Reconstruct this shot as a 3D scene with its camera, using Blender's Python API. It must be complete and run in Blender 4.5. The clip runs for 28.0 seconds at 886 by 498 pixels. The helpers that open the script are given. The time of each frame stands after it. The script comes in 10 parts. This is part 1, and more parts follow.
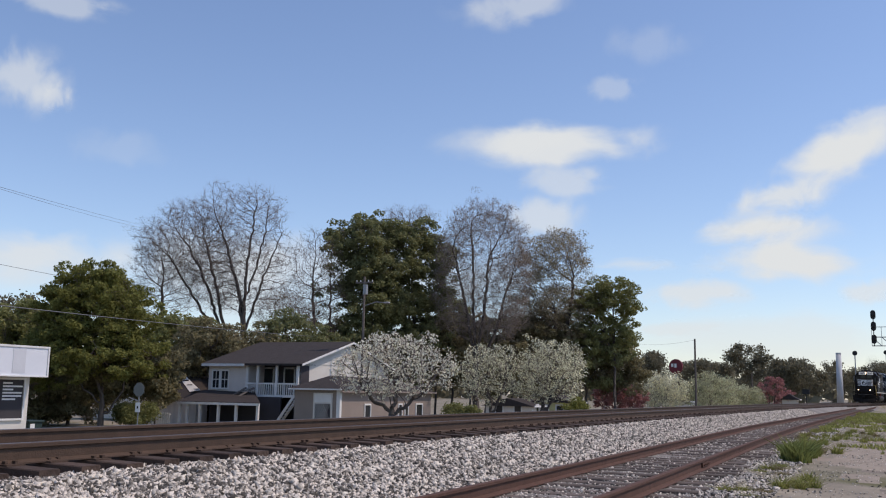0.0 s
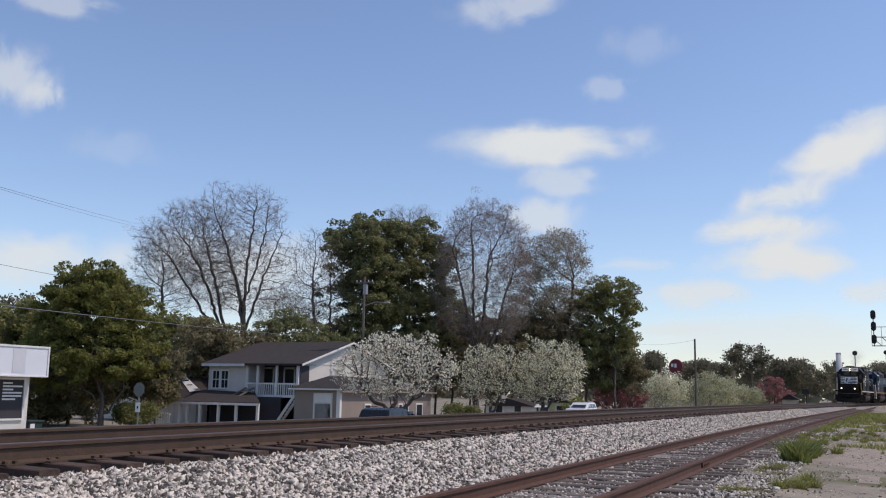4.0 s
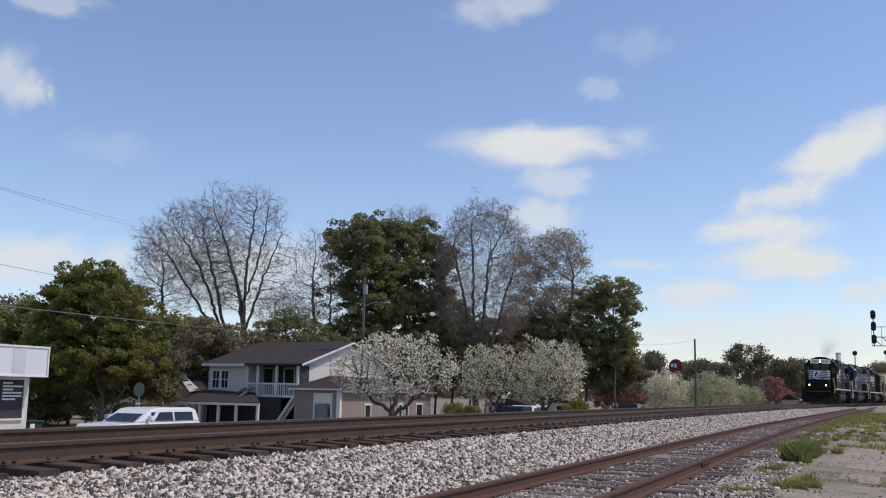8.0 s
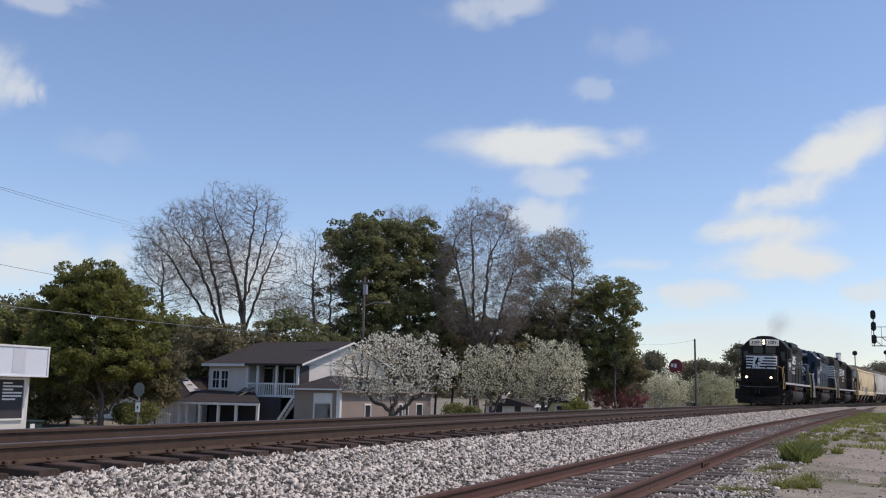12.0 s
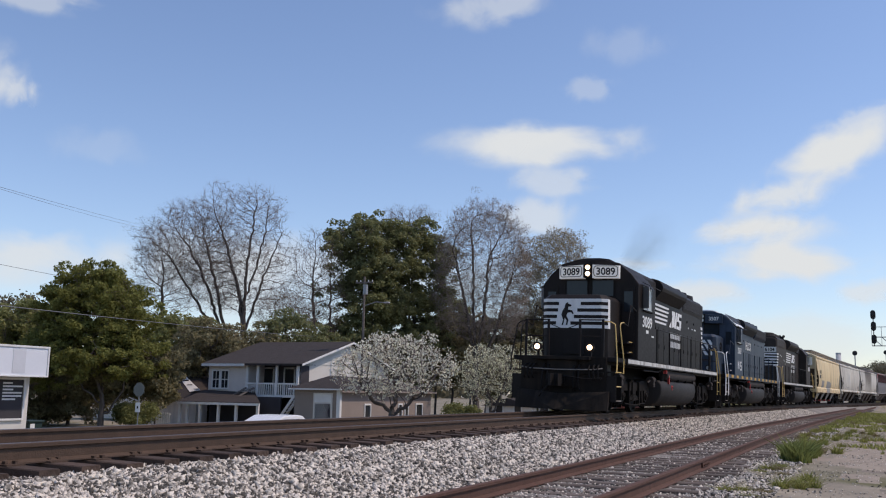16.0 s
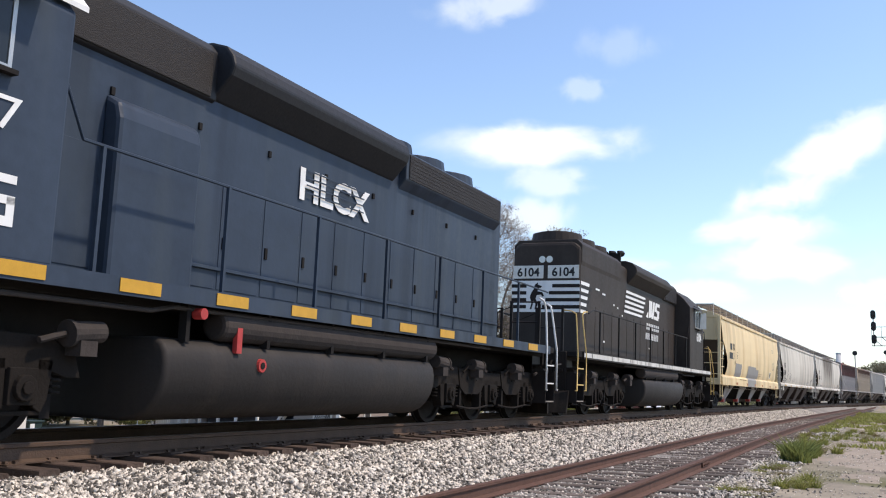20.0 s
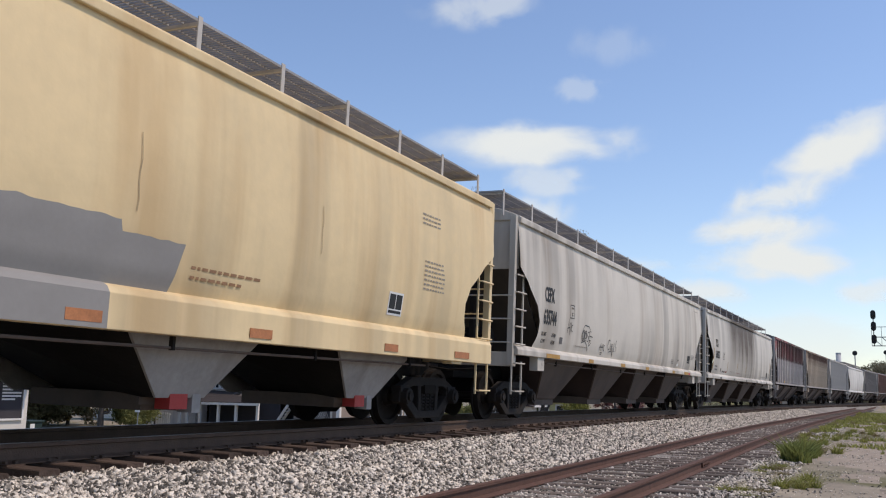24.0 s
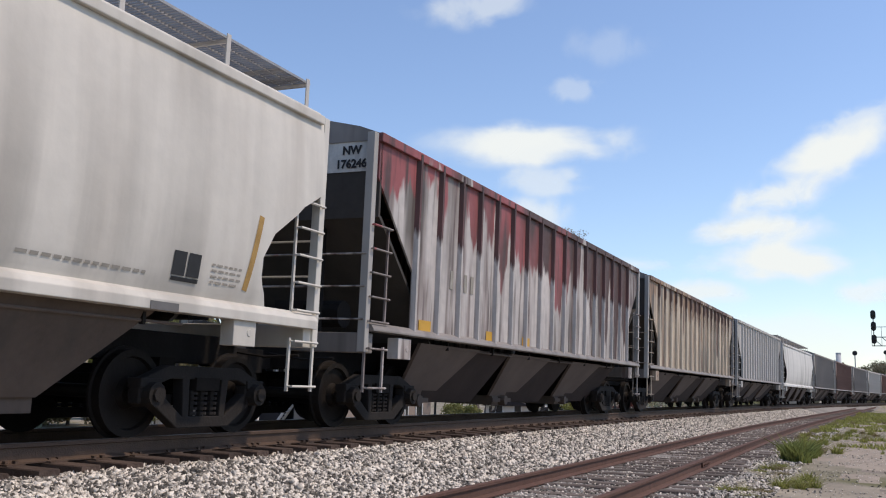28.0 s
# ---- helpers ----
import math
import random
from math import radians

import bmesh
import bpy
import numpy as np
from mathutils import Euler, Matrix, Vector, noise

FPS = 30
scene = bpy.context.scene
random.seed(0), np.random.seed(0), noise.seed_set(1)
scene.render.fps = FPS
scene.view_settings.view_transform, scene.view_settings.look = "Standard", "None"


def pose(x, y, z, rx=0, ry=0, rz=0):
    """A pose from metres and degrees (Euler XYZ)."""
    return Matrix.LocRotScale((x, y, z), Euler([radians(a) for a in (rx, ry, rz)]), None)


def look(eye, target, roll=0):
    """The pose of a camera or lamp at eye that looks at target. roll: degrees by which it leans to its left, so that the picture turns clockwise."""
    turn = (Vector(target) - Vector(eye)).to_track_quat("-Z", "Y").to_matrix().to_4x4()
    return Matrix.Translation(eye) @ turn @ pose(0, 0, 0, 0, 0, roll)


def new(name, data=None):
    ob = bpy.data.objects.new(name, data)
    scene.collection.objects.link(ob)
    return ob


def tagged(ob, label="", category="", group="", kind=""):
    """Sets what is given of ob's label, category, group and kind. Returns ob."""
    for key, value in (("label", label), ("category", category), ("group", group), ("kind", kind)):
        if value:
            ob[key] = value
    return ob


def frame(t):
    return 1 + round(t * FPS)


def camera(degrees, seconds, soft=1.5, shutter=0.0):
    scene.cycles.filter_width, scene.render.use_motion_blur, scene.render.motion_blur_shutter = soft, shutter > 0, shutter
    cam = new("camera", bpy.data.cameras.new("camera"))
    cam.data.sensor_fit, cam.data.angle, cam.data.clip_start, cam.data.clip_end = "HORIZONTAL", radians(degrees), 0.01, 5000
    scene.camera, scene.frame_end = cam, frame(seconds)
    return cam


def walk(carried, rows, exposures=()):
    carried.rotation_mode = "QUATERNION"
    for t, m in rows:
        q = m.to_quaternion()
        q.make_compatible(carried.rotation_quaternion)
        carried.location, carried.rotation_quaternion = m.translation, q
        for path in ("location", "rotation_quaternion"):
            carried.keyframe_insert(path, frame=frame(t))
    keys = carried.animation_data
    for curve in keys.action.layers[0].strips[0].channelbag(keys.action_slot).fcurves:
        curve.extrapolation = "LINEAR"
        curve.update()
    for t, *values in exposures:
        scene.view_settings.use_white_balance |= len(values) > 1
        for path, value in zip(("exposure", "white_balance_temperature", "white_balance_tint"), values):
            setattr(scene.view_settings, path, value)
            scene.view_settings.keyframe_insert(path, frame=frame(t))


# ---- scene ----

# ---------------------------------------------------------------- camera
cam = camera(50.74, 28.0, soft=1.1)
EYE = look((0.0, -7.785, 0.525), (90.076, 32.936, 15.629), 1.0)
walk(cam, [(0.0, EYE), (28.0, EYE)],
     exposures=[(0.0, 0.0, 6500, 18), (16.5, 0.0, 6500, 18), (17.2, 0.1, 6500, 18), (18.0, 0.64, 6700, 14),
                (21.2, 0.64, 6700, 14), (23.5, 0.12, 6600, 16), (28.0, 0.26, 6600, 15)])

# ---------------------------------------------------------------- world, sun
SUN_EL, SUN_AZ = radians(56), radians(-70)     # azimuth from +x towards +y
world = bpy.data.worlds.new("world")
scene.world = world
world.use_nodes = True
wn = world.node_tree.nodes
wn.clear()
w_out = wn.new("ShaderNodeOutputWorld")
w_bg = wn.new("ShaderNodeBackground")
w_sky = wn.new("ShaderNodeTexSky")
w_sky.sky_type = "NISHITA"
w_sky.sun_disc = False
w_sky.sun_elevation = SUN_EL
w_sky.sun_rotation = math.pi / 2 - SUN_AZ
w_sky.air_density, w_sky.dust_density, w_sky.ozone_density = 1.0, 0.4, 3.0
w_bg.inputs["Strength"].default_value = 0.15
world.node_tree.links.new(w_sky.outputs[0], w_bg.inputs[0])
world.node_tree.links.new(w_bg.outputs[0], w_out.inputs[0])
sun = new("sun", bpy.data.lights.new("sun", "SUN"))
sun.data.energy, sun.data.angle, sun.data.color = 2.4, radians(2.0), (1.0, 0.87, 0.70)
sd = Vector((math.cos(SUN_AZ) * math.cos(SUN_EL), math.sin(SUN_AZ) * math.cos(SUN_EL), math.sin(SUN_EL)))
sun.matrix_world = look(sd * 80, (0, 0, 0))

# ---------------------------------------------------------------- materials
MATS = {}


def mat(name, col, rough=0.6, metal=0.0, var=0.25, scale=3.0, bump=0.15, bscale=40.0,
        streak=0.0, scol=(0.12, 0.09, 0.07), sscale=2.5, sbias=0.5, island=0.0, objrand=0.0, emit=0.0, dark2=None, d2scale=0.6, d2=0.0, grime=0.0, gcol=(0.10, 0.085, 0.07), gscale=1.5):
    """A paint or earth material: two scales of noise in colour, streaks that run down, fine relief."""
    if name in MATS:
        return MATS[name]
    m = bpy.data.materials.new(name)
    m.use_nodes = True
    nt = m.node_tree
    n, l = nt.nodes, nt.links
    b = n["Principled BSDF"]
    tc = n.new("ShaderNodeTexCoord")

    def noise_tex(sc, detail=3.0, mapping=None):
        t = n.new("ShaderNodeTexNoise")
        t.inputs["Scale"].default_value = sc
        t.inputs["Detail"].default_value = detail
        if mapping:
            mp = n.new("ShaderNodeMapping")
            mp.inputs["Scale"].default_value = mapping
            l.new(tc.outputs["Object"], mp.inputs[0])
            l.new(mp.outputs[0], t.inputs["Vector"])
        else:
            l.new(tc.outputs["Object"], t.inputs["Vector"])
        return t

    def math_node(op, a, b_, clamp=False):
        k = n.new("ShaderNodeMath")
        k.operation, k.use_clamp = op, clamp
        for i, v in enumerate((a, b_)):
            if isinstance(v, (int, float)):
                k.inputs[i].default_value = v
            else:
                l.new(v, k.inputs[i])
        return k.outputs[0]

    def mix(fac, a, b_, kind="MIX"):
        k = n.new("ShaderNodeMix")
        k.data_type, k.blend_type = "RGBA", kind
        for s, v in ((k.inputs[0], fac), (k.inputs[6], a), (k.inputs[7], b_)):
            if isinstance(v, (int, float)):
                s.default_value = v
            elif isinstance(v, tuple):
                s.default_value = (*v[:3], 1)
            else:
                l.new(v, s)
        return k.outputs[2]

    big, fine = noise_tex(scale), noise_tex(scale * 9, 4.0)
    v1 = math_node("ADD", math_node("MULTIPLY", big.outputs[0], 0.6), math_node("MULTIPLY", fine.outputs[0], 0.4))
    v2 = math_node("MULTIPLY", math_node("SUBTRACT", v1, 0.5), 3.2)
    if island:
        ge = n.new("ShaderNodeNewGeometry")
        v2 = math_node("ADD", v2, math_node("MULTIPLY", math_node("SUBTRACT", ge.outputs["Random Per Island"], 0.5), island / max(var, 0.01) * 2))
    if objrand:
        oi = n.new("ShaderNodeObjectInfo")
        v2 = math_node("ADD", v2, math_node("MULTIPLY", math_node("SUBTRACT", oi.outputs["Random"], 0.5), objrand / max(var, 0.01) * 2))
    fac = math_node("ADD", math_node("MULTIPLY", v2, 0.5), 0.5, True)
    lo = tuple(c * (1 - var) for c in col[:3])
    hi = tuple(min(1.0, c * (1 + var)) for c in col[:3])
    c = mix(fac, lo, hi)
    if dark2:
        st = noise_tex(d2scale, 5.0)
        k = math_node("MULTIPLY", math_node("SUBTRACT", st.outputs[0], 0.62 - 0.3 * d2), 6.0, True)
        c = mix(k, c, dark2)
    if streak:
        st = noise_tex(sscale, 4.0, (1.0, 1.0, 0.10))
        k = math_node("MULTIPLY", math_node("MULTIPLY", math_node("SUBTRACT", st.outputs[0], sbias), 5.0, True), streak)
        c = mix(k, c, scol)
    if grime:
        # long runs of dirt in uneven patches
        run, patch = noise_tex(gscale, 5.0, (1.0, 1.0, 0.045)), noise_tex(0.24, 2.0)
        k = math_node("MULTIPLY", math_node("MULTIPLY", math_node("SUBTRACT", run.outputs[0], 0.44), 6.0, True), math_node("MULTIPLY", math_node("SUBTRACT", patch.outputs[0], 0.42), 6.0, True))
        c = mix(math_node("MULTIPLY", k, grime), c, gcol)
    l.new(c, b.inputs["Base Color"])
    b.inputs["Metallic"].default_value = metal
    b.inputs["Specular IOR Level"].default_value = 0.35
    rr = math_node("ADD", math_node("MULTIPLY", math_node("SUBTRACT", fine.outputs[0], 0.5), 0.3), rough, True)
    l.new(rr, b.inputs["Roughness"])
    if bump:
        bn = noise_tex(bscale, 3.0)
        bp = n.new("ShaderNodeBump")
        bp.inputs["Strength"].default_value = bump
        bp.inputs["Distance"].default_value = 0.02
        l.new(bn.outputs[0], bp.inputs["Height"])
        l.new(bp.outputs[0], b.inputs["Normal"])
    if emit:
        b.inputs["Emission Color"].default_value = (*col[:3], 1)
        b.inputs["Emission Strength"].default_value = emit
    MATS[name] = m
    return m


def glass(name, tint=(0.02, 0.025, 0.03)):
    m = mat(name, tint, 0.08, 0.0, 0.2, 1.0, 0.0)
    m.node_tree.nodes["Principled BSDF"].inputs["Specular IOR Level"].default_value = 0.3
    return m


M_BALLAST = mat("ballast_bed", (0.25, 0.23, 0.205), 0.9, var=0.45, scale=9, bump=1.0, bscale=28, dark2=(0.16, 0.14, 0.12), d2scale=0.35, d2=0.3)
M_STONE = mat("ballast_stone", (0.42, 0.38, 0.328), 0.9, var=0.80, scale=14, bump=0.4, bscale=60, island=1.5)
M_EARTH = mat("earth", (0.28, 0.24, 0.18), 0.95, var=0.5, scale=0.9, bump=0.8, bscale=18, dark2=(0.13, 0.12, 0.05), d2scale=0.3, d2=0.45)
M_HARDPAN = mat("grey_packed_gravel", (0.32, 0.265, 0.205), 0.95, var=0.35, scale=2.5, bump=0.8, bscale=22, dark2=(0.17, 0.14, 0.11), d2scale=0.8, d2=0.4)
M_RAIL = mat("rusty_rail", (0.086, 0.054, 0.037), 0.75, 0.1, 0.35, 6, 0.4, 60)
M_RAILTOP = mat("worn_rail_head", (0.16, 0.13, 0.12), 0.38, 0.8, 0.25, 5, 0.1, 60)
M_SIDRAIL = mat("rust_red_rail", (0.105, 0.053, 0.037), 0.85, 0.05, 0.35, 6, 0.4, 60)
M_TIE = mat("creosote_tie", (0.075, 0.05, 0.038), 0.9, var=0.4, scale=5, bump=0.8, bscale=25, objrand=0.25)
M_OLDTIE = mat("weathered_tie", (0.125, 0.10, 0.085), 0.95, var=0.4, scale=5, bump=0.8, bscale=25, objrand=0.3)
M_ASPHALT = mat("asphalt", (0.05, 0.05, 0.052), 0.9, var=0.2, scale=2, bump=0.5, bscale=80)
M_BLACK = mat("black_loco_paint", (0.0205, 0.0163, 0.0147), 0.55, var=0.35, scale=1.2, bump=0.06, bscale=20, streak=0.35, scol=(0.028, 0.0245, 0.023), sscale=2.4, sbias=0.50, grime=0.5, gcol=(0.026, 0.022, 0.020), gscale=2.5)
M_BLACK.node_tree.nodes["Principled BSDF"].inputs["Specular IOR Level"].default_value = 0.13
M_BLACK3 = mat("faded_black_loco_paint", (0.047, 0.0385, 0.0335), 0.6, var=0.4, scale=1.2, bump=0.06, bscale=20, streak=0.5, scol=(0.056, 0.045, 0.038), sscale=2.4, sbias=0.50, grime=0.5, gcol=(0.034, 0.027, 0.022), gscale=2.5)
M_BLACK3.node_tree.nodes["Principled BSDF"].inputs["Specular IOR Level"].default_value = 0.13
M_BLUE = mat("faded_blue_paint", (0.0405, 0.056, 0.082), 0.5, var=0.3, scale=1.0, bump=0.06, bscale=20, streak=0.45, scol=(0.064, 0.079, 0.091), sscale=2.2, sbias=0.5, grime=0.55, gcol=(0.016, 0.020, 0.030), gscale=2.5)
M_UNDER = mat("grimy_underframe", (0.018, 0.016, 0.015), 0.8, 0.1, 0.45, 3, 0.3, 30)
M_TRUCK = mat("dusty_truck_steel", (0.0165, 0.0135, 0.0115), 0.9, 0.1, 0.45, 4, 0.3, 30)
M_FTRUCK = mat("dusty_freight_truck", (0.0175, 0.014, 0.012), 0.9, 0.05, 0.45, 4, 0.3, 30)
M_PLOW = mat("dusty_black_plow", (0.018, 0.0145, 0.012), 0.85, var=0.6, scale=2.5, bump=0.3, bscale=14, streak=0.5, scol=(0.045, 0.034, 0.026), sscale=5, sbias=0.5)
M_WHEEL = mat("wheel_steel", (0.0175, 0.014, 0.012), 0.7, 0.2, 0.35, 5, 0.2, 40)
M_WHITE = mat("white_lettering", (0.78, 0.78, 0.76), 0.5, var=0.10, scale=3, bump=0.0, streak=0.25, scol=(0.4, 0.38, 0.35), sscale=4, sbias=0.55)
M_YEL = mat("yellow_handrail", (0.62, 0.43, 0.15), 0.5, var=0.25, scale=8, bump=0.05)
M_ORANGE = mat("reflector_yellow", (0.55, 0.30, 0.03), 0.5, var=0.2, scale=8, bump=0.05)
M_AMBER = mat("faded_amber_reflector", (0.42, 0.235, 0.06), 0.6, var=0.3, scale=8, bump=0.05)
M_FAINT = mat("faint_stencil", (0.29, 0.265, 0.225), 0.7, var=0.3, scale=8, bump=0.0)
M_WHRAIL = mat("white_handrail", (0.72, 0.72, 0.70), 0.5, var=0.15, scale=8, bump=0.05)
M_BLACKGRILLE = mat("sooty_black_grille", (0.014, 0.012, 0.0115), 0.8, var=0.3, scale=6, bump=0.6, bscale=90)
M_TANK = mat("dusty_fuel_tank", (0.022, 0.0185, 0.0165), 0.7, var=0.4, scale=1.5, bump=0.2, bscale=18, streak=0.5, scol=(0.040, 0.031, 0.026), sscale=2.5, sbias=0.5)
M_DUSTY = mat("dust_covered_steel", (0.042, 0.034, 0.030), 0.9, var=0.45, scale=5, bump=0.3, bscale=30)
M_GRILLE = mat("brown_grille", (0.021, 0.0175, 0.016), 0.7, var=0.3, scale=6, bump=0.6, bscale=90)
for m_ in (M_PLOW, M_UNDER, M_TRUCK, M_WHEEL, M_BLUE):
    m_.node_tree.nodes["Principled BSDF"].inputs["Specular IOR Level"].default_value = 0.15
M_SIGHOLE = mat("unlit_hollow", (0.006, 0.006, 0.006), 0.9, var=0.1, scale=4, bump=0.0)
M_GLASS = glass("dark_glass")
M_LIGHT = mat("lit_headlight", (1.0, 0.72, 0.42), 0.3, var=0.0, bump=0, emit=5.0)
M_LAMPOFF = mat("lamp_lens", (0.5, 0.5, 0.48), 0.15, 0.3, 0.1, 4, 0)
M_RED = mat("red_valve_paint", (0.42, 0.045, 0.04), 0.5, var=0.25, scale=8, bump=0.05)
M_DECAL = mat("black_stencil", (0.022, 0.022, 0.023), 0.6, var=0.3, scale=8, bump=0.0)
M_GREYTXT = mat("faded_stencil", (0.13, 0.125, 0.12), 0.7, var=0.3, scale=8, bump=0.0)


# ---------------------------------------------------------------- mesh helpers
class Geo:
    """Collects simple shapes into one mesh."""

    def __init__(self):
        self.v, self.f = [], []

    def add(self, vs, fs):
        o = len(self.v)
        self.v += [tuple(p) for p in vs]
        self.f += [tuple(i + o for i in q) for q in fs]
        return self

    def box(self, x0, x1, y0, y1, z0, z1):
        if x0 > x1: x0, x1 = x1, x0
        if y0 > y1: y0, y1 = y1, y0
        return self.add([(x0, y0, z0), (x1, y0, z0), (x1, y1, z0), (x0, y1, z0), (x0, y0, z1), (x1, y0, z1), (x1, y1, z1), (x0, y1, z1)],
                        [(0, 3, 2, 1), (4, 5, 6, 7), (0, 1, 5, 4), (1, 2, 6, 5), (2, 3, 7, 6), (3, 0, 4, 7)])

    def prism(self, prof, a0, a1, axis="y"):
        """A closed outline, drawn out along an axis: x: (y, z) pairs; y: (x, z) pairs; z: (x, y) pairs."""
        def pt(p, a):
            return {"x": (a, p[0], p[1]), "y": (p[0], a, p[1]), "z": (p[0], p[1], a)}[axis]
        k = len(prof)
        vs = [pt(p, a0) for p in prof] + [pt(p, a1) for p in prof]
        fs = [tuple(range(k - 1, -1, -1)), tuple(range(k, 2 * k))]
        fs += [(i, (i + 1) % k, (i + 1) % k + k, i + k) for i in range(k)]
        return self.add(vs, fs)

    def cyl(self, p, q, r, r2=None, n=10, caps=True):
        p, q = Vector(p), Vector(q)
        r2 = r if r2 is None else r2
        d = (q - p).normalized()
        a = d.orthogonal().normalized()
        b = d.cross(a)
        vs = []
        for c, rr in ((p, r), (q, r2)):
            for i in range(n):
                t = 2 * math.pi * i / n
                vs.append(c + (a * math.cos(t) + b * math.sin(t)) * rr)
        fs = [(i, (i + 1) % n, (i + 1) % n + n, i + n) for i in range(n)]
        if caps:
            fs += [tuple(range(n - 1, -1, -1)), tuple(range(n, 2 * n))]
        return self.add(vs, fs)

    def tube(self, pts, r, n=6):
        P = [Vector(p) for p in pts]
        a = (P[1] - P[0]).orthogonal().normalized()
        vs = []
        for i, p in enumerate(P):
            d = (P[min(i + 1, len(P) - 1)] - P[max(i - 1, 0)]).normalized()
            a = (a - d * a.dot(d)).normalized()
            b = d.cross(a)
            vs += [p + (a * math.cos(2 * math.pi * k / n) + b * math.sin(2 * math.pi * k / n)) * r for k in range(n)]
        fs = [(j * n + k, j * n + (k + 1) % n, (j + 1) * n + (k + 1) % n, (j + 1) * n + k) for j in range(len(P) - 1) for k in range(n)]
        fs += [tuple(range(n - 1, -1, -1)), tuple((len(P) - 1) * n + k for k in range(n))]
        return self.add(vs, fs)

    def ball(self, c, r, n=10, sz=1.0):
        m = max(4, n // 2)
        vs = [(c[0], c[1], c[2] - r * sz)]
        for j in range(1, m):
            t = math.pi * j / m
            for i in range(n):
                u = 2 * math.pi * i / n
                vs.append((c[0] + r * math.sin(t) * math.cos(u), c[1] + r * math.sin(t) * math.sin(u), c[2] - r * sz * math.cos(t)))
        vs.append((c[0], c[1], c[2] + r * sz))
        fs = [(0, 1 + (i + 1) % n, 1 + i) for i in range(n)]
        for j in range(m - 2):
            o = 1 + j * n
            fs += [(o + i, o + (i + 1) % n, o + n + (i + 1) % n, o + n + i) for i in range(n)]
        o = 1 + (m - 2) * n
        fs += [(o + i, o + (i + 1) % n, len(vs) - 1) for i in range(n)]
        return self.add(vs, fs)

    def flip(self, length):
        """Turn end for end about a vehicle's middle."""
        self.v = [(length - x, -y, z) for x, y, z in self.v]
        return self

    def mesh(self, name, material=None, smooth=False):
        me = bpy.data.meshes.new(name)
        me.from_pydata(self.v, [], self.f)
        bm = bmesh.new()
        bm.from_mesh(me)
        bmesh.ops.recalc_face_normals(bm, faces=bm.faces)
        bm.to_mesh(me)
        bm.free()
        if material:
            me.materials.append(material)
        if smooth:
            for p in me.polygons:
                p.use_smooth = True
        return me


def part(name, geo, material, parent, label="", bevel=0.0, smooth=False, at=None):
    """Links a shape as one mesh object under a thing or part."""
    me = geo if isinstance(geo, bpy.types.Mesh) else geo.mesh(name, material, smooth)
    ob = new(name, me)
    if material and me.materials and me.materials[0] != material:
        ob.material_slots[0].link = "OBJECT"
        ob.material_slots[0].material = material
    ob.parent = parent
    if at is not None:
        ob.matrix_basis = at
    if label:
        ob["label"] = label
    if bevel:
        bv = ob.modifiers.new("bevel", "BEVEL")
        bv.width, bv.segments, bv.limit_method = bevel, 2, "ANGLE"
    return ob


def thing(name, label, category, group="", kind="", at=None):
    ob = new(name)
    ob.empty_display_size = 0.2
    if at is not None:
        ob.matrix_basis = at
    return tagged(ob, label, category, group, kind)


def solid(name, geo, material, label="", category="", group="", kind="", at=None, smooth=False, bevel=0.0):
    ob = part(name, geo, material, None, "", bevel, smooth, at)
    return tagged(ob, label, category, group, kind)


TEXTS = {}


def text_mesh(s, size, material, bold=0.012, squash=1.0):
    key = (s, size, material.name, bold, squash)
    if key not in TEXTS:
        cu = bpy.data.curves.new("lettering", "FONT")
        cu.body, cu.size, cu.extrude, cu.offset, cu.resolution_u = s, size, 0.003, bold, 4
        cu.align_x = "CENTER"
        tmp = bpy.data.objects.new("lettering", cu)
        me = bpy.data.meshes.new_from_object(tmp)
        me.materials.clear()
        me.materials.append(material)
        for v in me.vertices:
            v.co.x *= squash
        bpy.data.objects.remove(tmp)
        TEXTS[key] = me
    return TEXTS[key]


def lettering(s, size, material, parent, at, name="lettering", bold=0.012, squash=1.0, label=""):
    return part(name, text_mesh(s, size, material, bold, squash), material, parent, label, at=at)


def on_side(x, y, z):
    return pose(x, y, z, 90, 0, 0)


# ---------------------------------------------------------------- the line of the track
RADIUS, CANT, HALF = 1416.0, 0.039, 0.7525
LEAN = math.atan2(CANT, 2 * HALF)


def line(s):
    """The pose of the main track's middle, s metres along it."""
    th = s / RADIUS
    base = Matrix.Translation((RADIUS * math.sin(th), -RADIUS * (1 - math.cos(th)), 0)) @ Matrix.Rotation(-th, 4, "Z")
    return base @ Matrix.Translation((0, -HALF, 0)) @ Matrix.Rotation(LEAN, 4, "X") @ Matrix.Translation((0, HALF, 0))


def mid(x):
    """y of the main track's middle at x."""
    return -x * x / (2 * RADIUS) if abs(x) < 420 else -420 * 420 / (2 * RADIUS) - (abs(x) - 420) * 0.28


SID_Z = -0.488


def siding(x):
    """y of the siding's middle at x."""
    d = x - 36.0
    return -4.50 - 0.0325 * (math.sqrt(d * d + 64.0) + d) / 2


def rail_profile(h=0.18):
    return [(-0.07, -h), (0.07, -h), (0.07, -h + 0.012), (0.012, -h + 0.035), (0.012, -0.045), (0.036, -0.036), (0.036, -0.006),
            (0.028, 0.0), (-0.028, 0.0), (-0.036, -0.006), (-0.036, -0.036), (-0.012, -0.045), (-0.012, -h + 0.035), (-0.07, -h + 0.012)]


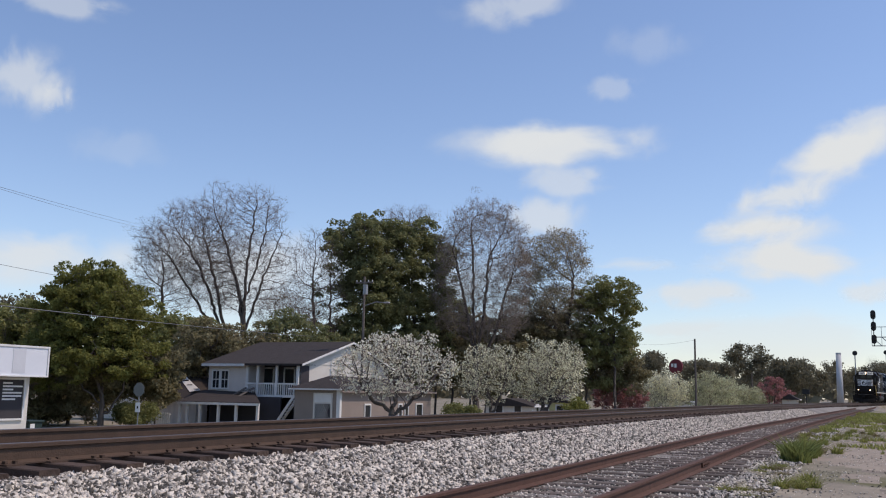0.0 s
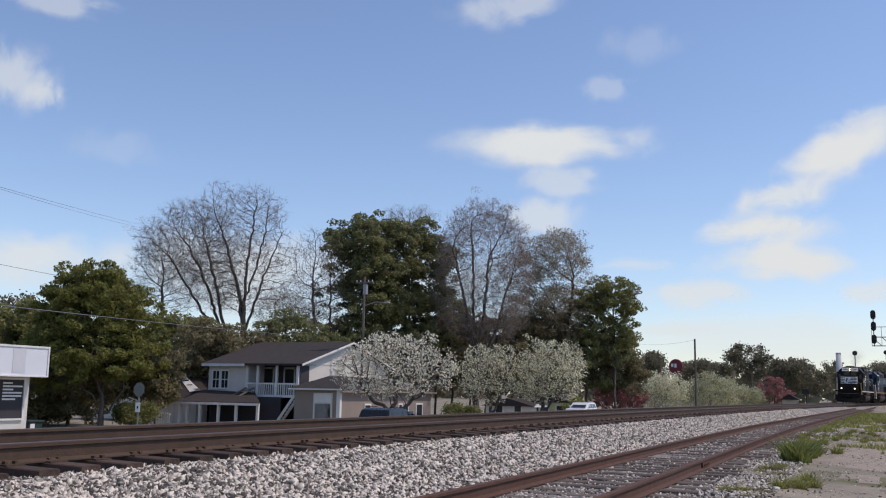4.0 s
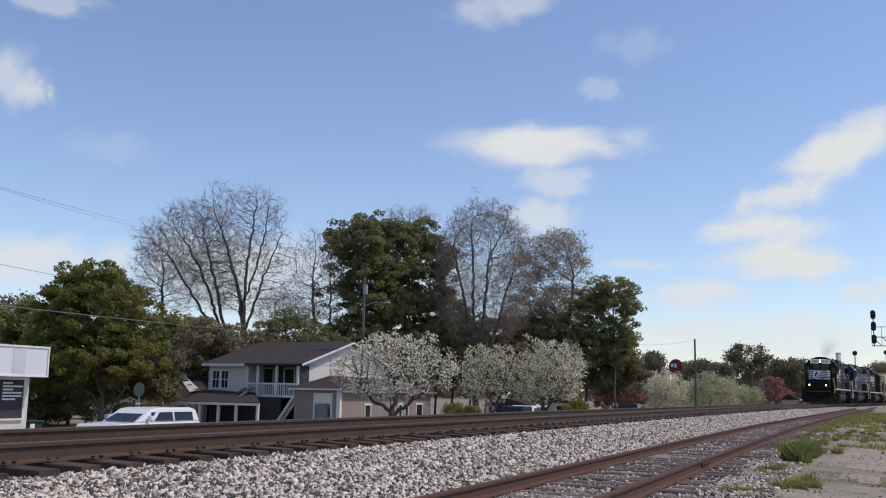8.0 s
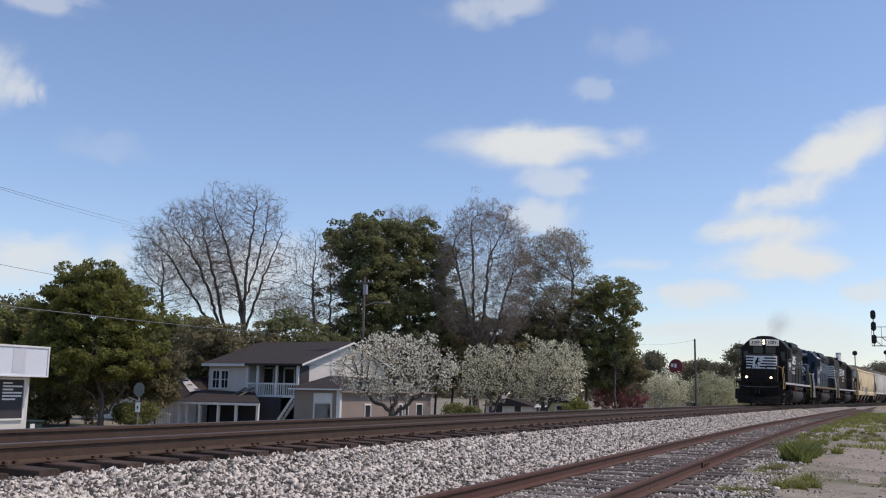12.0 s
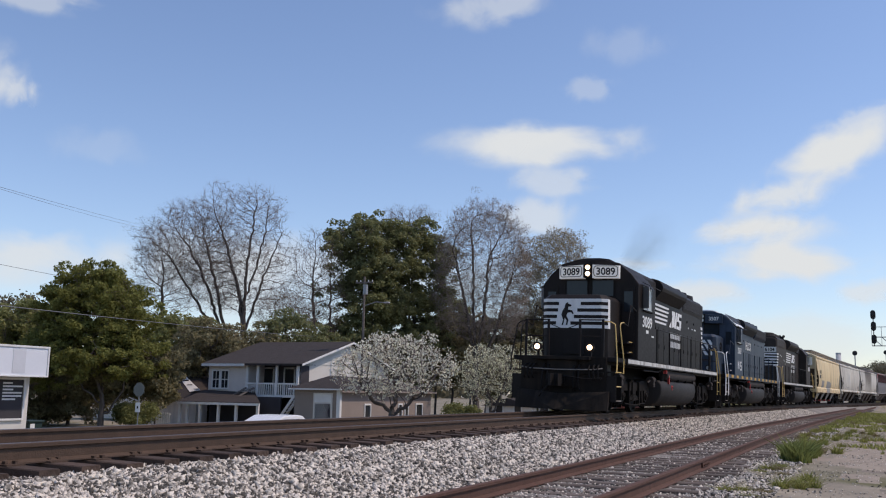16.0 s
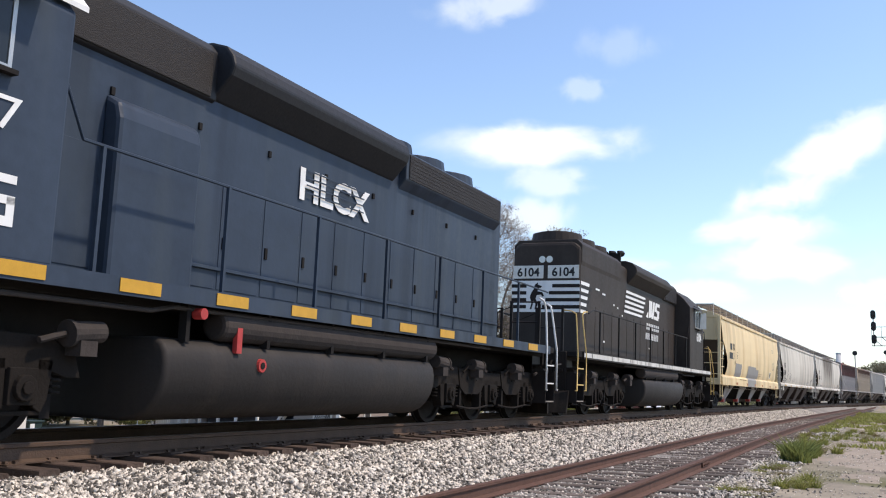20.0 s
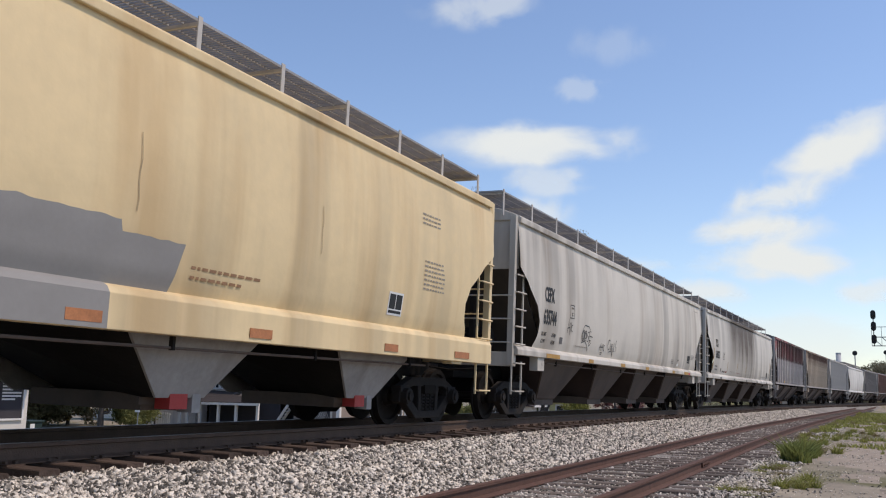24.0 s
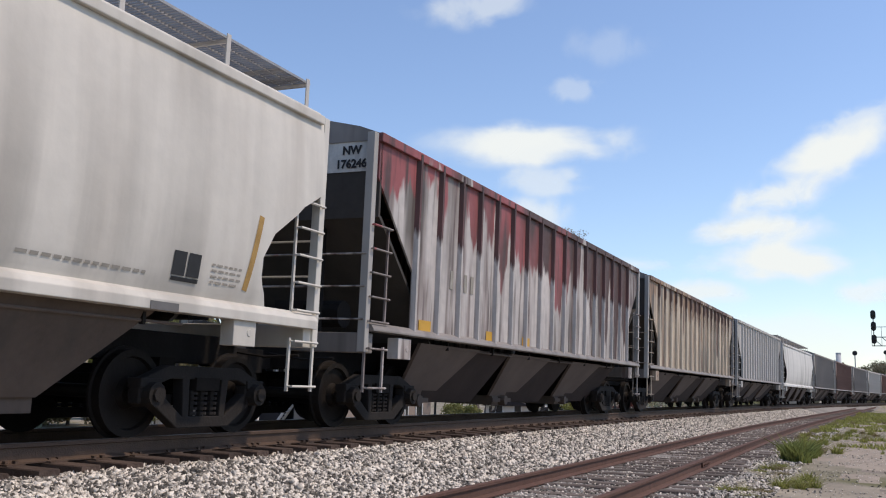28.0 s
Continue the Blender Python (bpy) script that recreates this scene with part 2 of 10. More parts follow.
def sweep(prof, frames):
    """A profile of (y, z) carried along a list of poses."""
    g = Geo()
    k = len(prof)
    vs = [m @ Vector((0, y, z)) for m in frames for y, z in prof]
    fs = [(j * k + i, j * k + (i + 1) % k, (j + 1) * k + (i + 1) % k, (j + 1) * k + i) for j in range(len(frames) - 1) for i in range(k)]
    fs += [tuple(range(k)), tuple((len(frames) - 1) * k + i for i in range(k))]
    return g.add(vs, fs)


# ---------------------------------------------------------------- ground
def lerp_profile(u, pts):
    for (a, za), (b, zb) in zip(pts, pts[1:]):
        if u <= b:
            t = max(0.0, (u - a) / (b - a))
            t = t * t * (3 - 2 * t) if b - a > 1.2 else t
            return za + (zb - za) * t
    return pts[-1][1]


def ground_z(x, y):
    u = y - mid(x)
    if u > -1.45:
        z = lerp_profile(u, [(-1.45, -0.285), (-0.6, -0.275), (1.5, -0.235), (5.2, -2.1), (9.0, -2.35), (11.5, -2.2), (19.5, -2.2), (24, -2.3), (60, -2.5)])
    else:
        v = y - siding(x)              # towards the siding
        top, foot = mid(x) - 1.45, siding(x) + 1.15
        if v > 1.15 and top > foot:
            t = (top - y) / max(0.3, top - foot)
            t = min(1.0, max(0.0, t))
            z = -0.285 + (SID_Z - 0.165 + 0.285) * (t ** 1.12)
        elif v > 1.15:
            z = -0.28
        else:
            z = lerp_profile(-v, [(-1.15, SID_Z - 0.185), (1.2, SID_Z - 0.195), (2.4, -0.74), (4.5, -0.78), (400, -0.85)])
    return z


def build_ground():
    xs = sorted(set([-2500, -900, -300, -120, -60, -30] + [round(-15 + 0.6 * i, 2) for i in range(120)] + [58 + 3 * i for i in range(30)] + [150 + 15 * i for i in range(20)] + [480, 700, 1100, 1800, 3500]))
    us = sorted(set([-2500, -800, -250, -90, -40, -25] + [round(-18 + 0.3 * i, 2) for i in range(62)] + [0.8 + 0.6 * i for i in range(12)] + [9, 11, 14, 19, 24, 30, 45, 60, 90, 140, 220, 400, 900, 2500]))
    g = Geo()
    for x in xs:
        for u in us:
            y = u + (mid(x) if -60 <= u < 30 else 0)
            z = ground_z(x, y)
            if 1 < x < 140 and -14 < u < -1.3:
                z += 0.03 * noise.noise((x * 0.9, y * 0.9, 0)) + 0.012 * noise.noise((x * 4, y * 4, 3))
            g.v.append((x, y, z))
    k = len(us)
    for i in range(len(xs) - 1):
        for j in range(k - 1):
            g.f.append((i * k + j, (i + 1) * k + j, (i + 1) * k + j + 1, i * k + j + 1))
    me = g.mesh("ground", M_EARTH)
    me.materials.append(M_BALLAST)
    me.materials.append(M_HARDPAN)
    for p in me.polygons:
        c = p.center
        u = c.y - mid(c.x)
        edge = siding(c.x) - 1.35 + 0.5 * noise.noise((c.x * 0.35, 0, 7))
        if -60 < c.x < 460 and edge < c.y and u < 4.4:
            p.material_index = 1
        elif c.y - siding(c.x) < -1.5 and ((c.x - 24.5) / 9.5) ** 2 + ((c.y + 8.3) / 1.25) ** 2 < 1 + 1.1 * noise.noise((c.x * .4, c.y * 1.3, 4)):
            p.material_index = 2
        p.use_smooth = True
    tagged(new("ground", me), "trackside ground of grey ballast, bare earth and sparse grass", "ground", kind="structure")
    r = Geo()
    rx = [-400, -100] + list(range(-60, 400, 20)) + [700]
    for x in rx:
        for y, z in ((12.0, -2.19), (15.6, -2.13), (19.2, -2.19)):
            r.v.append((x, y, z))
    r.f = [(i * 3 + j, (i + 1) * 3 + j, (i + 1) * 3 + j + 1, i * 3 + j + 1) for i in range(len(rx) - 1) for j in range(2)]
    tagged(new("road", r.mesh("road", M_ASPHALT)), "two-lane asphalt road below the railway bank", "road", kind="structure")
    ln = Geo()
    for y in (15.45, 15.65):
        ln.box(-300, 500, y, y + 0.1, -2.14, -2.118)
    tagged(new("road_line", ln.mesh("road_line", M_ORANGE)), "double yellow centre line painted on the road", "road line", kind="structure")


def stones(n_keep, region, seed, size):
    """Loose angular stones scattered in a region given by functions of random numbers."""
    rng = np.random.default_rng(seed)
    base = np.array([(1, 0, 0), (-1, 0, 0), (0, 1, 0), (0, -1, 0), (0, 0, 1), (0, 0, -1)]) * 1.0
    faces = np.array([(0, 2, 4), (2, 1, 4), (1, 3, 4), (3, 0, 4), (2, 0, 5), (1, 2, 5), (3, 1, 5), (0, 3, 5)])
    P = region(rng, n_keep)
    k = len(P)
    shape = (base[None] + rng.normal(size=(k, 6, 3)) * .22) * (0.7 + 0.5 * rng.random((k, 6, 1))) * (0.6 + 0.75 * rng.random((k, 1, 3)))
    q = rng.normal(size=(k, 4))
    q /= np.linalg.norm(q, axis=1, keepdims=True)
    w, x, y, z = q.T
    Rm = np.stack([1 - 2 * (y * y + z * z), 2 * (x * y - z * w), 2 * (x * z + y * w), 2 * (x * y + z * w), 1 - 2 * (x * x + z * z), 2 * (y * z - x * w),
                   2 * (x * z - y * w), 2 * (y * z + x * w), 1 - 2 * (x * x + y * y)], -1).reshape(k, 3, 3)
    s = size * (0.55 + 0.8 * rng.random((k, 1, 1)) ** 1.6)
    V = np.einsum("kij,knj->kni", Rm, shape) * s + P[:, None, :]
    F = faces[None] + 6 * np.arange(k)[:, None, None]
    me = bpy.data.meshes.new("ballast_stones")
    V, F = V.reshape(-1, 3), F.reshape(-1, 3)
    me.vertices.add(len(V))
    me.vertices.foreach_set("co", V.astype(np.float32).ravel())
    me.loops.add(F.size)
    me.loops.foreach_set("vertex_index", F.astype(np.int32).ravel())
    me.polygons.add(len(F))
    me.polygons.foreach_set("loop_start", np.arange(0, F.size, 3, dtype=np.int32))
    me.update(calc_edges=True)
    me.materials.append(M_STONE)
    return me


def build_ballast():
    def shoulder(rng, n):
        # dense near, thinner with distance
        x = 4 + 70 * rng.random(n) ** 2.0
        a = np.array([mid(v) for v in x]) - 1.17
        b = np.array([siding(v) for v in x]) + 0.85
        y = b + (a - b) * rng.random(n)
        keep = a > b + 0.1
        z = np.array([ground_z(p, q) for p, q in zip(x, y)])
        return np.stack([x, y, z + 0.012], -1)[keep]

    def crib(rng, n):
        # between and beside the siding's ties, thinner
        x = 6 + 50 * rng.random(n) ** 1.8
        y = np.array([siding(v) for v in x]) + 0.8 - 2.9 * rng.random(n) ** 0.8
        z = np.array([ground_z(p, q) for p, q in zip(x, y)])
        return np.stack([x, y, z + 0.006], -1)

    def verge(rng, n):
        x = 9 + 40 * rng.random(n) ** 1.5
        y = np.array([siding(v) for v in x]) - 1.2 - 4.5 * rng.random(n) ** 1.6
        z = np.array([ground_z(p, q) for p, q in zip(x, y)])
        return np.stack([x, y, z + 0.002], -1)

    def between(rng, n):
        x = 2 + 60 * rng.random(n) ** 1.8
        y = np.array([mid(v) for v in x]) - 1.35 + 2.6 * rng.random(n)
        z = np.array([ground_z(p, q) for p, q in zip(x, y)])
        return np.stack([x, y, z + 0.004], -1)

    for name, reg, n, size, seed in (("shoulder_ballast", shoulder, 88000, 0.030, 3), ("siding_ballast", crib, 24000, 0.022, 4), ("verge_stones", verge, 7000, 0.016, 6), ("crib_ballast", between, 12000, 0.03, 5)):
        tagged(new(name, stones(n, reg, seed, size)), "loose crushed grey and white granite ballast stones", "ballast", kind="stuff")


def build_tracks():
    # main track
    main = thing("main_track", "main line of rusty brown steel rails on dark wooden ties", "railway track", kind="structure")
    ss = [-60 + 4 * i for i in range(105)]
    frames = [line(s) for s in ss]
    for y in (-HALF, HALF):
        part("rail", sweep([(y + a, b) for a, b in rail_profile()], frames), M_RAIL, main)
        part("rail_head", sweep([(y - 0.026, 0.0025), (y + 0.026, 0.0025), (y + 0.026, -0.002), (y - 0.026, -0.002)], frames), M_RAILTOP, main, "worn running surface of the rail")
    rng = random.Random(5)
    tie = Geo().prism([(-0.115, -0.36), (0.115, -0.36), (0.115, -0.192), (0.105, -0.182), (-0.105, -0.182), (-0.115, -0.192)], -1.32, 1.32, "y").mesh("tie", M_TIE)
    far = Geo()
    plates = Geo()
    s, i = -14.0, 0
    while s < 330:
        m = line(s) @ pose(rng.uniform(-.02, .02), rng.uniform(-.05, .05), rng.uniform(-.012, .004), 0, 0, rng.uniform(-1.5, 1.5))
        if s < 120:
            part("tie", tie, M_TIE, main, at=m)
        else:
            far.add([m @ Vector((x, y, z)) for x in (-.115, .115) for y in (-1.32, 1.32) for z in (-.36, -.182)],
                    [(0, 1, 3, 2), (4, 6, 7, 5), (0, 4, 5, 1), (2, 3, 7, 6), (1, 5, 7, 3), (0, 2, 6, 4)])
        if s < 70:
            for y in (-HALF, HALF):
                for dy, dx in ((-0.085, -0.05), (-0.085, 0.06), (0.085, -0.06), (0.085, 0.05)):
                    c = m @ Vector((dx, y + dy, -0.165))
                    plates.box(c.x - .015, c.x + .015, c.y - .02, c.y + .02, c.z - .02, c.z + .022)
                a = m @ Vector((0, y, -0.178))
                plates.box(a.x - .1, a.x + .1, a.y - .17, a.y + .17, a.z - .008, a.z + .006)
        s += 0.53
    part("far_ties", far, M_TIE, main, "dark wooden ties far along the line")
    part("tie_plates", plates, M_RAIL, main, "rusty tie plates and spikes")
    # siding
    sid = thing("siding_track", "rust-red siding rails on weathered grey ties sunk in gravel", "railway track", kind="structure")
    xs = [-40, 0] + [4 * i for i in range(1, 34)] + [140 + 10 * i for i in range(14)]
    for y in (-HALF, HALF):
        fr = [Matrix.Translation((x, siding(x) + y, SID_Z)) for x in xs]
        part("rail", sweep(rail_profile(0.165), fr), M_SIDRAIL, sid)
    old = Geo().prism([(-0.11, -0.34), (0.11, -0.34), (0.11, -0.182), (0.09, -0.166), (-0.09, -0.166), (-0.11, -0.182)], -1.27, 1.27, "y").mesh("tie", M_OLDTIE)
    x = -4.0
    while x < 118:
        part("tie", old, M_OLDTIE, sid, at=pose(x + rng.uniform(-.05, .05), siding(x) + rng.uniform(-.12, .12), SID_Z + rng.uniform(-.012, .012), 0, rng.uniform(-1.5, 1.5), rng.uniform(-3, 3) - 0.9))
        x += 0.56
    jb = Geo()
    for side in (-1, 1):
        y0 = siding(16.1) - HALF + side * 0.028
        jb.box(15.75, 16.45, y0 - 0.014, y0 + 0.014, SID_Z - 0.12, SID_Z - 0.05)
        for k in range(4):
            jb.cyl((15.86 + 0.16 * k, y0 - 0.03, SID_Z - 0.085), (15.86 + 0.16 * k, y0 + 0.03, SID_Z - 0.085), 0.018, n=6)
    part("joint_bar", jb, M_SIDRAIL, sid, "rusty bolted joint bar on a rail")


build_ground()
build_tracks()


# ---------------------------------------------------------------- train
def train_front(t):
    """Distance along the track of the leading coupler at t seconds."""
    u = t - 18
    return 3.3682 - (10.4959 * u + 0.0842 * u * u - 0.00094 * u ** 3 + 0.000149 * u ** 4)


class Vehicle:
    """A rail vehicle; its parts are drawn with x from the leading coupler, y away from the platform side, z over the rail."""

    def __init__(self, name, label, category, length, group="", turned=False):
        self.L, self.turned = length, turned
        self.ob = thing(name, label, category, group)
        self.axles = []
        self.dx = 0.0          # where the paint marks are counted from
        self.bowed = False     # marks follow the bowed side

    def p(self, name, geo, material, label="", parent=None, bevel=0.0, smooth=False):
        if self.turned:
            geo.flip(self.L)
        geo.v = [(x - self.L / 2, y, z) for x, y, z in geo.v]
        return part(name, geo, material, parent or self.ob, label, bevel, smooth)

    def side_text(self, s, x, y, z, size, material, name="number_lettering", bold=0.012, squash=1.0, label=""):
        if self.bowed:
            me = text_mesh(s, size, material, bold, squash).copy()
            for c in me.vertices:
                zz = z + c.co.y
                c.co = (x + self.dx - self.L / 2 + c.co.x, -side_half(zz) - .005 - (.002 if c.co.z > 0 else 0), zz)
            return part(name, me, material, self.ob, label)
        return lettering(s, size, material, self.ob, on_side(x + self.dx - self.L / 2, y, z), name, bold, squash, label)

    def front_text(self, s, x, y, z, size, material, name="number_lettering", bold=0.012, squash=1.0, tilt=0):
        return lettering(s, size, material, self.ob, pose(x - self.L / 2, y, z, 90 + tilt, 0, -90), name, bold, squash)

    def side(self, name, quads, y, material, label="", thick=0.004, parent=None):
        """Flat paint marks on the side: lists of (x, z) corners."""
        if name in ("reflector", "stripe", "rust_strip", "emblem_block", "faded_word", "nose_chevron") and len(quads) > 1:
            for q in quads:
                ob = self.side(name, [q], y, material, label, thick, parent)
            return ob
        g = Geo()
        for q in quads:
            g.prism([(a + self.dx, b) for a, b in q], y - thick, y, "y")
        if self.bowed and max(b for q in quads for a, b in q) > 1.5:
            # paint has no thickness: one face that follows the bow
            g = Geo()
            for q in quads:
                o = len(g.v)
                g.v += [(a + self.dx, -side_half(b) - .003, b) for a, b in q]
                g.f.append(tuple(range(o, o + len(q))))
        keep, self.turned = self.turned, False
        ob = self.p(name, g, material, label, parent)
        self.turned = keep
        return ob

    def front(self, name, quads, x, material, label="", thick=0.004):
        """Flat paint marks on an end: lists of (y, z) corners."""
        g = Geo()
        for q in quads:
            g.prism(q, x - thick, x, "x")
        keep, self.turned = self.turned, False
        ob = self.p(name, g, material, label)
        self.turned = keep
        return ob


MESHES = {}


def cached(key, make):
    if key not in MESHES:
        MESHES[key] = make()
    return MESHES[key]


def wheelset_mesh(r):
    g = Geo()
    g.cyl((0, -1.08, 0), (0, 1.08, 0), 0.075, n=10)
    for sgn in (-1, 1):
        rings = [(0.685, r + 0.03), (0.715, r + 0.03), (0.725, r + 0.002), (0.82, r - 0.004), (0.82, r - 0.075), (0.775, r - 0.09), (0.76, 0.17), (0.83, 0.14), (0.83, 0.0)]
        n = 28
        vs, fs = [], []
        for y, rr in rings:
            for i in range(n):
                a = 2 * math.pi * i / n
                vs.append((rr * math.cos(a), sgn * y, rr * math.sin(a)))
        for j in range(len(rings) - 1):
            fs += [(j * n + i, j * n + (i + 1) % n, (j + 1) * n + (i + 1) % n, (j + 1) * n + i) for i in range(n)]
        fs.append(tuple(range(n)))
        g.add(vs, fs)
    return g.mesh("wheelset", M_WHEEL, False)


def freight_frame(sgn):
    g = Geo()
    y0, y1 = sgn * 0.93, sgn * 1.07
    g.prism([(-1.04, .60), (-.62, .76), (.62, .76), (1.04, .60), (1.04, .47), (.58, .62), (-.58, .62), (-1.04, .47)], y0, y1)
    g.prism([(-.80, .52), (-.36, .22), (.36, .22), (.80, .52), (.92, .40), (.44, .10), (-.44, .10), (-.92, .40)], y0, y1)
    for s in (-1, 1):
        g.prism([(s * .26, .2), (s * .36, .2), (s * .40, .64), (s * .28, .64)], y0, y1)
        g.box(s * .74, s * 1.06, y0 - sgn * .02, y1 + sgn * .02, .52, .62)
        g.box(s * .72, s * .77, y0, y1, .33, .56)
        g.box(s * 1.01, s * 1.06, y0, y1, .36, .56)
    return g.mesh("side_frame", M_FTRUCK)


def spring_mesh():
    g = Geo()
    for k in range(5):
        g.cyl((0, 0, .235 + .055 * k), (0, 0, .265 + .055 * k), .078, n=8)
    g.cyl((0, 0, .22), (0, 0, .5), .045, n=6)
    return g.mesh("spring", M_FTRUCK)


def bearing_mesh(s):
    g = Geo()
    g.cyl((0, s * 1.17, 0), (0, s * .9, 0), .125, .14, n=12)
    g.cyl((0, s * 1.2, 0), (0, s * 1.16, 0), .075, n=8)
    return g.mesh("bearing", M_FTRUCK)


def freight_truck(v, x):
    bol = cached("bolster", lambda: Geo().box(-.2, .2, -1.1, 1.1, .5, .64).box(-.13, .13, -.5, .5, .64, .85).box(-.45, -.35, -.9, .9, .3, .45).box(.35, .45, -.9, .9, .3, .45).mesh("truck", M_TRUCK))
    tr = part("truck", bol, M_TRUCK, v.ob, "dusty cast steel two-axle truck", at=pose(x - v.L / 2, 0, 0))
    for s in (-1, 1):
        part("side_frame", cached(("ff", s), lambda: freight_frame(s)), M_FTRUCK, tr, bevel=0.012)
        for x_ in (-.17, 0, .17):
            part("spring", cached("spring", spring_mesh), M_FTRUCK, tr, at=pose(x_, s, 0))
    for dx in (-.889, .889):
        w = part("wheelset", cached("ws457", lambda: wheelset_mesh(.457)), M_WHEEL, tr, at=pose(dx, 0, .457))
        for s in (-1, 1):
            part("bearing", cached(("bearing", s), lambda: bearing_mesh(s)), M_FTRUCK, tr, at=pose(dx, 0, .457))
        v.axles.append((w, dx, .457))


def loco_frame(sgn, axles):
    """One cast side frame: arched beam, pedestal legs, journal boxes and springs."""
    g = Geo()
    y0, y1 = sgn * 1.02, sgn * 1.18
    a, b = axles[0], axles[-1]
    g.prism([(a - .66, .60), (a - .58, .82), (a - .25, .96), (a + .35, .98), (a + .7, .90), (b - .7, .90), (b - .35, .98), (b + .25, .96), (b + .58, .82), (b + .66, .60), (b + .5, .60), (b + .3, .66), (a - .3, .66), (a - .5, .60)], y0, y1)
    for x in axles:
        for d in (-1, 1):
            g.prism([(x + d * .34, .76), (x + d * .17, .76), (x + d * .155, .34), (x + d * .24, .29), (x + d * .30, .40)], y0, y1)
            for k in range(5):
                g.cyl((x + d * .42, sgn * 1.10, .70 - .055 * k), (x + d * .42, sgn * 1.10, .675 - .055 * k), .07, n=8)
        g.box(x - .15, x + .15, y0 + sgn * .02, y1 + sgn * .04, .36, .68)
        g.cyl((x, y0, .508), (x, y1 + sgn * .09, .508), .125, .115, n=14)
        g.cyl((x, y1 + sgn * .09, .508), (x, y1 + sgn * .115, .508), .06, n=8)
        g.box(x - .25, x + .25, y0 + sgn * .03, y1 - sgn * .02, .27, .31)
    for x0, x1 in zip(axles, axles[1:]):
        m = (x0 + x1) / 2
        if len(axles) == 2:
            # swing hangers and a leaf spring between the axles
            for d in (-.58, .58):
                g.prism([(m + d - .05, .92), (m + d + .05, .92), (m + d + .04, .22), (m + d - .04, .22)], y1 - sgn * .01, y1 + sgn * .06)
            for k in range(5):
                w = .60 - .09 * k
                g.prism([(m - w, .40 + .035 * k), (m, .365 + .035 * k), (m + w, .40 + .035 * k), (m + w, .43 + .035 * k), (m, .395 + .035 * k), (m - w, .43 + .035 * k)], y0 + sgn * .03, y1 + sgn * .03)
            g.box(m - .18, m + .18, y0, y1 + sgn * .04, .55, .92)
            g.box(m - .62, m + .62, y0, y1 + sgn * .03, .20, .26)
        else:
            g.prism([(m - .62, .95), (m + .62, .95), (m + .52, .62), (m + .30, .50), (m - .30, .50), (m - .52, .62)], y0, y1 + sgn * .02)
            g.box(m - .5, m - .42, y0, y1, .26, .7)
            g.box(m + .42, m + .5, y0, y1, .26, .7)
        g.tube([(x0 + .25, sgn * 1.22, .30), (m - .2, sgn * 1.22, .25), (m + .2, sgn * 1.22, .25), (x1 - .25, sgn * 1.22, .30)], .022)
        g.tube([(m - .5, sgn * 1.24, .88), (m - .3, sgn * 1.26, 1.02), (m + .5, sgn * 1.24, 1.02)], .018)
    return g.mesh("side_frame", M_TRUCK)


def brake_cylinder_mesh():
    g = Geo()
    g.cyl((-.22, 0, .03), (.14, 0, 0), .10, .11, n=14)
    g.cyl((.14, 0, 0), (.18, 0, -.005), .125, n=14)
    g.cyl((.2, 0, -.005), (.48, 0, -.08), .03, n=6)
    g.box(-.1, .1, -.1, .1, -.2, -.06)
    return g.mesh("brake_cylinder", M_DUSTY)


def motor_geo(axles):
    """Bolster, transoms and the motors slung between the wheels."""
    g = Geo().box(axles[0] - .45, axles[-1] + .45, -.78, -.66, .5, .92).box(axles[0] - .45, axles[-1] + .45, .66, .78, .5, .92).box(-.3, .3, -1.12, 1.12, .6, .9)
    for x in axles:
        d = 1 if x < .01 else -1
        g.prism([(x + d * .10, .30), (x + d * .22, .14), (x + d * .80, .14), (x + d * .92, .32), (x + d * .90, .80), (x + d * .2, .84)], -.52, .52)
        g.prism([(x - .42, .35), (x - .2, .13), (x + .3, .13), (x + d * .7, .3), (x + d * .6, .75), (x, .95), (x - .35, .8)], .53, .64)
        for e in (-.60, .60):
            for sy in (-1, 1):
                g.prism([(x + e - .06, .22), (x + e + .06, .22), (x + e + .05, .86), (x + e - .05, .86)], sy * .70, sy * .84)
    return g.mesh("truck", M_UNDER)


def loco_truck(v, x, axles):
    key = tuple(axles)
    tr = part("truck", cached(("lb", key), lambda: motor_geo(axles)), M_UNDER, v.ob, "grimy black locomotive truck", at=pose(x - v.L / 2, 0, 0))
    for s in (-1, 1):
        part("side_frame", cached(("lf", s, key), lambda: loco_frame(s, axles)), M_TRUCK, tr, bevel=0.012)
        mids = [(p + q) / 2 for p, q in zip(axles, axles[1:])]
        for k, m in enumerate([axles[0] - .55] + (mids if len(axles) == 3 else []) + [axles[-1] + .55]):
            part("brake_cylinder", cached("bcyl", brake_cylinder_mesh), M_DUSTY, tr, "dusty brake cylinder", at=pose(m, s * 1.27, 1.0, 0, 0, 0 if m < axles[-1] else 180))
        if len(axles) == 3:
            for m in mids:
                for d in (-.2, 0, .2):
                    # black discs on the solid casting stand for the dark inside its holes
                    part("frame_hole", cached("fhole", lambda: Geo().cyl((0, -.006, 0), (0, .006, 0), .035, n=10).mesh("frame_hole", M_SIGHOLE)), M_SIGHOLE, tr, "black disc for the dark of a lightening hole", at=pose(m + d, s * 1.203, .78))
    for dx in axles:
        w = part("wheelset", cached("ws508", lambda: wheelset_mesh(.508)), M_WHEEL, tr, at=pose(dx, 0, .508))
        v.axles.append((w, dx, .508))


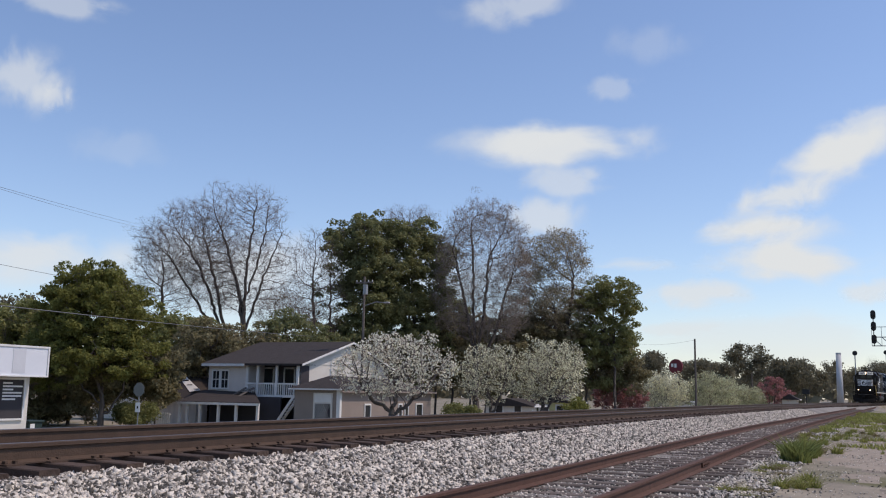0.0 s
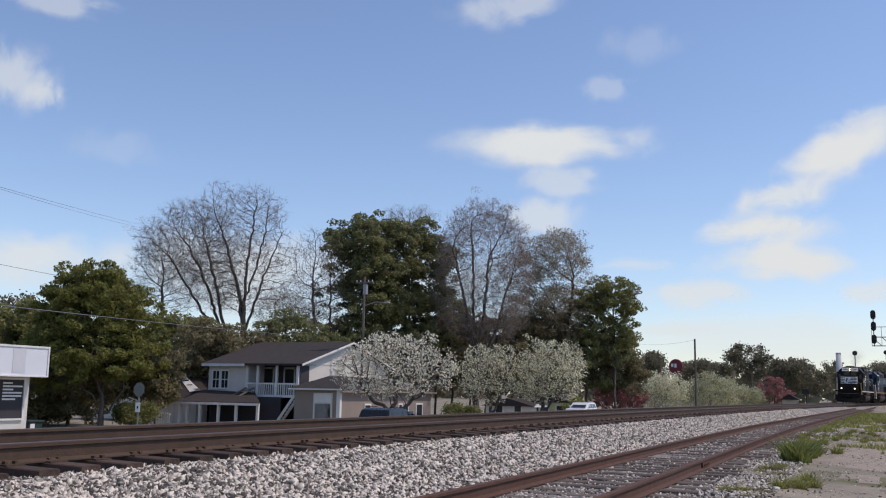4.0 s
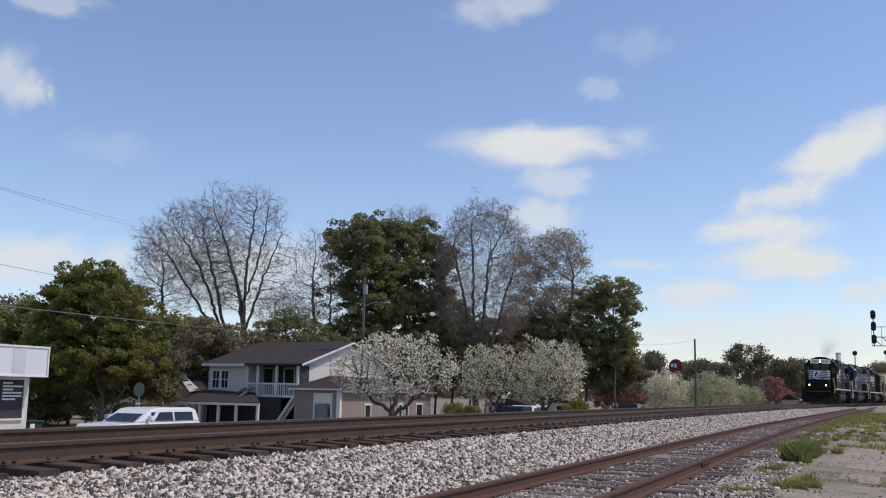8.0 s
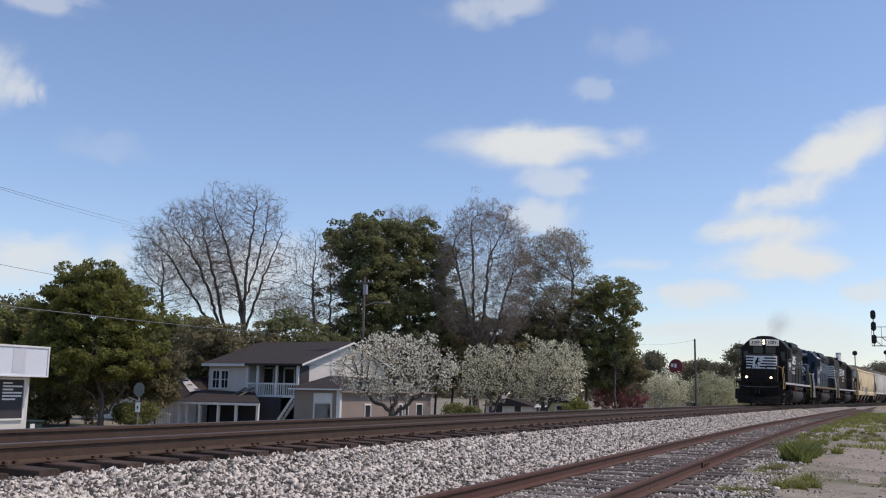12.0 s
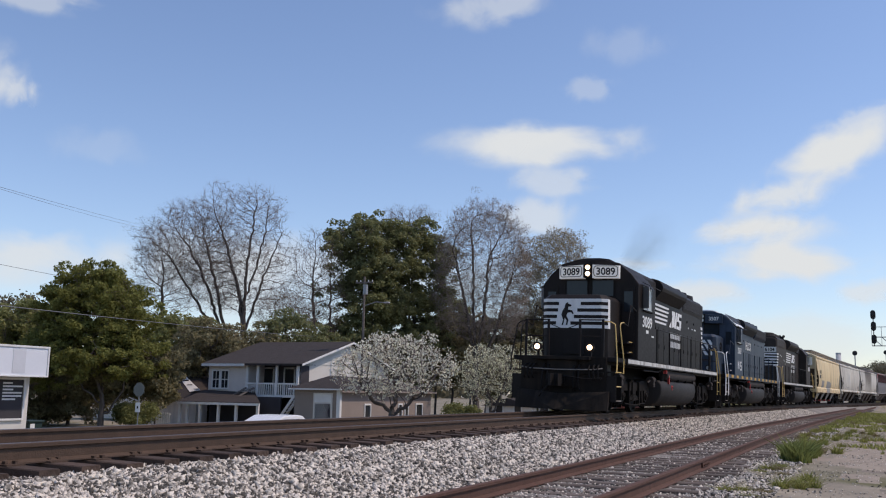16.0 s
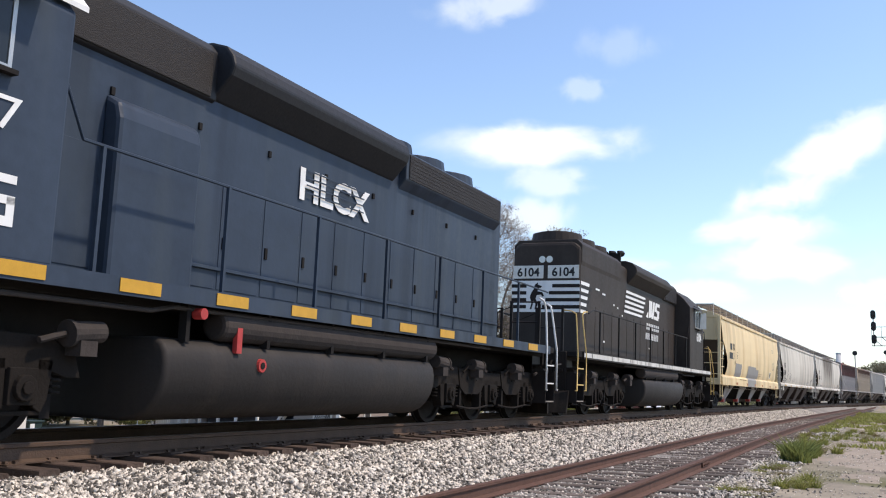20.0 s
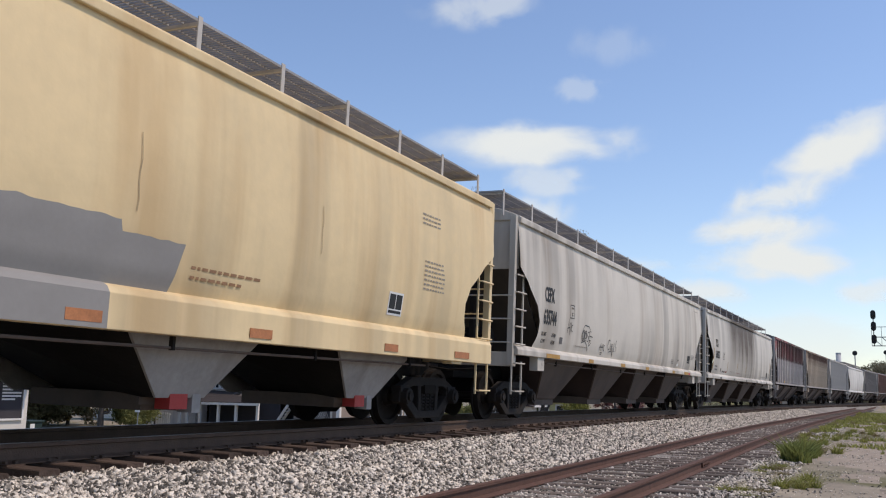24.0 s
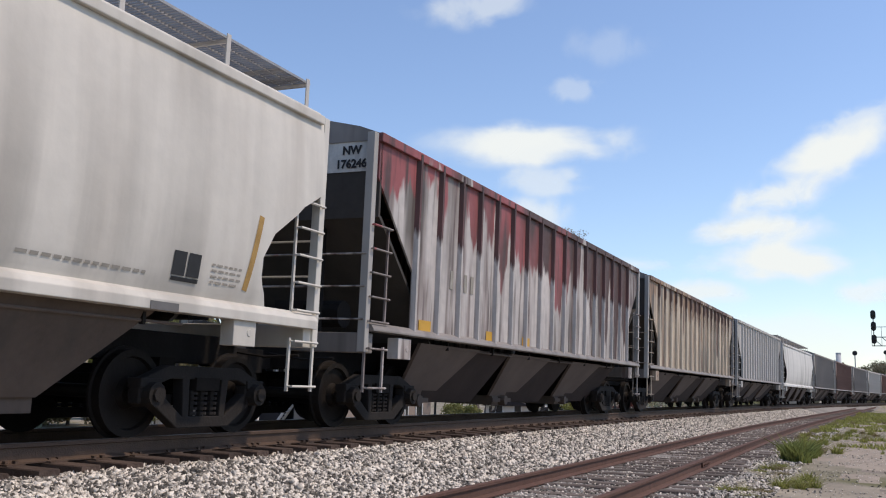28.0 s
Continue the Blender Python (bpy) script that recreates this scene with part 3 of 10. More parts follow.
def coupler_geo(x0, d, z=.88):
    """A knuckle coupler at x0 that reaches along d (+1 or -1)."""
    g = Geo()
    g.box(x0 + d * .75, x0 + d * .22, -.09, .09, z - .1, z + .1)
    g.prism([(x0 + d * .3, -.14), (x0 + d * .3, .14), (x0 + d * .05, .16), (x0 - d * .05, .06), (x0 + d * .1, .02), (x0 + d * .12, -.06), (x0 - d * .02, -.14)], z - .16, z + .16, "z")
    g.tube([(x0 + d * .3, .12, z - .05), (x0 + d * .2, .35, z - .28), (x0 + d * .05, .4, z - .45), (x0 - d * .05, .3, z - .35)], .025)
    g.tube([(x0 + d * .5, -.1, z + .12), (x0 + d * .42, -.7, z + .05), (x0 + d * .42, -1.2, z + .08)], .018)
    return g


def hood_profile(w, z0, z1, ch):
    return [(-w, z0), (w, z0), (w, z1 - ch), (w - ch * 1.3, z1), (-w + ch * 1.3, z1), (-w, z1 - ch)]


def locomotive(name, label, L, paint, spec, turned=False):
    """A hood-unit diesel locomotive, drawn cab first."""
    v = Vehicle(name, label, "locomotive", L, "locomotives at the head of the train", turned)
    X = spec
    DZ = 1.53
    # underframe
    v.p("underframe", Geo().prism([(-1.46, DZ), (-1.46, DZ - .12), (-1.2, DZ - .12), (-1.2, DZ - .2), (-.55, DZ - .2), (-.55, .95), (.55, .95), (.55, DZ - .2), (1.2, DZ - .2), (1.2, DZ - .12), (1.46, DZ - .12), (1.46, DZ)], .85, L - .85, "x"), M_UNDER, "black underframe and walkway deck", bevel=.01)
    for sy in (-1, 1):
        v.p("side_sill", Geo().box(X["sill"][0], X["sill"][1], sy * 1.50, sy * 1.46, DZ - .15, DZ + .02), M_BLUE if X.get("marks") else M_BLACK, "side sill")
    if not X.get("marks"):
        for sy in (-1, 1):
            x = X["sill"][0] + .02
            while x < X["sill"][1] - .1:
                e = min(x + 1.80, X["sill"][1] - .02)
                v.p("sill_stripe", Geo().box(x, e, sy * 1.507, sy * 1.50, DZ - .115, DZ - .005), M_SILLW, "dirty white stripe on the side sill")
                x += 1.85
    if X.get("marks"):
        n = 13
        for i in range(n):
            a = X["sill"][0] - .42 + i * (X["sill"][1] - X["sill"][0] - 1.0) / (n - 1)
            v.p("reflector", Geo().box(a, a + .55, -1.512, -1.505, DZ - .12, DZ + .005), M_ORANGE, "yellow reflective marker")
    # ends
    for x0, d in ((0.0, 1), (L, -1)):
        v.p("coupler", coupler_geo(x0, d), M_UNDER, "rusty knuckle coupler and cut lever", bevel=.01)
        f = x0 + d * .8
        v.p("pilot", Geo().box(f, f + d * .1, -1.22, 1.22, .5, DZ), M_PLOW, "black pilot plate", bevel=.015)
        v.p("anticlimber", Geo().box(f - d * .2, f, -.8, .8, DZ - .1, DZ), M_PLOW, "anti-climber shelf", bevel=.015)
        v.p("draft_pocket", Geo().box(f - d * .1, f, -.42, .42, .7, DZ - .104), M_PLOW, "coupler pocket", bevel=.015)
        for y in (-.825, .825):
            v.p("pilot_bar", Geo().box(f - d * .05, f, y - .325, y + .325, 1.05, 1.12), M_PLOW, bevel=.01)
        plow = Geo()
        for s in (-1, 1):
            plow.add([(x0 + d * .12, 0, .1), (x0 + d * .62, s * 1.3, .1), (x0 + d * .72, s * 1.32, .62), (x0 + d * .42, 0, .52),
                      (x0 + d * .22, 0, .1), (x0 + d * .72, s * 1.3, .1), (x0 + d * .82, s * 1.32, .62), (x0 + d * .52, 0, .52)],
                     [(0, 1, 2, 3), (4, 7, 6, 5), (0, 4, 5, 1), (3, 2, 6, 7), (1, 5, 6, 2), (0, 3, 7, 4)])
        v.p("plow", plow, M_PLOW, "black snow plow blade", bevel=.01)
        lever = Geo().tube([(f - d * .12, -1.15, 1.22), (f - d * .2, -.9, 1.18), (f - d * .22, .1, 1.16), (f - d * .2, .9, 1.18), (f - d * .12, 1.15, 1.22)], .016)
        v.p("uncoupling_lever", lever, X.get("lever", M_STEPWORN), "worn uncoupling lever across the pilot")
        for y in (-1.02, -.9, -.78, -.5, -.36, .36, .5, .78, .9, 1.02):
            low = .62 if abs(y) < .6 else .92
            hs = Geo().tube([(f, y, DZ - .22), (f - d * .16, y * 1.01, DZ - .26), (f - d * .26, y * 1.03, low + .25), (f - d * .22, y * 1.04, low + .06), (f - d * .1, y * 1.05, low)], .024)
            v.p("air_hose", hs, M_UNDER, "black rubber air hose")
        for sy in (-1, 1):
            a0, a1 = sorted((f + d * .02, f + d * .62))
            well = v.p("step_well", Geo().box(a0, a1, sy * 1.17, sy * 1.15, .36, DZ).box(a0, a0 + .02, sy * 1.48, sy * 1.17, .34, 1.02).box(a1 - .02, a1, sy * 1.48, sy * 1.17, .34, 1.02), M_BLACK, "corner step well below the walkway")
            for z in (.36, .74, 1.12):
                v.p("step", Geo().box(a0 + .02, a1 - .02, sy * 1.478, sy * 1.17, z, z + .03), M_BLACK, parent=well)
                v.p("step_edge", Geo().box(a0 + .06, a1 - .06, sy * 1.486, sy * 1.478, z + .005, z + .032), (X["edge_f"] if x0 == 0 else X["edge_r"]) if z > .5 else M_STEPWORN, "painted step edge", parent=well)
            near_end = a0 if d > 0 else a1
            far_end = a1 if d > 0 else a0
            zb = X.get("rail_low", .62) if x0 == 0 else .62
            col = X["rail_f"] if x0 == 0 else X["rail_r"]
            if X.get("rail_low") and sy > 0 and x0 == 0:
                col = M_BLACK
            hx = near_end - d * .03
            v.p("stair_handrail", Geo().tube([(hx - d * .10, sy * 1.50, zb), (hx - d * .02, sy * 1.51, zb), (hx, sy * 1.51, DZ - .05), (hx + d * .13, sy * 1.42, 2.30), (hx + d * .16, sy * 1.40, 2.42), (hx + d * .12, sy * 1.30, 2.48), (hx + d * .05, sy * 1.1, 2.50)], .022 if X.get("marks") else .017), col, "painted stair handrail", smooth=True)
            hx = far_end + d * .05
            v.p("stair_handrail", Geo().tube([(hx - d * .08, sy * 1.50, zb), (hx, sy * 1.51, zb), (hx, sy * 1.51, DZ - .05), (hx - d * .10, sy * 1.44, 2.25), (hx - d * .08, sy * 1.42, 2.42), (hx + d * .02, sy * 1.42, 2.50), (hx + d * .30, sy * 1.42, 2.53)], .022 if X.get("marks") else .017), col, "painted stair handrail", smooth=True)
            if x0 == 0:
                v.p("cab_handrail", Geo().tube([(hx + d * .30, sy * 1.42, 2.53), (hx + d * .75, sy * 1.42, 2.46), (hx + d * 1.05, sy * 1.42, 3.08), (X["cab"][0] - .02, sy * 1.42, 2.95)], .017), paint, "handrail up to the cab")
                n1_ = X["nose"][1]
                for z in (1.76, 2.05):
                    v.p("cab_step", Geo().box(n1_ - .55, n1_ - .04, sy * 1.30, sy * .95, z - .05, z), paint)
                    v.p("cab_step_edge", Geo().box(n1_ - .40, n1_ - .06, sy * 1.315, sy * 1.30, z - .012, z + .012), X["rail_f"], "painted step edge")
        rail_ = v.p("end_handrail", Geo().tube([(f + d * .05, -1.1, DZ + 1.0), (f + d * .05, -.45, DZ + 1.0)], .018), M_BLACK, "black end handrail")
        for y, z in ((-1.1, .55), (.45, 1.0), (.45, .55)):
            v.p("rail_bar", Geo().tube([(f + d * .05, y, DZ + z), (f + d * .05, y + .65, DZ + z)], .018), M_BLACK, parent=rail_)
        for y in (-1.1, -.45, .45, 1.1):
            v.p("stanchion", Geo().box(f + d * .02, f + d * .07, y - .03, y + .03, DZ, DZ + 1.02), M_BLACK, parent=rail_)
        v.p("safety_chain", Geo().tube([(f + d * .05, -.45, DZ + .9), (f + d * .05, 0, DZ + .72), (f + d * .05, .45, DZ + .9)], .012), M_UNDER, parent=rail_)
    # nose
    n0, n1 = X["nose"]
    ring = ((-.80, 0), (-.95, .14), (-.95, 9), (.95, 9), (.95, .14), (.80, 0))

    def at_nose(y, dx, back, z, k=1.0):
        return (n1 if dx == 9 else n0 + dx + back, y * k, z)
    nose = Geo().add([at_nose(y, dx, .10, DZ) for y, dx in ring] + [at_nose(y, dx, 0, 3.20) for y, dx in ring] + [at_nose(y, dx, .12, 3.32, .88) for y, dx in ring],
                     [(0, 1, 2, 3, 4, 5), (0, 6, 7, 1), (1, 7, 8, 2), (2, 8, 9, 3), (3, 9, 10, 4), (4, 10, 11, 5), (5, 11, 6, 0),
                      (6, 12, 13, 7), (7, 13, 14, 8), (9, 15, 16, 10), (10, 16, 17, 11), (11, 17, 12, 6), (8, 14, 15, 9), (12, 17, 16, 15, 14, 13)])
    v.p("short_hood", nose, paint, "short hood nose", bevel=.03)
    v.p("nose_door", Geo().box(n0 + .05, n0 + .1, -.3, .3, DZ + .1, 2.3).cyl((n0 + .04, .2, 2.0), (n0 + .1, .2, 2.0), .03), paint)
    # cab
    c0, c1 = X["cab"]
    prof = [(-1.47, DZ), (1.47, DZ), (1.47, 3.78), (1.24, 4.08), (.88, 4.40), (.42, 4.52), (-.42, 4.52), (-.88, 4.40), (-1.24, 4.08), (-1.47, 3.78)]
    v.p("cab_body", Geo().prism(prof, c0, c1, "x"), paint, "operator's cab", bevel=.03)
    v.p("cab_roof", Geo().prism([(-.62, 4.44), (.62, 4.44), (.52, 4.56), (.2, 4.60), (-.2, 4.60), (-.52, 4.56)], c0 + .25, c1 - .15, "x"), X["roofmat"], "cab roof cap with antenna base", bevel=.03)
    if X.get("white_roof"):
        # sloped roof sheet in dark paint with a white lower lip and front edge
        for nm, u0, u1, xa, xb, m_ in (("roof_sheet", 0.0, .80, c0 + .12, c1 + .1, M_BLUEROOF), ("roof_lip", .80, 1.0, c0 + .05, c1 + .1, M_WHRAIL), ("roof_front_edge", 0.0, .80, c0 + .05, c0 + .118, M_WHRAIL)):
            ya, za, yb, zb = -1.0 - .5 * u0, 4.36 - .53 * u0, -1.0 - .5 * u1, 4.36 - .53 * u1
            v.p(nm, Geo().add([(xa, ya, za), (xb, ya, za), (xb, yb, zb), (xa, yb, zb), (xa, ya, za + .05), (xb, ya, za + .05), (xb, yb, zb + .05), (xa, yb, zb + .05)],
                              [(0, 3, 2, 1), (4, 5, 6, 7), (0, 1, 5, 4), (1, 2, 6, 5), (2, 3, 7, 6), (3, 0, 4, 7)]), m_)
    for y0, y1 in ((-.72, -.08), (.08, .72)):
        w = v.p("windshield", Geo().box(c0 - .014, c0 - .002, y0, y1, 3.42, 3.88), M_GLASS, "dark windshield pane")
        fr = Geo()
        for a, b, cc, dd in ((y0 - .04, y1 + .04, 3.38, 3.42), (y0 - .04, y1 + .04, 3.88, 3.92), (y0 - .04, y0, 3.42, 3.88), (y1, y1 + .04, 3.42, 3.88)):
            fr.box(c0 - .02, c0 - .002, a, b, cc, dd)
        v.p("windshield_gasket", fr, M_UNDER, parent=w)
    for y0, y1 in ((-1.36, -1.0), (1.0, 1.36)):
        v.p("cab_door", Geo().box(c0 - .03, c0 - .002, y0, y1, DZ + .05, 3.7), paint, "cab front door")
        v.p("door_window", Geo().box(c0 - .038, c0 - .03, y0 + .05, y1 - .05, 2.95, 3.55), M_GLASS)
    for sy in (-1, 1):
        a, b = c0 + .62 * (c1 - c0) / 2.0 - .1, c0 + .62 * (c1 - c0) / 2.0 + .92
        fr = Geo()
        for xa, xb, za, zb in ((a, b, 3.06, 3.10), (a, b, 3.72, 3.76), (a, a + .04, 3.10, 3.72), (b - .04, b, 3.10, 3.72), ((a + b) / 2 - .03, (a + b) / 2 + .03, 3.10, 3.72)):
            fr.box(xa, xb, sy * 1.47, sy * 1.495, za, zb)
        w = v.p("side_window", fr, X["winmat"], "framed sliding cab window")
        v.p("window_pane", Geo().box(a + .04, (a + b) / 2 - .03, sy * 1.47, sy * 1.478, 3.10, 3.72), M_GLASS, parent=w)
        v.p("window_pane", Geo().box((a + b) / 2 + .03, b - .04, sy * 1.47, sy * 1.484, 3.10, 3.72), X["pane"], parent=w)
        v.p("wind_deflector", Geo().add([(a - .02, sy * 1.47, 3.10), (a - .16, sy * 1.68, 3.10), (a - .16, sy * 1.68, 3.72), (a - .02, sy * 1.47, 3.72), (a, sy * 1.47, 3.10), (a - .14, sy * 1.69, 3.10), (a - .14, sy * 1.69, 3.72), (a, sy * 1.47, 3.72)],
                                      [(0, 1, 2, 3), (4, 7, 6, 5), (0, 4, 5, 1), (1, 5, 6, 2), (2, 6, 7, 3), (3, 7, 4, 0)]), X["winmat"], "hinged wind deflector beside the window", parent=w)
        v.p("sunshade", Geo().add([(a - .1, sy * 1.47, 3.86), (b + .25, sy * 1.47, 3.86), (b + .25, sy * 1.72, 3.74), (a - .1, sy * 1.72, 3.74), (a - .1, sy * 1.47, 3.88), (b + .25, sy * 1.47, 3.88), (b + .25, sy * 1.72, 3.76), (a - .1, sy * 1.72, 3.76)],
                                  [(0, 3, 2, 1), (4, 5, 6, 7), (0, 1, 5, 4), (1, 2, 6, 5), (2, 3, 7, 6), (3, 0, 4, 7)]), paint, "sheet metal sunshade over the cab window")
        v.p("armrest", Geo().box(a - .03, b + .03, sy * 1.47, sy * 1.55, 3.02, 3.06), M_UNDER)
    # number boards and headlight on the cab front
    for s in (-1, 1):
        g = Geo().add([(c0 - .26, s * .14, 3.93), (c0 - .26, s * .14, 4.33), (c0 - .14, s * .92, 4.30), (c0 - .14, s * .92, 3.93), (c0, s * .14, 3.93), (c0, s * .14, 4.36), (c0, s * .92, 4.32), (c0, s * .92, 3.93)],
                      [(0, 1, 2, 3), (4, 7, 6, 5), (0, 4, 5, 1), (1, 5, 6, 2), (2, 6, 7, 3), (3, 7, 4, 0)])
        v.p("number_board", g, X["board"], "number board on the cab front")
    hl = v.p("headlight_housing", Geo().box(c0 - .27, c0, -.14, .14, 3.95, 4.36), M_UNDER, "twin headlight housing")
    for z in (4.06, 4.25):
        v.p("headlight_lens", Geo().cyl((c0 - .29, 0, z), (c0 - .26, 0, z), X.get("lens", .085), n=14), X["lamp"], "headlight lens", parent=hl)
    for y in (-.75, .75):
        h = v.p("ditch_light_housing", Geo().cyl((.78, y, 1.78), (.95, y, 1.78), .13, .1, n=12).box(.86, .92, y - .03, y + .03, DZ, 1.68), M_BLACK, "ditch light on a short bracket")
        v.p("ditch_light_lens", Geo().cyl((.76, y, 1.78), (.785, y, 1.78), X.get("lens", .085) + .005, n=12), X["lamp"], parent=h)
    # long hood
    h0, h1 = X["hood"]
    U = X.get("up", 0.0)
    v.p("long_hood", Geo().prism(hood_profile(.92, DZ, 4.28 + U, .14), h0, h1, "x"), paint, "long hood", bevel=X.get("round", .02))
    k, x = 0, h0 + .35
    while x < h1 - .7:
        for sy in (-1, 1):
            dr = v.p("hood_door", Geo().box(x, x + .78, sy * .929, sy * .92, DZ + .12, 2.86), paint, bevel=.004)
            if sy < 0:
                v.p("door_latch", Geo().box(x + .04, x + .09, -.945, -.929, 2.12, 2.26)  , M_UNDER, parent=dr)
        x += .84
        k += 1
    if X.get("marks"):
        v.p("hood_ledge", Geo().box(h0 + 2.3, h1 - .1, -.965, -.92, 1.86, 1.90), paint, "ledge along the hood doors", bevel=.006)
    HR, RE = (2.72, 1.65) if X.get("marks") else (2.62, .8)
    for sy in (-1, 1):
        hr = v.p("side_handrail", Geo().tube([(h0 - .05, sy * 1.42, HR + .55), (h0 + .25, sy * 1.42, HR), (h1 + .4, sy * 1.42, HR), (h1 + RE, sy * 1.42, HR - (.02 if X.get("marks") else .12))], .018), M_BLACK if not X.get("marks") else paint, "walkway handrail")
        x = h0 + .5
        while x < h1 + RE - .75:
            v.p("stanchion", Geo().box(x - .02, x + .02, sy * 1.44, sy * 1.40, DZ, HR), M_BLACK if not X.get("marks") else paint, parent=hr)
            x += 1.85
    # grilles, dynamic brake, radiators
    g0, g1 = X["filter"]
    for sy in (-1, 1):
        v.p("filter_grille", Geo().box(g0, g1, sy * .992, sy * .97, 3.70 + U, 4.22 + U), M_GRILLE if X.get("marks") else M_BLACKGRILLE, "air filter grille", bevel=.01)
    v.p("filter_hatch", Geo().prism([(-.92, 3.66 + U), (-.97, 3.69 + U), (-.97, 4.25 + U), (-.86, 4.37 + U), (.86, 4.37 + U), (.97, 4.25 + U), (.97, 3.69 + U), (.92, 3.66 + U)], g0 - .05, g1 + .12, "x"), X["dynmat"], "raised filter hatch behind the cab", bevel=.015)
    d0, d1 = X["dyn"]
    v.p("dynamic_brake_housing", Geo().prism([(-.93, 3.70 + U), (-1.18, 3.98 + U), (-1.22, 4.10 + U), (-1.18, 4.22 + U), (-1.08, 4.34 + U), (-.85, 4.41 + U), (.85, 4.41 + U), (1.08, 4.34 + U), (1.18, 4.22 + U), (1.22, 4.10 + U), (1.18, 3.98 + U), (.93, 3.70 + U)], d0, d1, "x"), X["dynmat"], "flared dynamic brake housing", bevel=.03)
    r0, r1 = X["rad"]
    RW = X.get("radw", 1.05)
    v.p("radiator_housing", Geo().prism([(-.91, 3.62 + U), (-RW, 3.78 + U), (-RW, 4.22 + U), (-.8, 4.36 + U), (.8, 4.36 + U), (RW, 4.22 + U), (RW, 3.78 + U), (.91, 3.62 + U)], r0, r1, "x"), paint, "flared radiator housing", bevel=.02)
    for sy in (-1, 1) if RW > 1 or X.get("radgrille") else ():
        gr = v.p("radiator_grille", Geo().box(r0 + .1, r1 - .1, sy * (RW + .012), sy * RW, 3.80 + U, 4.20 + U), M_GRILLE, "radiator grille")
        sl = Geo()
        for z in [3.84 + U + .06 * i for i in range(6)]:
            sl.box(r0 + .1, r1 - .1, sy * (RW + .016), sy * (RW + .012), z, z + .035)
        v.p("grille_slats", sl, M_GRILLE, parent=gr)
    for i in range(3):
        fx = r0 + .75 + i * (r1 - r0 - 1.5) / 2
        f = v.p("radiator_fan", Geo().cyl((fx, 0, 4.34 + U), (fx, 0, 4.60 + U), .70, .66, n=24), paint, "round radiator fan cowl", bevel=.01)
        v.p("fan_cap", Geo().cyl((fx, 0, 4.60 + U), (fx, 0, 4.63 + U), .55, n=20), M_UNDER, parent=f)
    for i in range(2):
        fx = d0 + 1.2 + i * 1.7
        v.p("brake_fan", Geo().cyl((fx, 0, 4.39 + U), (fx, 0, 4.49 + U), .6, n=20), paint, bevel=.01)
    v.p("exhaust_stack", Geo().box(d0 + .15, d0 + .6, -.35, .35, 4.38 + U, 4.56 + U), M_UNDER, "sooty exhaust stack")
    hn = Geo()
    hx = X["horn"]
    hy = X.get("horn_y", 0)
    for y in (hy - .25, hy, hy + .25):
        hn.cyl((hx - .3, y, 4.62 + U), (hx + .15, y, 4.62 + U), .1, .035, n=8)
    hn.box(hx - .05, hx + .05, hy - .3, hy + .3, 4.3, 4.60 + U)
    v.p("air_horn", hn, M_UNDER, "roof air horn cluster")
    lug = Geo()
    x = h0 + .6
    while x < h1:
        lug.box(x, x + .08, -.90, -.80, 4.2 + U, 4.3 + U)
        x += .9
    v.p("roof_lugs", lug, M_UNDER)["kind"] = "stuff"
    x = h0 + 1.0
    while x < h1 - .6:
        v.p("lifting_eye", Geo().box(x, x + .05, -.945, -.92, 3.30 + U, 3.38 + U), M_UNDER)
        x += 1.35
    # tank
    t0, t1 = X["tank"]
    half_t = [(1.22, 1.04), (1.34, 1.0), (1.405, .90), (1.425, .78), (1.42, .64), (1.38, .50), (1.31, .38), (1.21, .28), (1.08, .215), (.92, .185)]
    tp = half_t + [(-y, z) for y, z in reversed(half_t)]
    tk = v.p("fuel_tank", Geo().prism(tp, t0, t1, "x"), M_TANK, "grimy rounded fuel tank", bevel=.05, smooth=True)
    fx = t0 + 1.15
    v.p("fuel_filler", Geo().cyl((fx + .45, -1.45, .80), (fx + .45, -1.38, .80), .075, .085, n=14), M_RED, "red fuel filler cap", parent=tk)
    v.p("filler_recess", Geo().cyl((fx + .45, -1.458, .80), (fx + .45, -1.449, .80), .04, n=10), M_UNDER, parent=tk)
    v.p("sight_gauge", Geo().box(fx - .04, fx + .05, -1.44, -1.38, .92, 1.20), M_RED, "faded red gauge on the tank", parent=tk)
    v.p("fuel_cutoff", Geo().cyl((t0 + .45, -1.50, 1.30), (t0 + .45, -1.38, 1.30), .06, n=12), M_RED, "red emergency fuel cut-off")
    for sy in (-1, 1):
        v.p("air_reservoir", Geo().cyl((t0 + .9, sy * 1.27, 1.21), (t1 + .05, sy * 1.27, 1.21), .17, n=18), M_DUSTY, "long air reservoir", bevel=.05)
        for k in range(5):
            hx = t0 + .3 + k * (t1 - t0 - .6) / 4
            v.p("pipe_bracket", Geo().box(hx, hx + .06, sy * 1.40, sy * 1.30, 1.0, 1.40), M_UNDER)
        v.p("sill_pipe", Geo().tube([(t0 - 2.2, sy * 1.36, 1.28), (t0 - .2, sy * 1.36, 1.28), (t0 + .1, sy * 1.38, 1.34), (t1 + 2.4, sy * 1.38, 1.34)], .025), M_DUSTY, "dusty brake pipe under the sill")
    bx = Geo().prism([(-.9, DZ), (-1.14, DZ), (-1.14, 3.15), (-1.09, 3.32), (-.9, 3.42)], c1 + .95, c1 + 2.2, "x") if X.get("marks") else Geo().box(c1, c1 + .4, -1.2, -.95, DZ, 2.7)
    v.p("equipment_box", bx, paint, bevel=.05 if X.get("marks") else .02)
    for tx in X["trucks"]:
        loco_truck(v, L - tx if turned else tx, X["axles"])
    return v


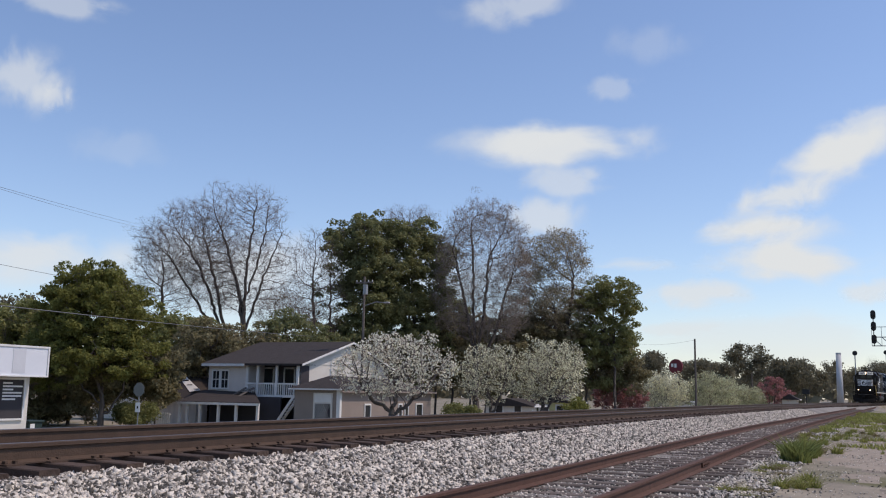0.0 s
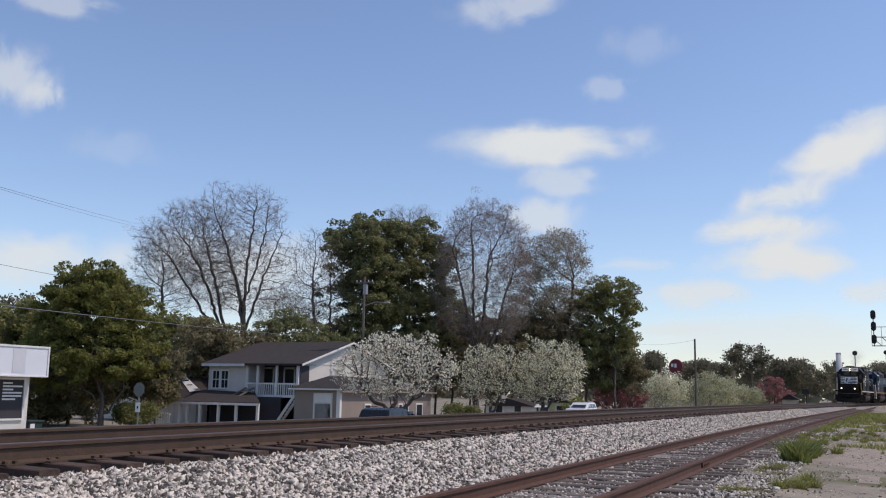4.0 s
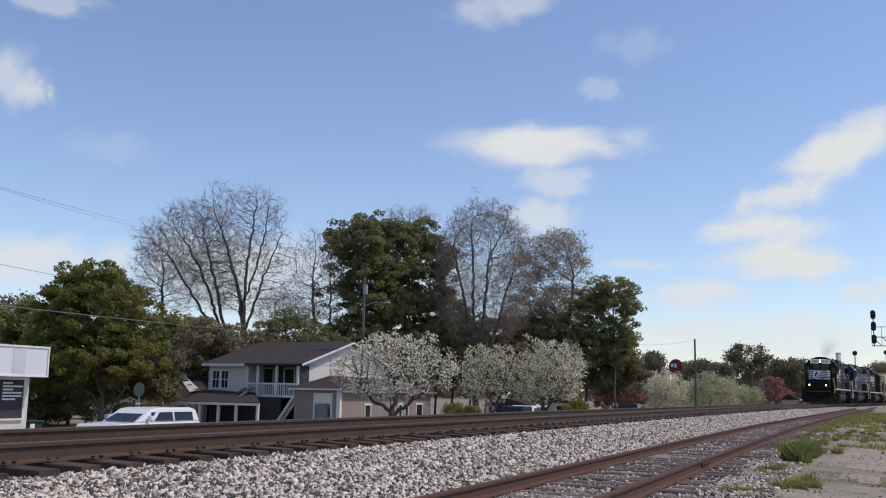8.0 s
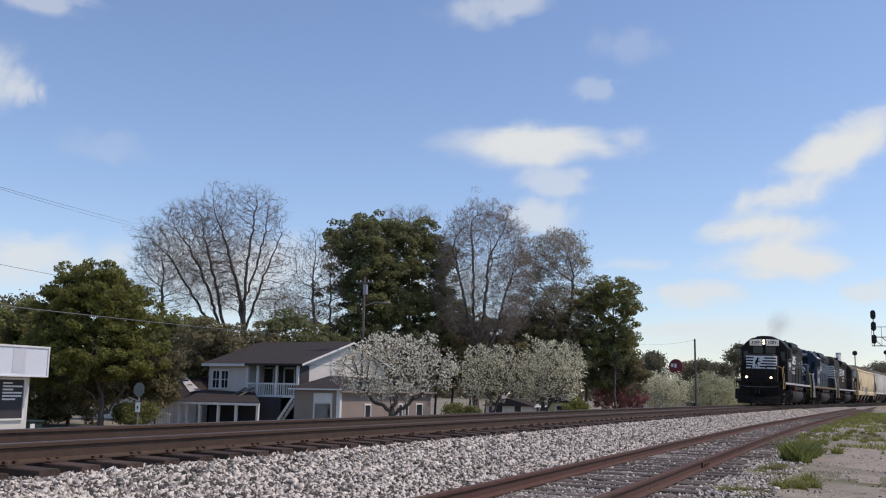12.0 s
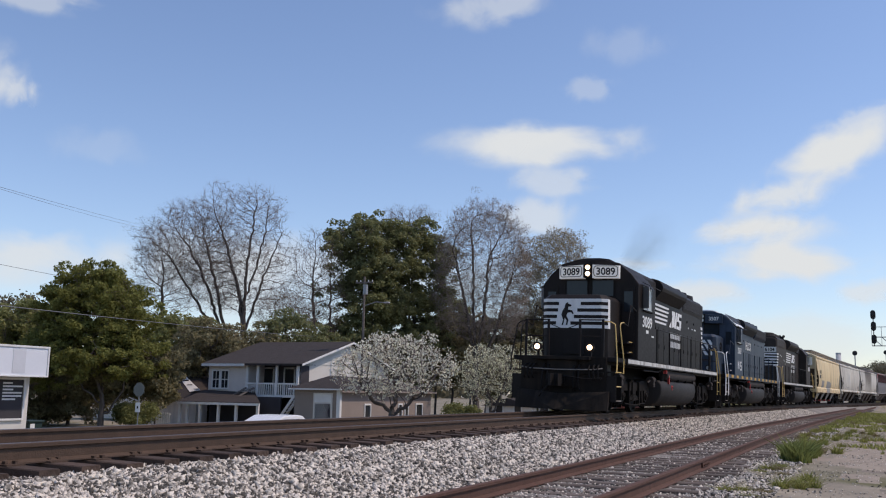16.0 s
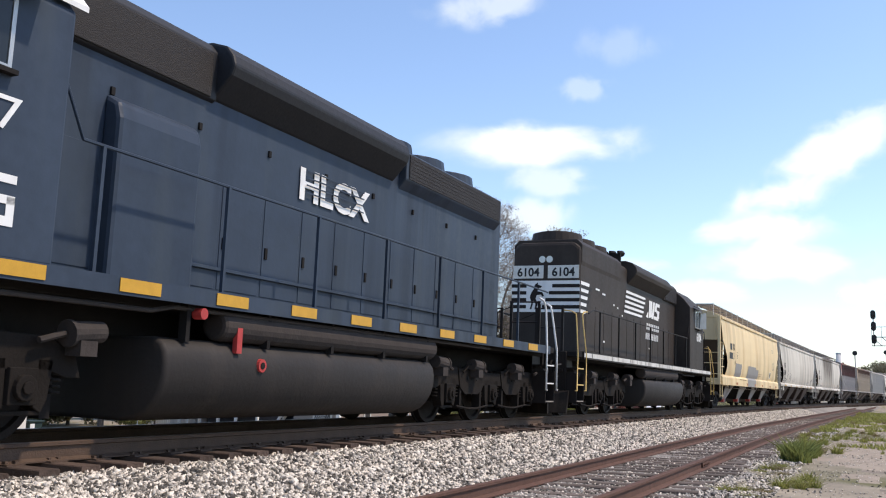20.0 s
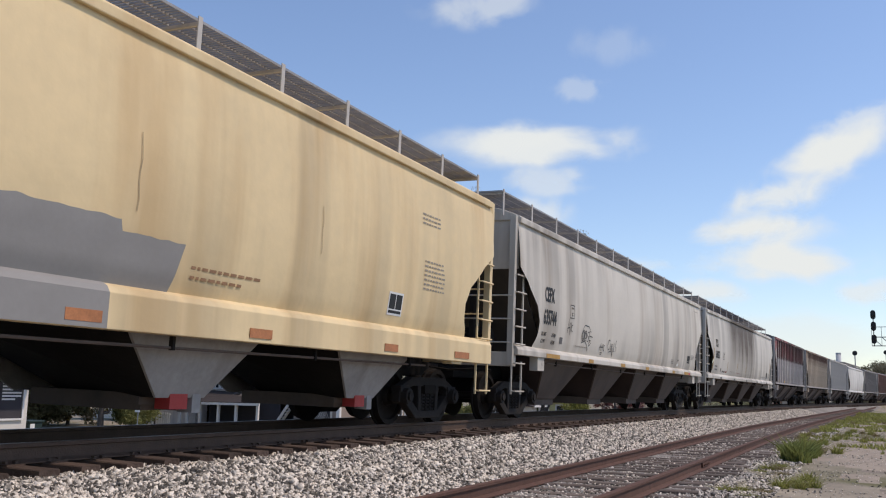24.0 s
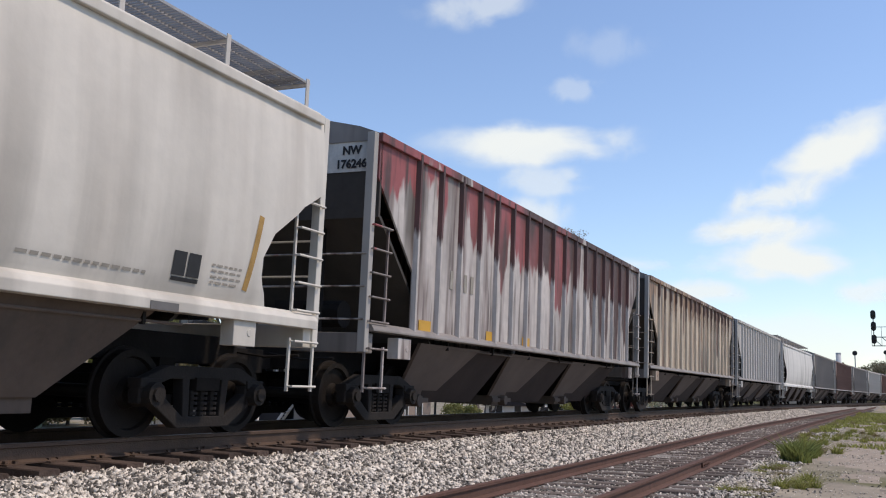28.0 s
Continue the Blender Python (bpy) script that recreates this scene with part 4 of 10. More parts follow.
# outline of the dark emblem on the nose, in halves of its width and height
REARING = ((.30, 0), (.37, .24), (.29, .45), (.35, .62), (.44, .74), (.49, .92), (.62, 1.0), (.61, .93), (.79, .86), (.74, .80), (.62, .79), (.61, .67), (.81, .63), (.88, .50), (.81, .47), (.76, .55), (.58, .53), (.53, .40), (.63, .22), (.57, 0), (.50, 0), (.54, .20), (.45, .32), (.41, .14), (.37, 0))

M_BOARDOFF = mat("dirty_number_board", (0.66, 0.65, 0.60), 0.5, var=0.2, scale=5, bump=0.0)
M_STEPWORN = mat("worn_step_paint", (0.25, 0.22, 0.19), 0.7, var=0.3, scale=6, bump=0.1)
M_BOARD = mat("lit_number_board", (0.78, 0.77, 0.72), 0.4, var=0.06, scale=4, bump=0.0, emit=0.22)
M_PANEWHITE = mat("curtained_pane", (0.34, 0.34, 0.33), 0.2, var=0.2, scale=2, bump=0.0)
M_ALU = mat("window_aluminium", (0.42, 0.42, 0.41), 0.4, 0.6, 0.2, 4, 0.05)
M_BLUEROOF = mat("sooty_roof_paint", (0.0135, 0.014, 0.0165), 0.6, var=0.3, scale=2, bump=0.1, bscale=30)
M_SILLW = mat("white_sill_stripe", (0.60, 0.59, 0.55), 0.6, var=0.25, scale=3, bump=0.1, streak=0.6, scol=(0.16, 0.13, 0.11), sscale=4, sbias=0.48)

B_AXLES, C_AXLES = [-1.37, 1.37], [-2.02, -.05, 2.05]


def emblem(v, x0, x1, z0, z1, y):
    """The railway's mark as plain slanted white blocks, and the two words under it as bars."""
    w, h = x1 - x0, z1 - z0

    def q(*pts):
        return [(x0 + w * (a + .10 * (c - .5)), z0 + h * c) for a, c in pts]
    v.side("emblem_block", [q((.0, .0), (.17, -.04), (.13, .38)), q((.12, 1.0), (.36, 1.0), (.40, .08), (.22, -.02)), q((.40, .0), (.54, .0), (.56, 1.0), (.43, 1.0))], y, M_WHITE, "plain white slanted emblem blocks")
    v.side("emblem_block", [q((.60, .80), (.92, .80), (.92, .99), (.62, 1.0)), q((.58, .46), (.72, .50), (.73, .80), (.58, .80)), q((.72, .42), (.94, .36), (.94, .56), (.72, .60)), q((.80, .06), (.95, .12), (.94, .36), (.80, .42)), q((.58, .0), (.92, -.02), (.92, .18), (.58, .20))], y, M_WHITE)
    for n, zz in ((7, z0 - .40), (8, z0 - .72)):
        for i in range(n):
            a = x0 - .12 + w * .95 * i / n + (.10 if n == 7 else 0)
            p = w * .95 / n
            for o in (0, .40):
                v.side("word_bar", [[(a + p * o, zz), (a + p * (o + .24), zz), (a + p * (o + .24) + .04, zz + .21), (a + p * o + .04, zz + .21)]], y, M_WHITE)


def ragged_bars(x0, x1, z0, z1, n, slant):
    """Slanted stripes whose trailing ends taper to ragged points."""
    out, h = [], (z1 - z0) / (n * 2 - 1)
    for i in range(n):
        a, e = z0 + 2 * h * i, x1 + .10 * i + (.08 if i % 2 else 0.0)
        out.append([(x0 + slant * i, a), (e - .22, a), (e, a + h * .35), (e - .10, a + h * .6), (e - .02, a + h), (x0 + slant * (i + .5), a + h)])
    return out


def build_locomotives():
    out = []
    # 1: black leader, short hood first
    X = dict(sill=(1.95, 16.5), edge_f=M_YEL, edge_r=M_YEL, rail_f=M_YEL, rail_r=M_YEL, rail_low=1.12, lens=.07, nose=(1.66, 3.2), cab=(3.2, 5.36), roofmat=M_BLACK,
             winmat=M_ALU, pane=M_PANEWHITE, board=M_BOARD, lamp=M_LIGHT, hood=(5.36, 16.4), filter=(5.45, 7.5), dyn=(7.6, 11.7), dynmat=M_BLACK, rad=(12.3, 16.38), up=.04, radw=.945, radgrille=True,
             horn=11.9, tank=(6.5, 12.2), trucks=(3.83, 14.2), axles=B_AXLES)
    v = locomotive("locomotive", "black diesel locomotive with white nose stripes leading the train", 18.03, M_BLACK, X)
    v.side("stripe", ragged_bars(7.42, 9.42, 2.97, 3.62, 5, .04), -.941, M_WHITE, "white speed stripes")
    emblem(v, 9.95, 12.1, 2.97, 3.57, -.941)
    v.side_text("3089", 4.29, -1.478, 2.56, .46, M_WHITE, bold=.007, squash=1.36)
    v.side("small_mark", [[(4.15, 2.38), (4.45, 2.38), (4.45, 2.48), (4.15, 2.48)], [(4.85, 2.3), (5.15, 2.3), (5.15, 2.35), (4.85, 2.35)]], -1.474, M_WHITE)
    nz = lambda z: 1.66 + .10 * (3.20 - z) / 1.67          # the nose leans back towards its foot
    zl, zh = 2.36, 3.19
    pan = Geo()
    for (ya, xa), (yb, xb) in (((.80, 0), (-.80, 0)), ((-.80, 0), (-.95, .14)), ((.95, .14), (.80, 0)), ((-.95, .14), (-.95, .36)), ((.95, .36), (.95, .14))):
        o = -.004 if abs(ya) == abs(yb) == .95 else 0
        pan.add([(nz(z) + x - .004, y * (1.004 if o else 1.002), z) for x, y, z in ((xa, ya, zl), (xb, yb, zl), (xb, yb, zh), (xa, ya, zh))], [(0, 1, 2, 3)])
    v.p("nose_panel", pan, M_WHITE, "white nose panel with black stripes")
    h_ = (zh - zl) / 9
    for i in range(4):
        a = zh - h_ * (2 + 2 * i)
        for (ya, xa), (yb, xb) in (((-.20 + .10 * i, 0), (-.80, 0)), ((-.80, 0), (-.95, .14)), ((.80, 0), (.44 + .03 * i, 0)), ((.95, .14), (.80, 0))):
            g = Geo().add([(nz(z) + x - .008, y * 1.004, z) for x, y, z in ((xa, ya, a), (xb, yb, a), (xb, yb, a + h_), (xa, ya, a + h_))], [(0, 1, 2, 3)])
            v.p("nose_stripe", g, M_BLACK, "black stripe on the nose panel")
    g = Geo().add([(nz(2.44 + .66 * q) - .010, .24 - (p - .5) * .62, 2.44 + .66 * q) for p, q in REARING], [tuple(range(len(REARING)))])
    v.p("emblem_shape", g, M_BLACK, "plain dark emblem shape")
    for k in range(5):
        zz, w0, w1 = 3.27 - .19 * k, .40 - .065 * k, .36 - .065 * k
        v.side("end_stripe", [[(16.39 - w1, zz), (16.39, zz), (16.39, zz + .11), (16.39 - w0, zz + .11)]], -.925, M_WHITE, "white stripe wrapped round the hood end")
    for x_, w_ in ((13.35, .10), (14.1, .13), (14.6, .30)):
        v.side("warning_decal", [[(x_, 3.13), (x_ + w_, 3.13), (x_ + w_, 3.185), (x_, 3.185)]], -.925, M_WHITE)
    for s, sq in ((-1, .8), (1, .8)):
        ring = []
        for (cy, cz), a0 in (((.26, .05), 0), ((-.26, .05), 90), ((-.26, -.05), 180), ((.26, -.05), 270)):
            ring += [(cy + .07 * math.cos(math.radians(a0 + 30 * k)), cz + .07 * math.sin(math.radians(a0 + 30 * k))) for k in range(4)]
        m_ = pose(2.992 - 9.015, s * .53, 4.135, 0, 0, -s * 8.7)
        part("board_outline", Geo().tube([tuple(m_ @ Vector((-.008, p[0] * 1.06, p[1] * 1.3))) for p in ring + ring[:1]], .011, n=4).mesh("board_outline", M_DECAL), M_DECAL, v.ob, "black rounded outline")
        lettering("3089", .30, M_DECAL, v.ob, pose(2.985 - 9.015, s * .53, 4.03, 90, 0, -90 - s * 8.7), "number_lettering", .006, .95)
    out.append(v)
    # 2: blue
    X = dict(sill=(1.3, 19.2), marks=True, edge_f=M_WHRAIL, edge_r=M_WHRAIL, rail_f=M_WHRAIL, rail_r=M_WHRAIL, nose=(1.5, 3.5), cab=(3.5, 5.75), roofmat=M_WHRAIL, white_roof=True,
             winmat=M_ALU, pane=M_GLASS, board=M_BLUE, lamp=M_LAMPOFF, hood=(5.75, 17.52), filter=(5.85, 8.2), dyn=(8.3, 12.8), dynmat=M_BLUEROOF, rad=(13.0, 17.2), up=.11,
             horn=13.05, tank=(7.3, 13.6), trucks=(3.75, 16.7), axles=C_AXLES)
    v = locomotive("locomotive", "faded blue diesel locomotive with white handrails and yellow markers", 20.41, M_BLUE, X)
    v.side_text("3507", 4.75, -1.478, 2.58, .40, M_WHITE, bold=0.0, squash=1.32)
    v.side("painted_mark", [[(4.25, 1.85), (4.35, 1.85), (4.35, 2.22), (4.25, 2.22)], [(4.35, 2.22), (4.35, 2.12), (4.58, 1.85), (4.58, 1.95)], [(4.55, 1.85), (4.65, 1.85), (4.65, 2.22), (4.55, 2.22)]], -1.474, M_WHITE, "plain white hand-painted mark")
    v.side("painted_mark", [[(4.95, 1.80), (5.3, 1.80), (5.3, 1.88), (4.95, 1.88)], [(5.22, 1.88), (5.3, 1.88), (5.3, 2.04), (5.22, 2.04)], [(4.95, 1.98), (5.3, 1.98), (5.3, 2.05), (4.95, 2.05)], [(4.95, 2.05), (5.03, 2.05), (5.03, 2.18), (4.95, 2.18)], [(4.95, 2.15), (5.3, 2.15), (5.3, 2.22), (4.95, 2.22)]], -1.474, M_WHITE)
    v.side_text("HLCX", 11.08, -.941, 3.04, .58, M_WHITE, name="reporting_mark", bold=.02, squash=1.22, label="white striped reporting letters")
    v.side("letter_gap", [[(10.3, z), (11.85, z), (11.85, z + .02), (10.3, z + .02)] for z in (3.12, 3.22, 3.32, 3.42)], -.9635, M_BLUE)
    st = []
    for k in range(-2, 4):
        y0 = .06 + .25 * k
        q = [(y0, 3.05), (y0 + .145, 3.05), (y0 + .145 + .42, 2.36), (y0 + .42, 2.36)]
        # keep inside the flat of the nose: cut the slanted band at its two edges
        def cut(p, r, edge):
            t = (edge - p[0]) / (r[0] - p[0])
            return (edge, p[1] + (r[1] - p[1]) * t)
        for edge, sg in ((.02, 1), (.79, -1)):
            res = []
            for p, r in zip(q, q[1:] + q[:1]):
                if (p[0] - edge) * sg >= 0:
                    res.append(p)
                if (p[0] - edge) * (r[0] - edge) < 0:
                    res.append(cut(p, r, edge))
            q = res
            if len(q) < 3:
                break
        if len(q) >= 3:
            st += [[(-y, z) for y, z in q], q]
    for q in st:
        v.front("nose_chevron", [q], 1.502, M_WHITE, "white diagonal nose stripe")
    for s in (-1, 1):
        lettering("3507", .24, M_WHITE, v.ob, pose(3.29 - 10.205, s * .53, 4.06, 90, 0, -90 - s * 8.7), "number_lettering", .004, .95)
    wh = v.p("brake_wheel", Geo().tube([(2.6 + .24 * math.cos(a * .5236), -.98, 2.75 + .24 * math.sin(a * .5236)) for a in range(13)], .015).tube([(2.6, -.98, 2.51), (2.6, -.98, 2.99)], .012).tube([(2.36, -.98, 2.75), (2.84, -.98, 2.75)], .012).cyl((2.6, -.93, 2.75), (2.6, -.99, 2.75), .04), M_UNDER, "round hand brake wheel")
    out.append(v)
    # 3: black, long hood first
    X = dict(sill=(1.48, 18.8), edge_f=M_YEL, edge_r=M_YEL, rail_f=M_YEL, rail_r=M_YEL, nose=(1.4, 2.95), cab=(2.95, 5.6), roofmat=M_BLACK, up=.16, radw=.94, round=.09,
             winmat=M_ALU, pane=M_GLASS, board=M_BOARD, lamp=M_LAMPOFF, hood=(5.6, 17.41), filter=(5.7, 7.6), dyn=(7.7, 12.6), dynmat=M_BLACK3, rad=(13.4, 17.3),
             horn=12.95, horn_y=.5, tank=(6.55, 12.25), trucks=(3.7, 16.36), axles=C_AXLES)
    v = locomotive("locomotive", "black diesel locomotive running long hood first", 20.11, M_BLACK3, X, turned=True)
    v.side("stripe", ragged_bars(7.1, 9.4, 2.97, 3.65, 5, .05), -.941, M_WHITE, "white speed stripes")
    emblem(v, 9.95, 11.9, 3.05, 3.62, -.941)
    v.front("nose_panel", [[(-.93, 2.6), (.93, 2.6), (.93, 3.42), (-.93, 3.42)]], 2.694, M_WHITE, "white end panel with black stripes")
    v.side("nose_panel", [[(2.80, 2.6), (3.22, 2.6), (3.56, 3.42), (2.80, 3.42)]], -.925, M_WHITE, "white panel carried round the corner")
    for i in range(4):
        a = 2.6 + .0911 * (1 + 2 * i)
        v.side("nose_stripe", [[(2.80, a), (3.38 + .12 * i, a), (3.42 + .12 * i, a + .091), (2.80, a + .091)]], -.931, M_BLACK, "black stripe on the end panel")
    for x_, z_, w_ in ((4.1, 3.32, .36), (4.75, 3.25, .30), (5.9, 3.05, .12), (6.3, 3.0, .14), (6.85, 2.82, .10), (4.9, 1.95, .16), (10.3, 2.02, .12)):
        v.side("warning_decal", [[(x_, z_), (x_ + w_, z_), (x_ + w_, z_ + .05), (x_, z_ + .05)]], -.938, M_WHITE)
    for i in range(4):
        a = 2.6 + .0911 * (1 + 2 * i)
        v.front("nose_stripe", [[(-.93, a), (.08 - .09 * i, a), (.08 - .09 * i, a + .091), (-.93, a + .091)]], 2.688, M_BLACK)
        v.front("nose_stripe", [[(.52, a), (.93, a), (.93, a + .091), (.52, a + .091)]], 2.688, M_BLACK)
    v.front("emblem_shape", [[(.28 - (p - .5) * .66, 2.67 + .70 * q) for p, q in REARING]], 2.682, M_BLACK, "plain dark emblem shape")
    for y in (-.48, .48):
        v.front("number_board", [[(y - .42, 3.48), (y + .42, 3.48), (y + .42, 3.82), (y - .42, 3.82)]], 2.692, M_BOARDOFF)
        v.front_text("6104", 2.684, y, 3.54, .31, M_DECAL, bold=.008)
    for y in (-.1, .1):
        v.p("hood_headlight", Geo().cyl((20.11 - 2.68, -y, 3.98), (20.11 - 2.72, -y, 3.98), .09, n=12), M_LAMPOFF, "unlit hood headlight")
    v.side_text("6104", 16.2, -1.478, 2.60, .44, M_WHITE, bold=.012)
    out.append(v)
    return out


# ---------------------------------------------------------------- covered hoppers
def hopper_paint(name, col, scol, streak=0.5, sbias=0.5, var=0.12, sscale=1.6, dark2=None, d2=0.0, grime=0.3):
    return mat(name, col, 0.6, var=var, scale=0.7, bump=0.08, bscale=14, streak=streak, scol=scol, sscale=sscale, sbias=sbias, dark2=dark2, d2=d2, d2scale=0.5, grime=grime)


M_TAN = hopper_paint("tan_hopper_paint", (0.74, 0.58, 0.33), (0.56, 0.37, 0.17), 0.6, 0.50, grime=0.22)
M_GREY1 = hopper_paint("light_grey_hopper_paint", (0.60, 0.56, 0.485), (0.35, 0.285, 0.215), 0.65, 0.50, sscale=1.2, grime=0.42)
M_GREY2 = hopper_paint("streaked_grey_hopper_paint", (0.60, 0.565, 0.50), (0.26, 0.21, 0.165), 0.45, 0.53, sscale=1.1, grime=0.35)
M_NWSIDE = hopper_paint("rust_streaked_paint", (0.50, 0.455, 0.42), (0.12, 0.065, 0.055), 0.85, 0.47, sscale=3.0, var=0.35, grime=0.9)


def soot(m, x0, x1):
    """A broad sooty stain over the middle of a car, run down from the roof in uneven streaks."""
    n, l = m.node_tree.nodes, m.node_tree.links
    b = n["Principled BSDF"]
    src = b.inputs["Base Color"].links[0].from_socket
    tc, sp = n.new("ShaderNodeTexCoord"), n.new("ShaderNodeSeparateXYZ")
    l.new(tc.outputs["Object"], sp.inputs[0])

    def tex(scale, sz, detail):
        mp, t = n.new("ShaderNodeMapping"), n.new("ShaderNodeTexNoise")
        mp.inputs["Scale"].default_value = (1, 1, sz)
        t.inputs["Scale"].default_value, t.inputs["Detail"].default_value = scale, detail
        l.new(tc.outputs["Object"], mp.inputs[0]); l.new(mp.outputs[0], t.inputs["Vector"])
        return t.outputs[0]

    def mth(op, a, c, clamp=False):
        k = n.new("ShaderNodeMath"); k.operation, k.use_clamp = op, clamp
        for i, v in enumerate((a, c)):
            if isinstance(v, (int, float)):
                k.inputs[i].default_value = v
            else:
                l.new(v, k.inputs[i])
        return k.outputs[0]

    wob = mth("MULTIPLY", mth("SUBTRACT", tex(.5, .35, 4), .5), 4.0)
    x = mth("ADD", sp.outputs[0], wob)
    band = mth("MULTIPLY", mth("MULTIPLY", mth("SUBTRACT", x, x0), .42, True), mth("MULTIPLY", mth("SUBTRACT", x1, x), .5, True))
    high = mth("ADD", mth("MULTIPLY", mth("SUBTRACT", sp.outputs[2], 1.7), .34, True), .26)
    run = mth("ADD", mth("MULTIPLY", mth("MULTIPLY", mth("SUBTRACT", tex(2.2, .05, 5), .45), 5.0, True), .34), .62)
    cloud = mth("ADD", mth("MULTIPLY", tex(1.1, .5, 4), .9), .5)
    k = mth("MULTIPLY", mth("MULTIPLY", band, high), mth("MULTIPLY", run, cloud), True)
    mx = n.new("ShaderNodeMix")
    mx.data_type = "RGBA"
    l.new(mth("MULTIPLY", k, 1.85, True), mx.inputs[0]); l.new(src, mx.inputs[6])
    mx.inputs[7].default_value = (.10, .072, .05, 1)
    l.new(mx.outputs[2], b.inputs["Base Color"])


soot(M_GREY2, -6.2, 4.2)


def peel(m, z0=2.80, worn=(0.085, 0.045, 0.038), fresh=(0.30, 0.085, 0.085)):
    """Darker upper paint that has peeled and run down in drips over the paler one."""
    n, l = m.node_tree.nodes, m.node_tree.links
    b = n["Principled BSDF"]
    src = b.inputs["Base Color"].links[0].from_socket
    tc, sp = n.new("ShaderNodeTexCoord"), n.new("ShaderNodeSeparateXYZ")
    l.new(tc.outputs["Object"], sp.inputs[0])

    def tex(scale, sz, detail):
        mp, t = n.new("ShaderNodeMapping"), n.new("ShaderNodeTexNoise")
        mp.inputs["Scale"].default_value = (1, 1, sz)
        t.inputs["Scale"].default_value, t.inputs["Detail"].default_value = scale, detail
        l.new(tc.outputs["Object"], mp.inputs[0]); l.new(mp.outputs[0], t.inputs["Vector"])
        return t.outputs[0]

    def mth(op, a, c, clamp=False):
        k = n.new("ShaderNodeMath"); k.operation, k.use_clamp = op, clamp
        for i, v in enumerate((a, c)):
            if isinstance(v, (int, float)): k.inputs[i].default_value = v
            else: l.new(v, k.inputs[i])
        return k.outputs[0]

    def mx(f, a, c):
        k = n.new("ShaderNodeMix"); k.data_type = "RGBA"
        l.new(f, k.inputs[0])
        for s_, v in ((k.inputs[6], a), (k.inputs[7], c)):
            if isinstance(v, tuple): s_.default_value = (*v, 1)
            else: l.new(v, s_)
        return k.outputs[2]
    h_ = mth("ADD", mth("MULTIPLY", mth("SUBTRACT", sp.outputs[2], z0), 0.8), mth("MULTIPLY", sp.outputs[0], .055))
    k1 = mth("MULTIPLY", mth("ADD", h_, mth("MULTIPLY", mth("SUBTRACT", tex(1.5, .2, 5.0), .5), 6.5)), 5.0, True)
    red = mx(mth("MULTIPLY", mth("SUBTRACT", mth("SUBTRACT", tex(.7, .4, 3.0), mth("MULTIPLY", sp.outputs[0], .030)), .49), 7.0, True), worn, fresh)
    k2 = mth("MULTIPLY", mth("SUBTRACT", tex(6.0, .10, 4.0), .52), 6.0, True)
    c = mx(k1, src, red)
    c = mx(mth("MULTIPLY", k2, .85), c, (0.060, 0.042, 0.037))
    l.new(c, b.inputs["Base Color"])
    return m


peel(M_NWSIDE)
M_BRTAN = hopper_paint("brown_tan_paint", (0.58, 0.48, 0.36), (0.15, 0.075, 0.05), 0.95, 0.46, sscale=3.2, var=0.3, grime=0.8)
peel(M_BRTAN, 3.3, (0.13, 0.07, 0.05), (0.30, 0.19, 0.115))
M_PALE = hopper_paint("pale_grey_paint", (0.46, 0.435, 0.40), (0.17, 0.15, 0.14), 0.6, 0.52, sscale=2.2)
M_WHT = hopper_paint("white_hopper_paint", (0.62, 0.60, 0.56), (0.35, 0.34, 0.32), 0.5, 0.55)
M_DULL = hopper_paint("dull_grey_paint", (0.24, 0.215, 0.195), (0.095, 0.078, 0.068), 0.6, 0.5, sscale=2.2)
M_RUSTB = hopper_paint("rust_brown_paint", (0.17, 0.095, 0.075), (0.07, 0.045, 0.04), 0.7, 0.5, sscale=2.2, var=0.3)
# dark steel colour that holds the shade of the car ends
M_DARKIN = mat("shade_dark_end_sheet", (0.06, 0.053, 0.047), 0.85, var=0.35, scale=2, bump=0.1)
# trough brown is darker than the bay sheets to give its shade
M_TROUGH = mat("brown_trough_shade", (0.040, 0.027, 0.023), 0.9, var=0.4, scale=2, bump=0.1)
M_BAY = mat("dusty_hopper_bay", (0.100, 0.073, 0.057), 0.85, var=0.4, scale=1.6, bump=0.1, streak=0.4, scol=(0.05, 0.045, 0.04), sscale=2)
M_BAYL = mat("grey_hopper_bay", (0.33, 0.31, 0.29), 0.8, var=0.3, scale=1.6, bump=0.1, streak=0.4, scol=(0.15, 0.13, 0.11), sscale=2)
M_BAYR = mat("worn_hopper_bay", (0.13, 0.10, 0.085), 0.85, var=0.35, scale=1.6, bump=0.1)
M_GRATE = mat("galvanised_grating", (0.33, 0.32, 0.31), 0.55, 0.5, 0.3, 5, 0.1)
M_GREYPATCH = mat("grey_cover_paint", (0.265, 0.255, 0.24), 0.6, var=0.12, scale=2, bump=0.03)

SIDE_PROF = [(1.40, 1.515), (1.62, 1.585), (1.95, 1.625), (2.35, 1.645), (2.8, 1.64), (3.2, 1.62), (3.6, 1.585), (3.97, 1.53)]   # z, half width


def side_half(z):
    for (a, ya), (b, yb) in zip(SIDE_PROF, SIDE_PROF[1:]):
        if z <= b:
            return ya + (yb - ya) * (z - a) / (b - a)
    return SIDE_PROF[-1][1]


def end_cut(z):
    """How far in from the end post the curved side sheet begins, by height."""
    pts = [(1.40, 1.12), (1.55, 1.20), (1.75, 1.34), (2.0, 1.36), (2.3, 1.18), (2.6, .74), (2.72, .60), (2.85, .36), (2.97, .16), (3.97, .14)]
    for (a, xa), (b, xb) in zip(pts, pts[1:]):
        if z <= b:
            return xa + (xb - xa) * (z - a) / (b - a)
    return .14


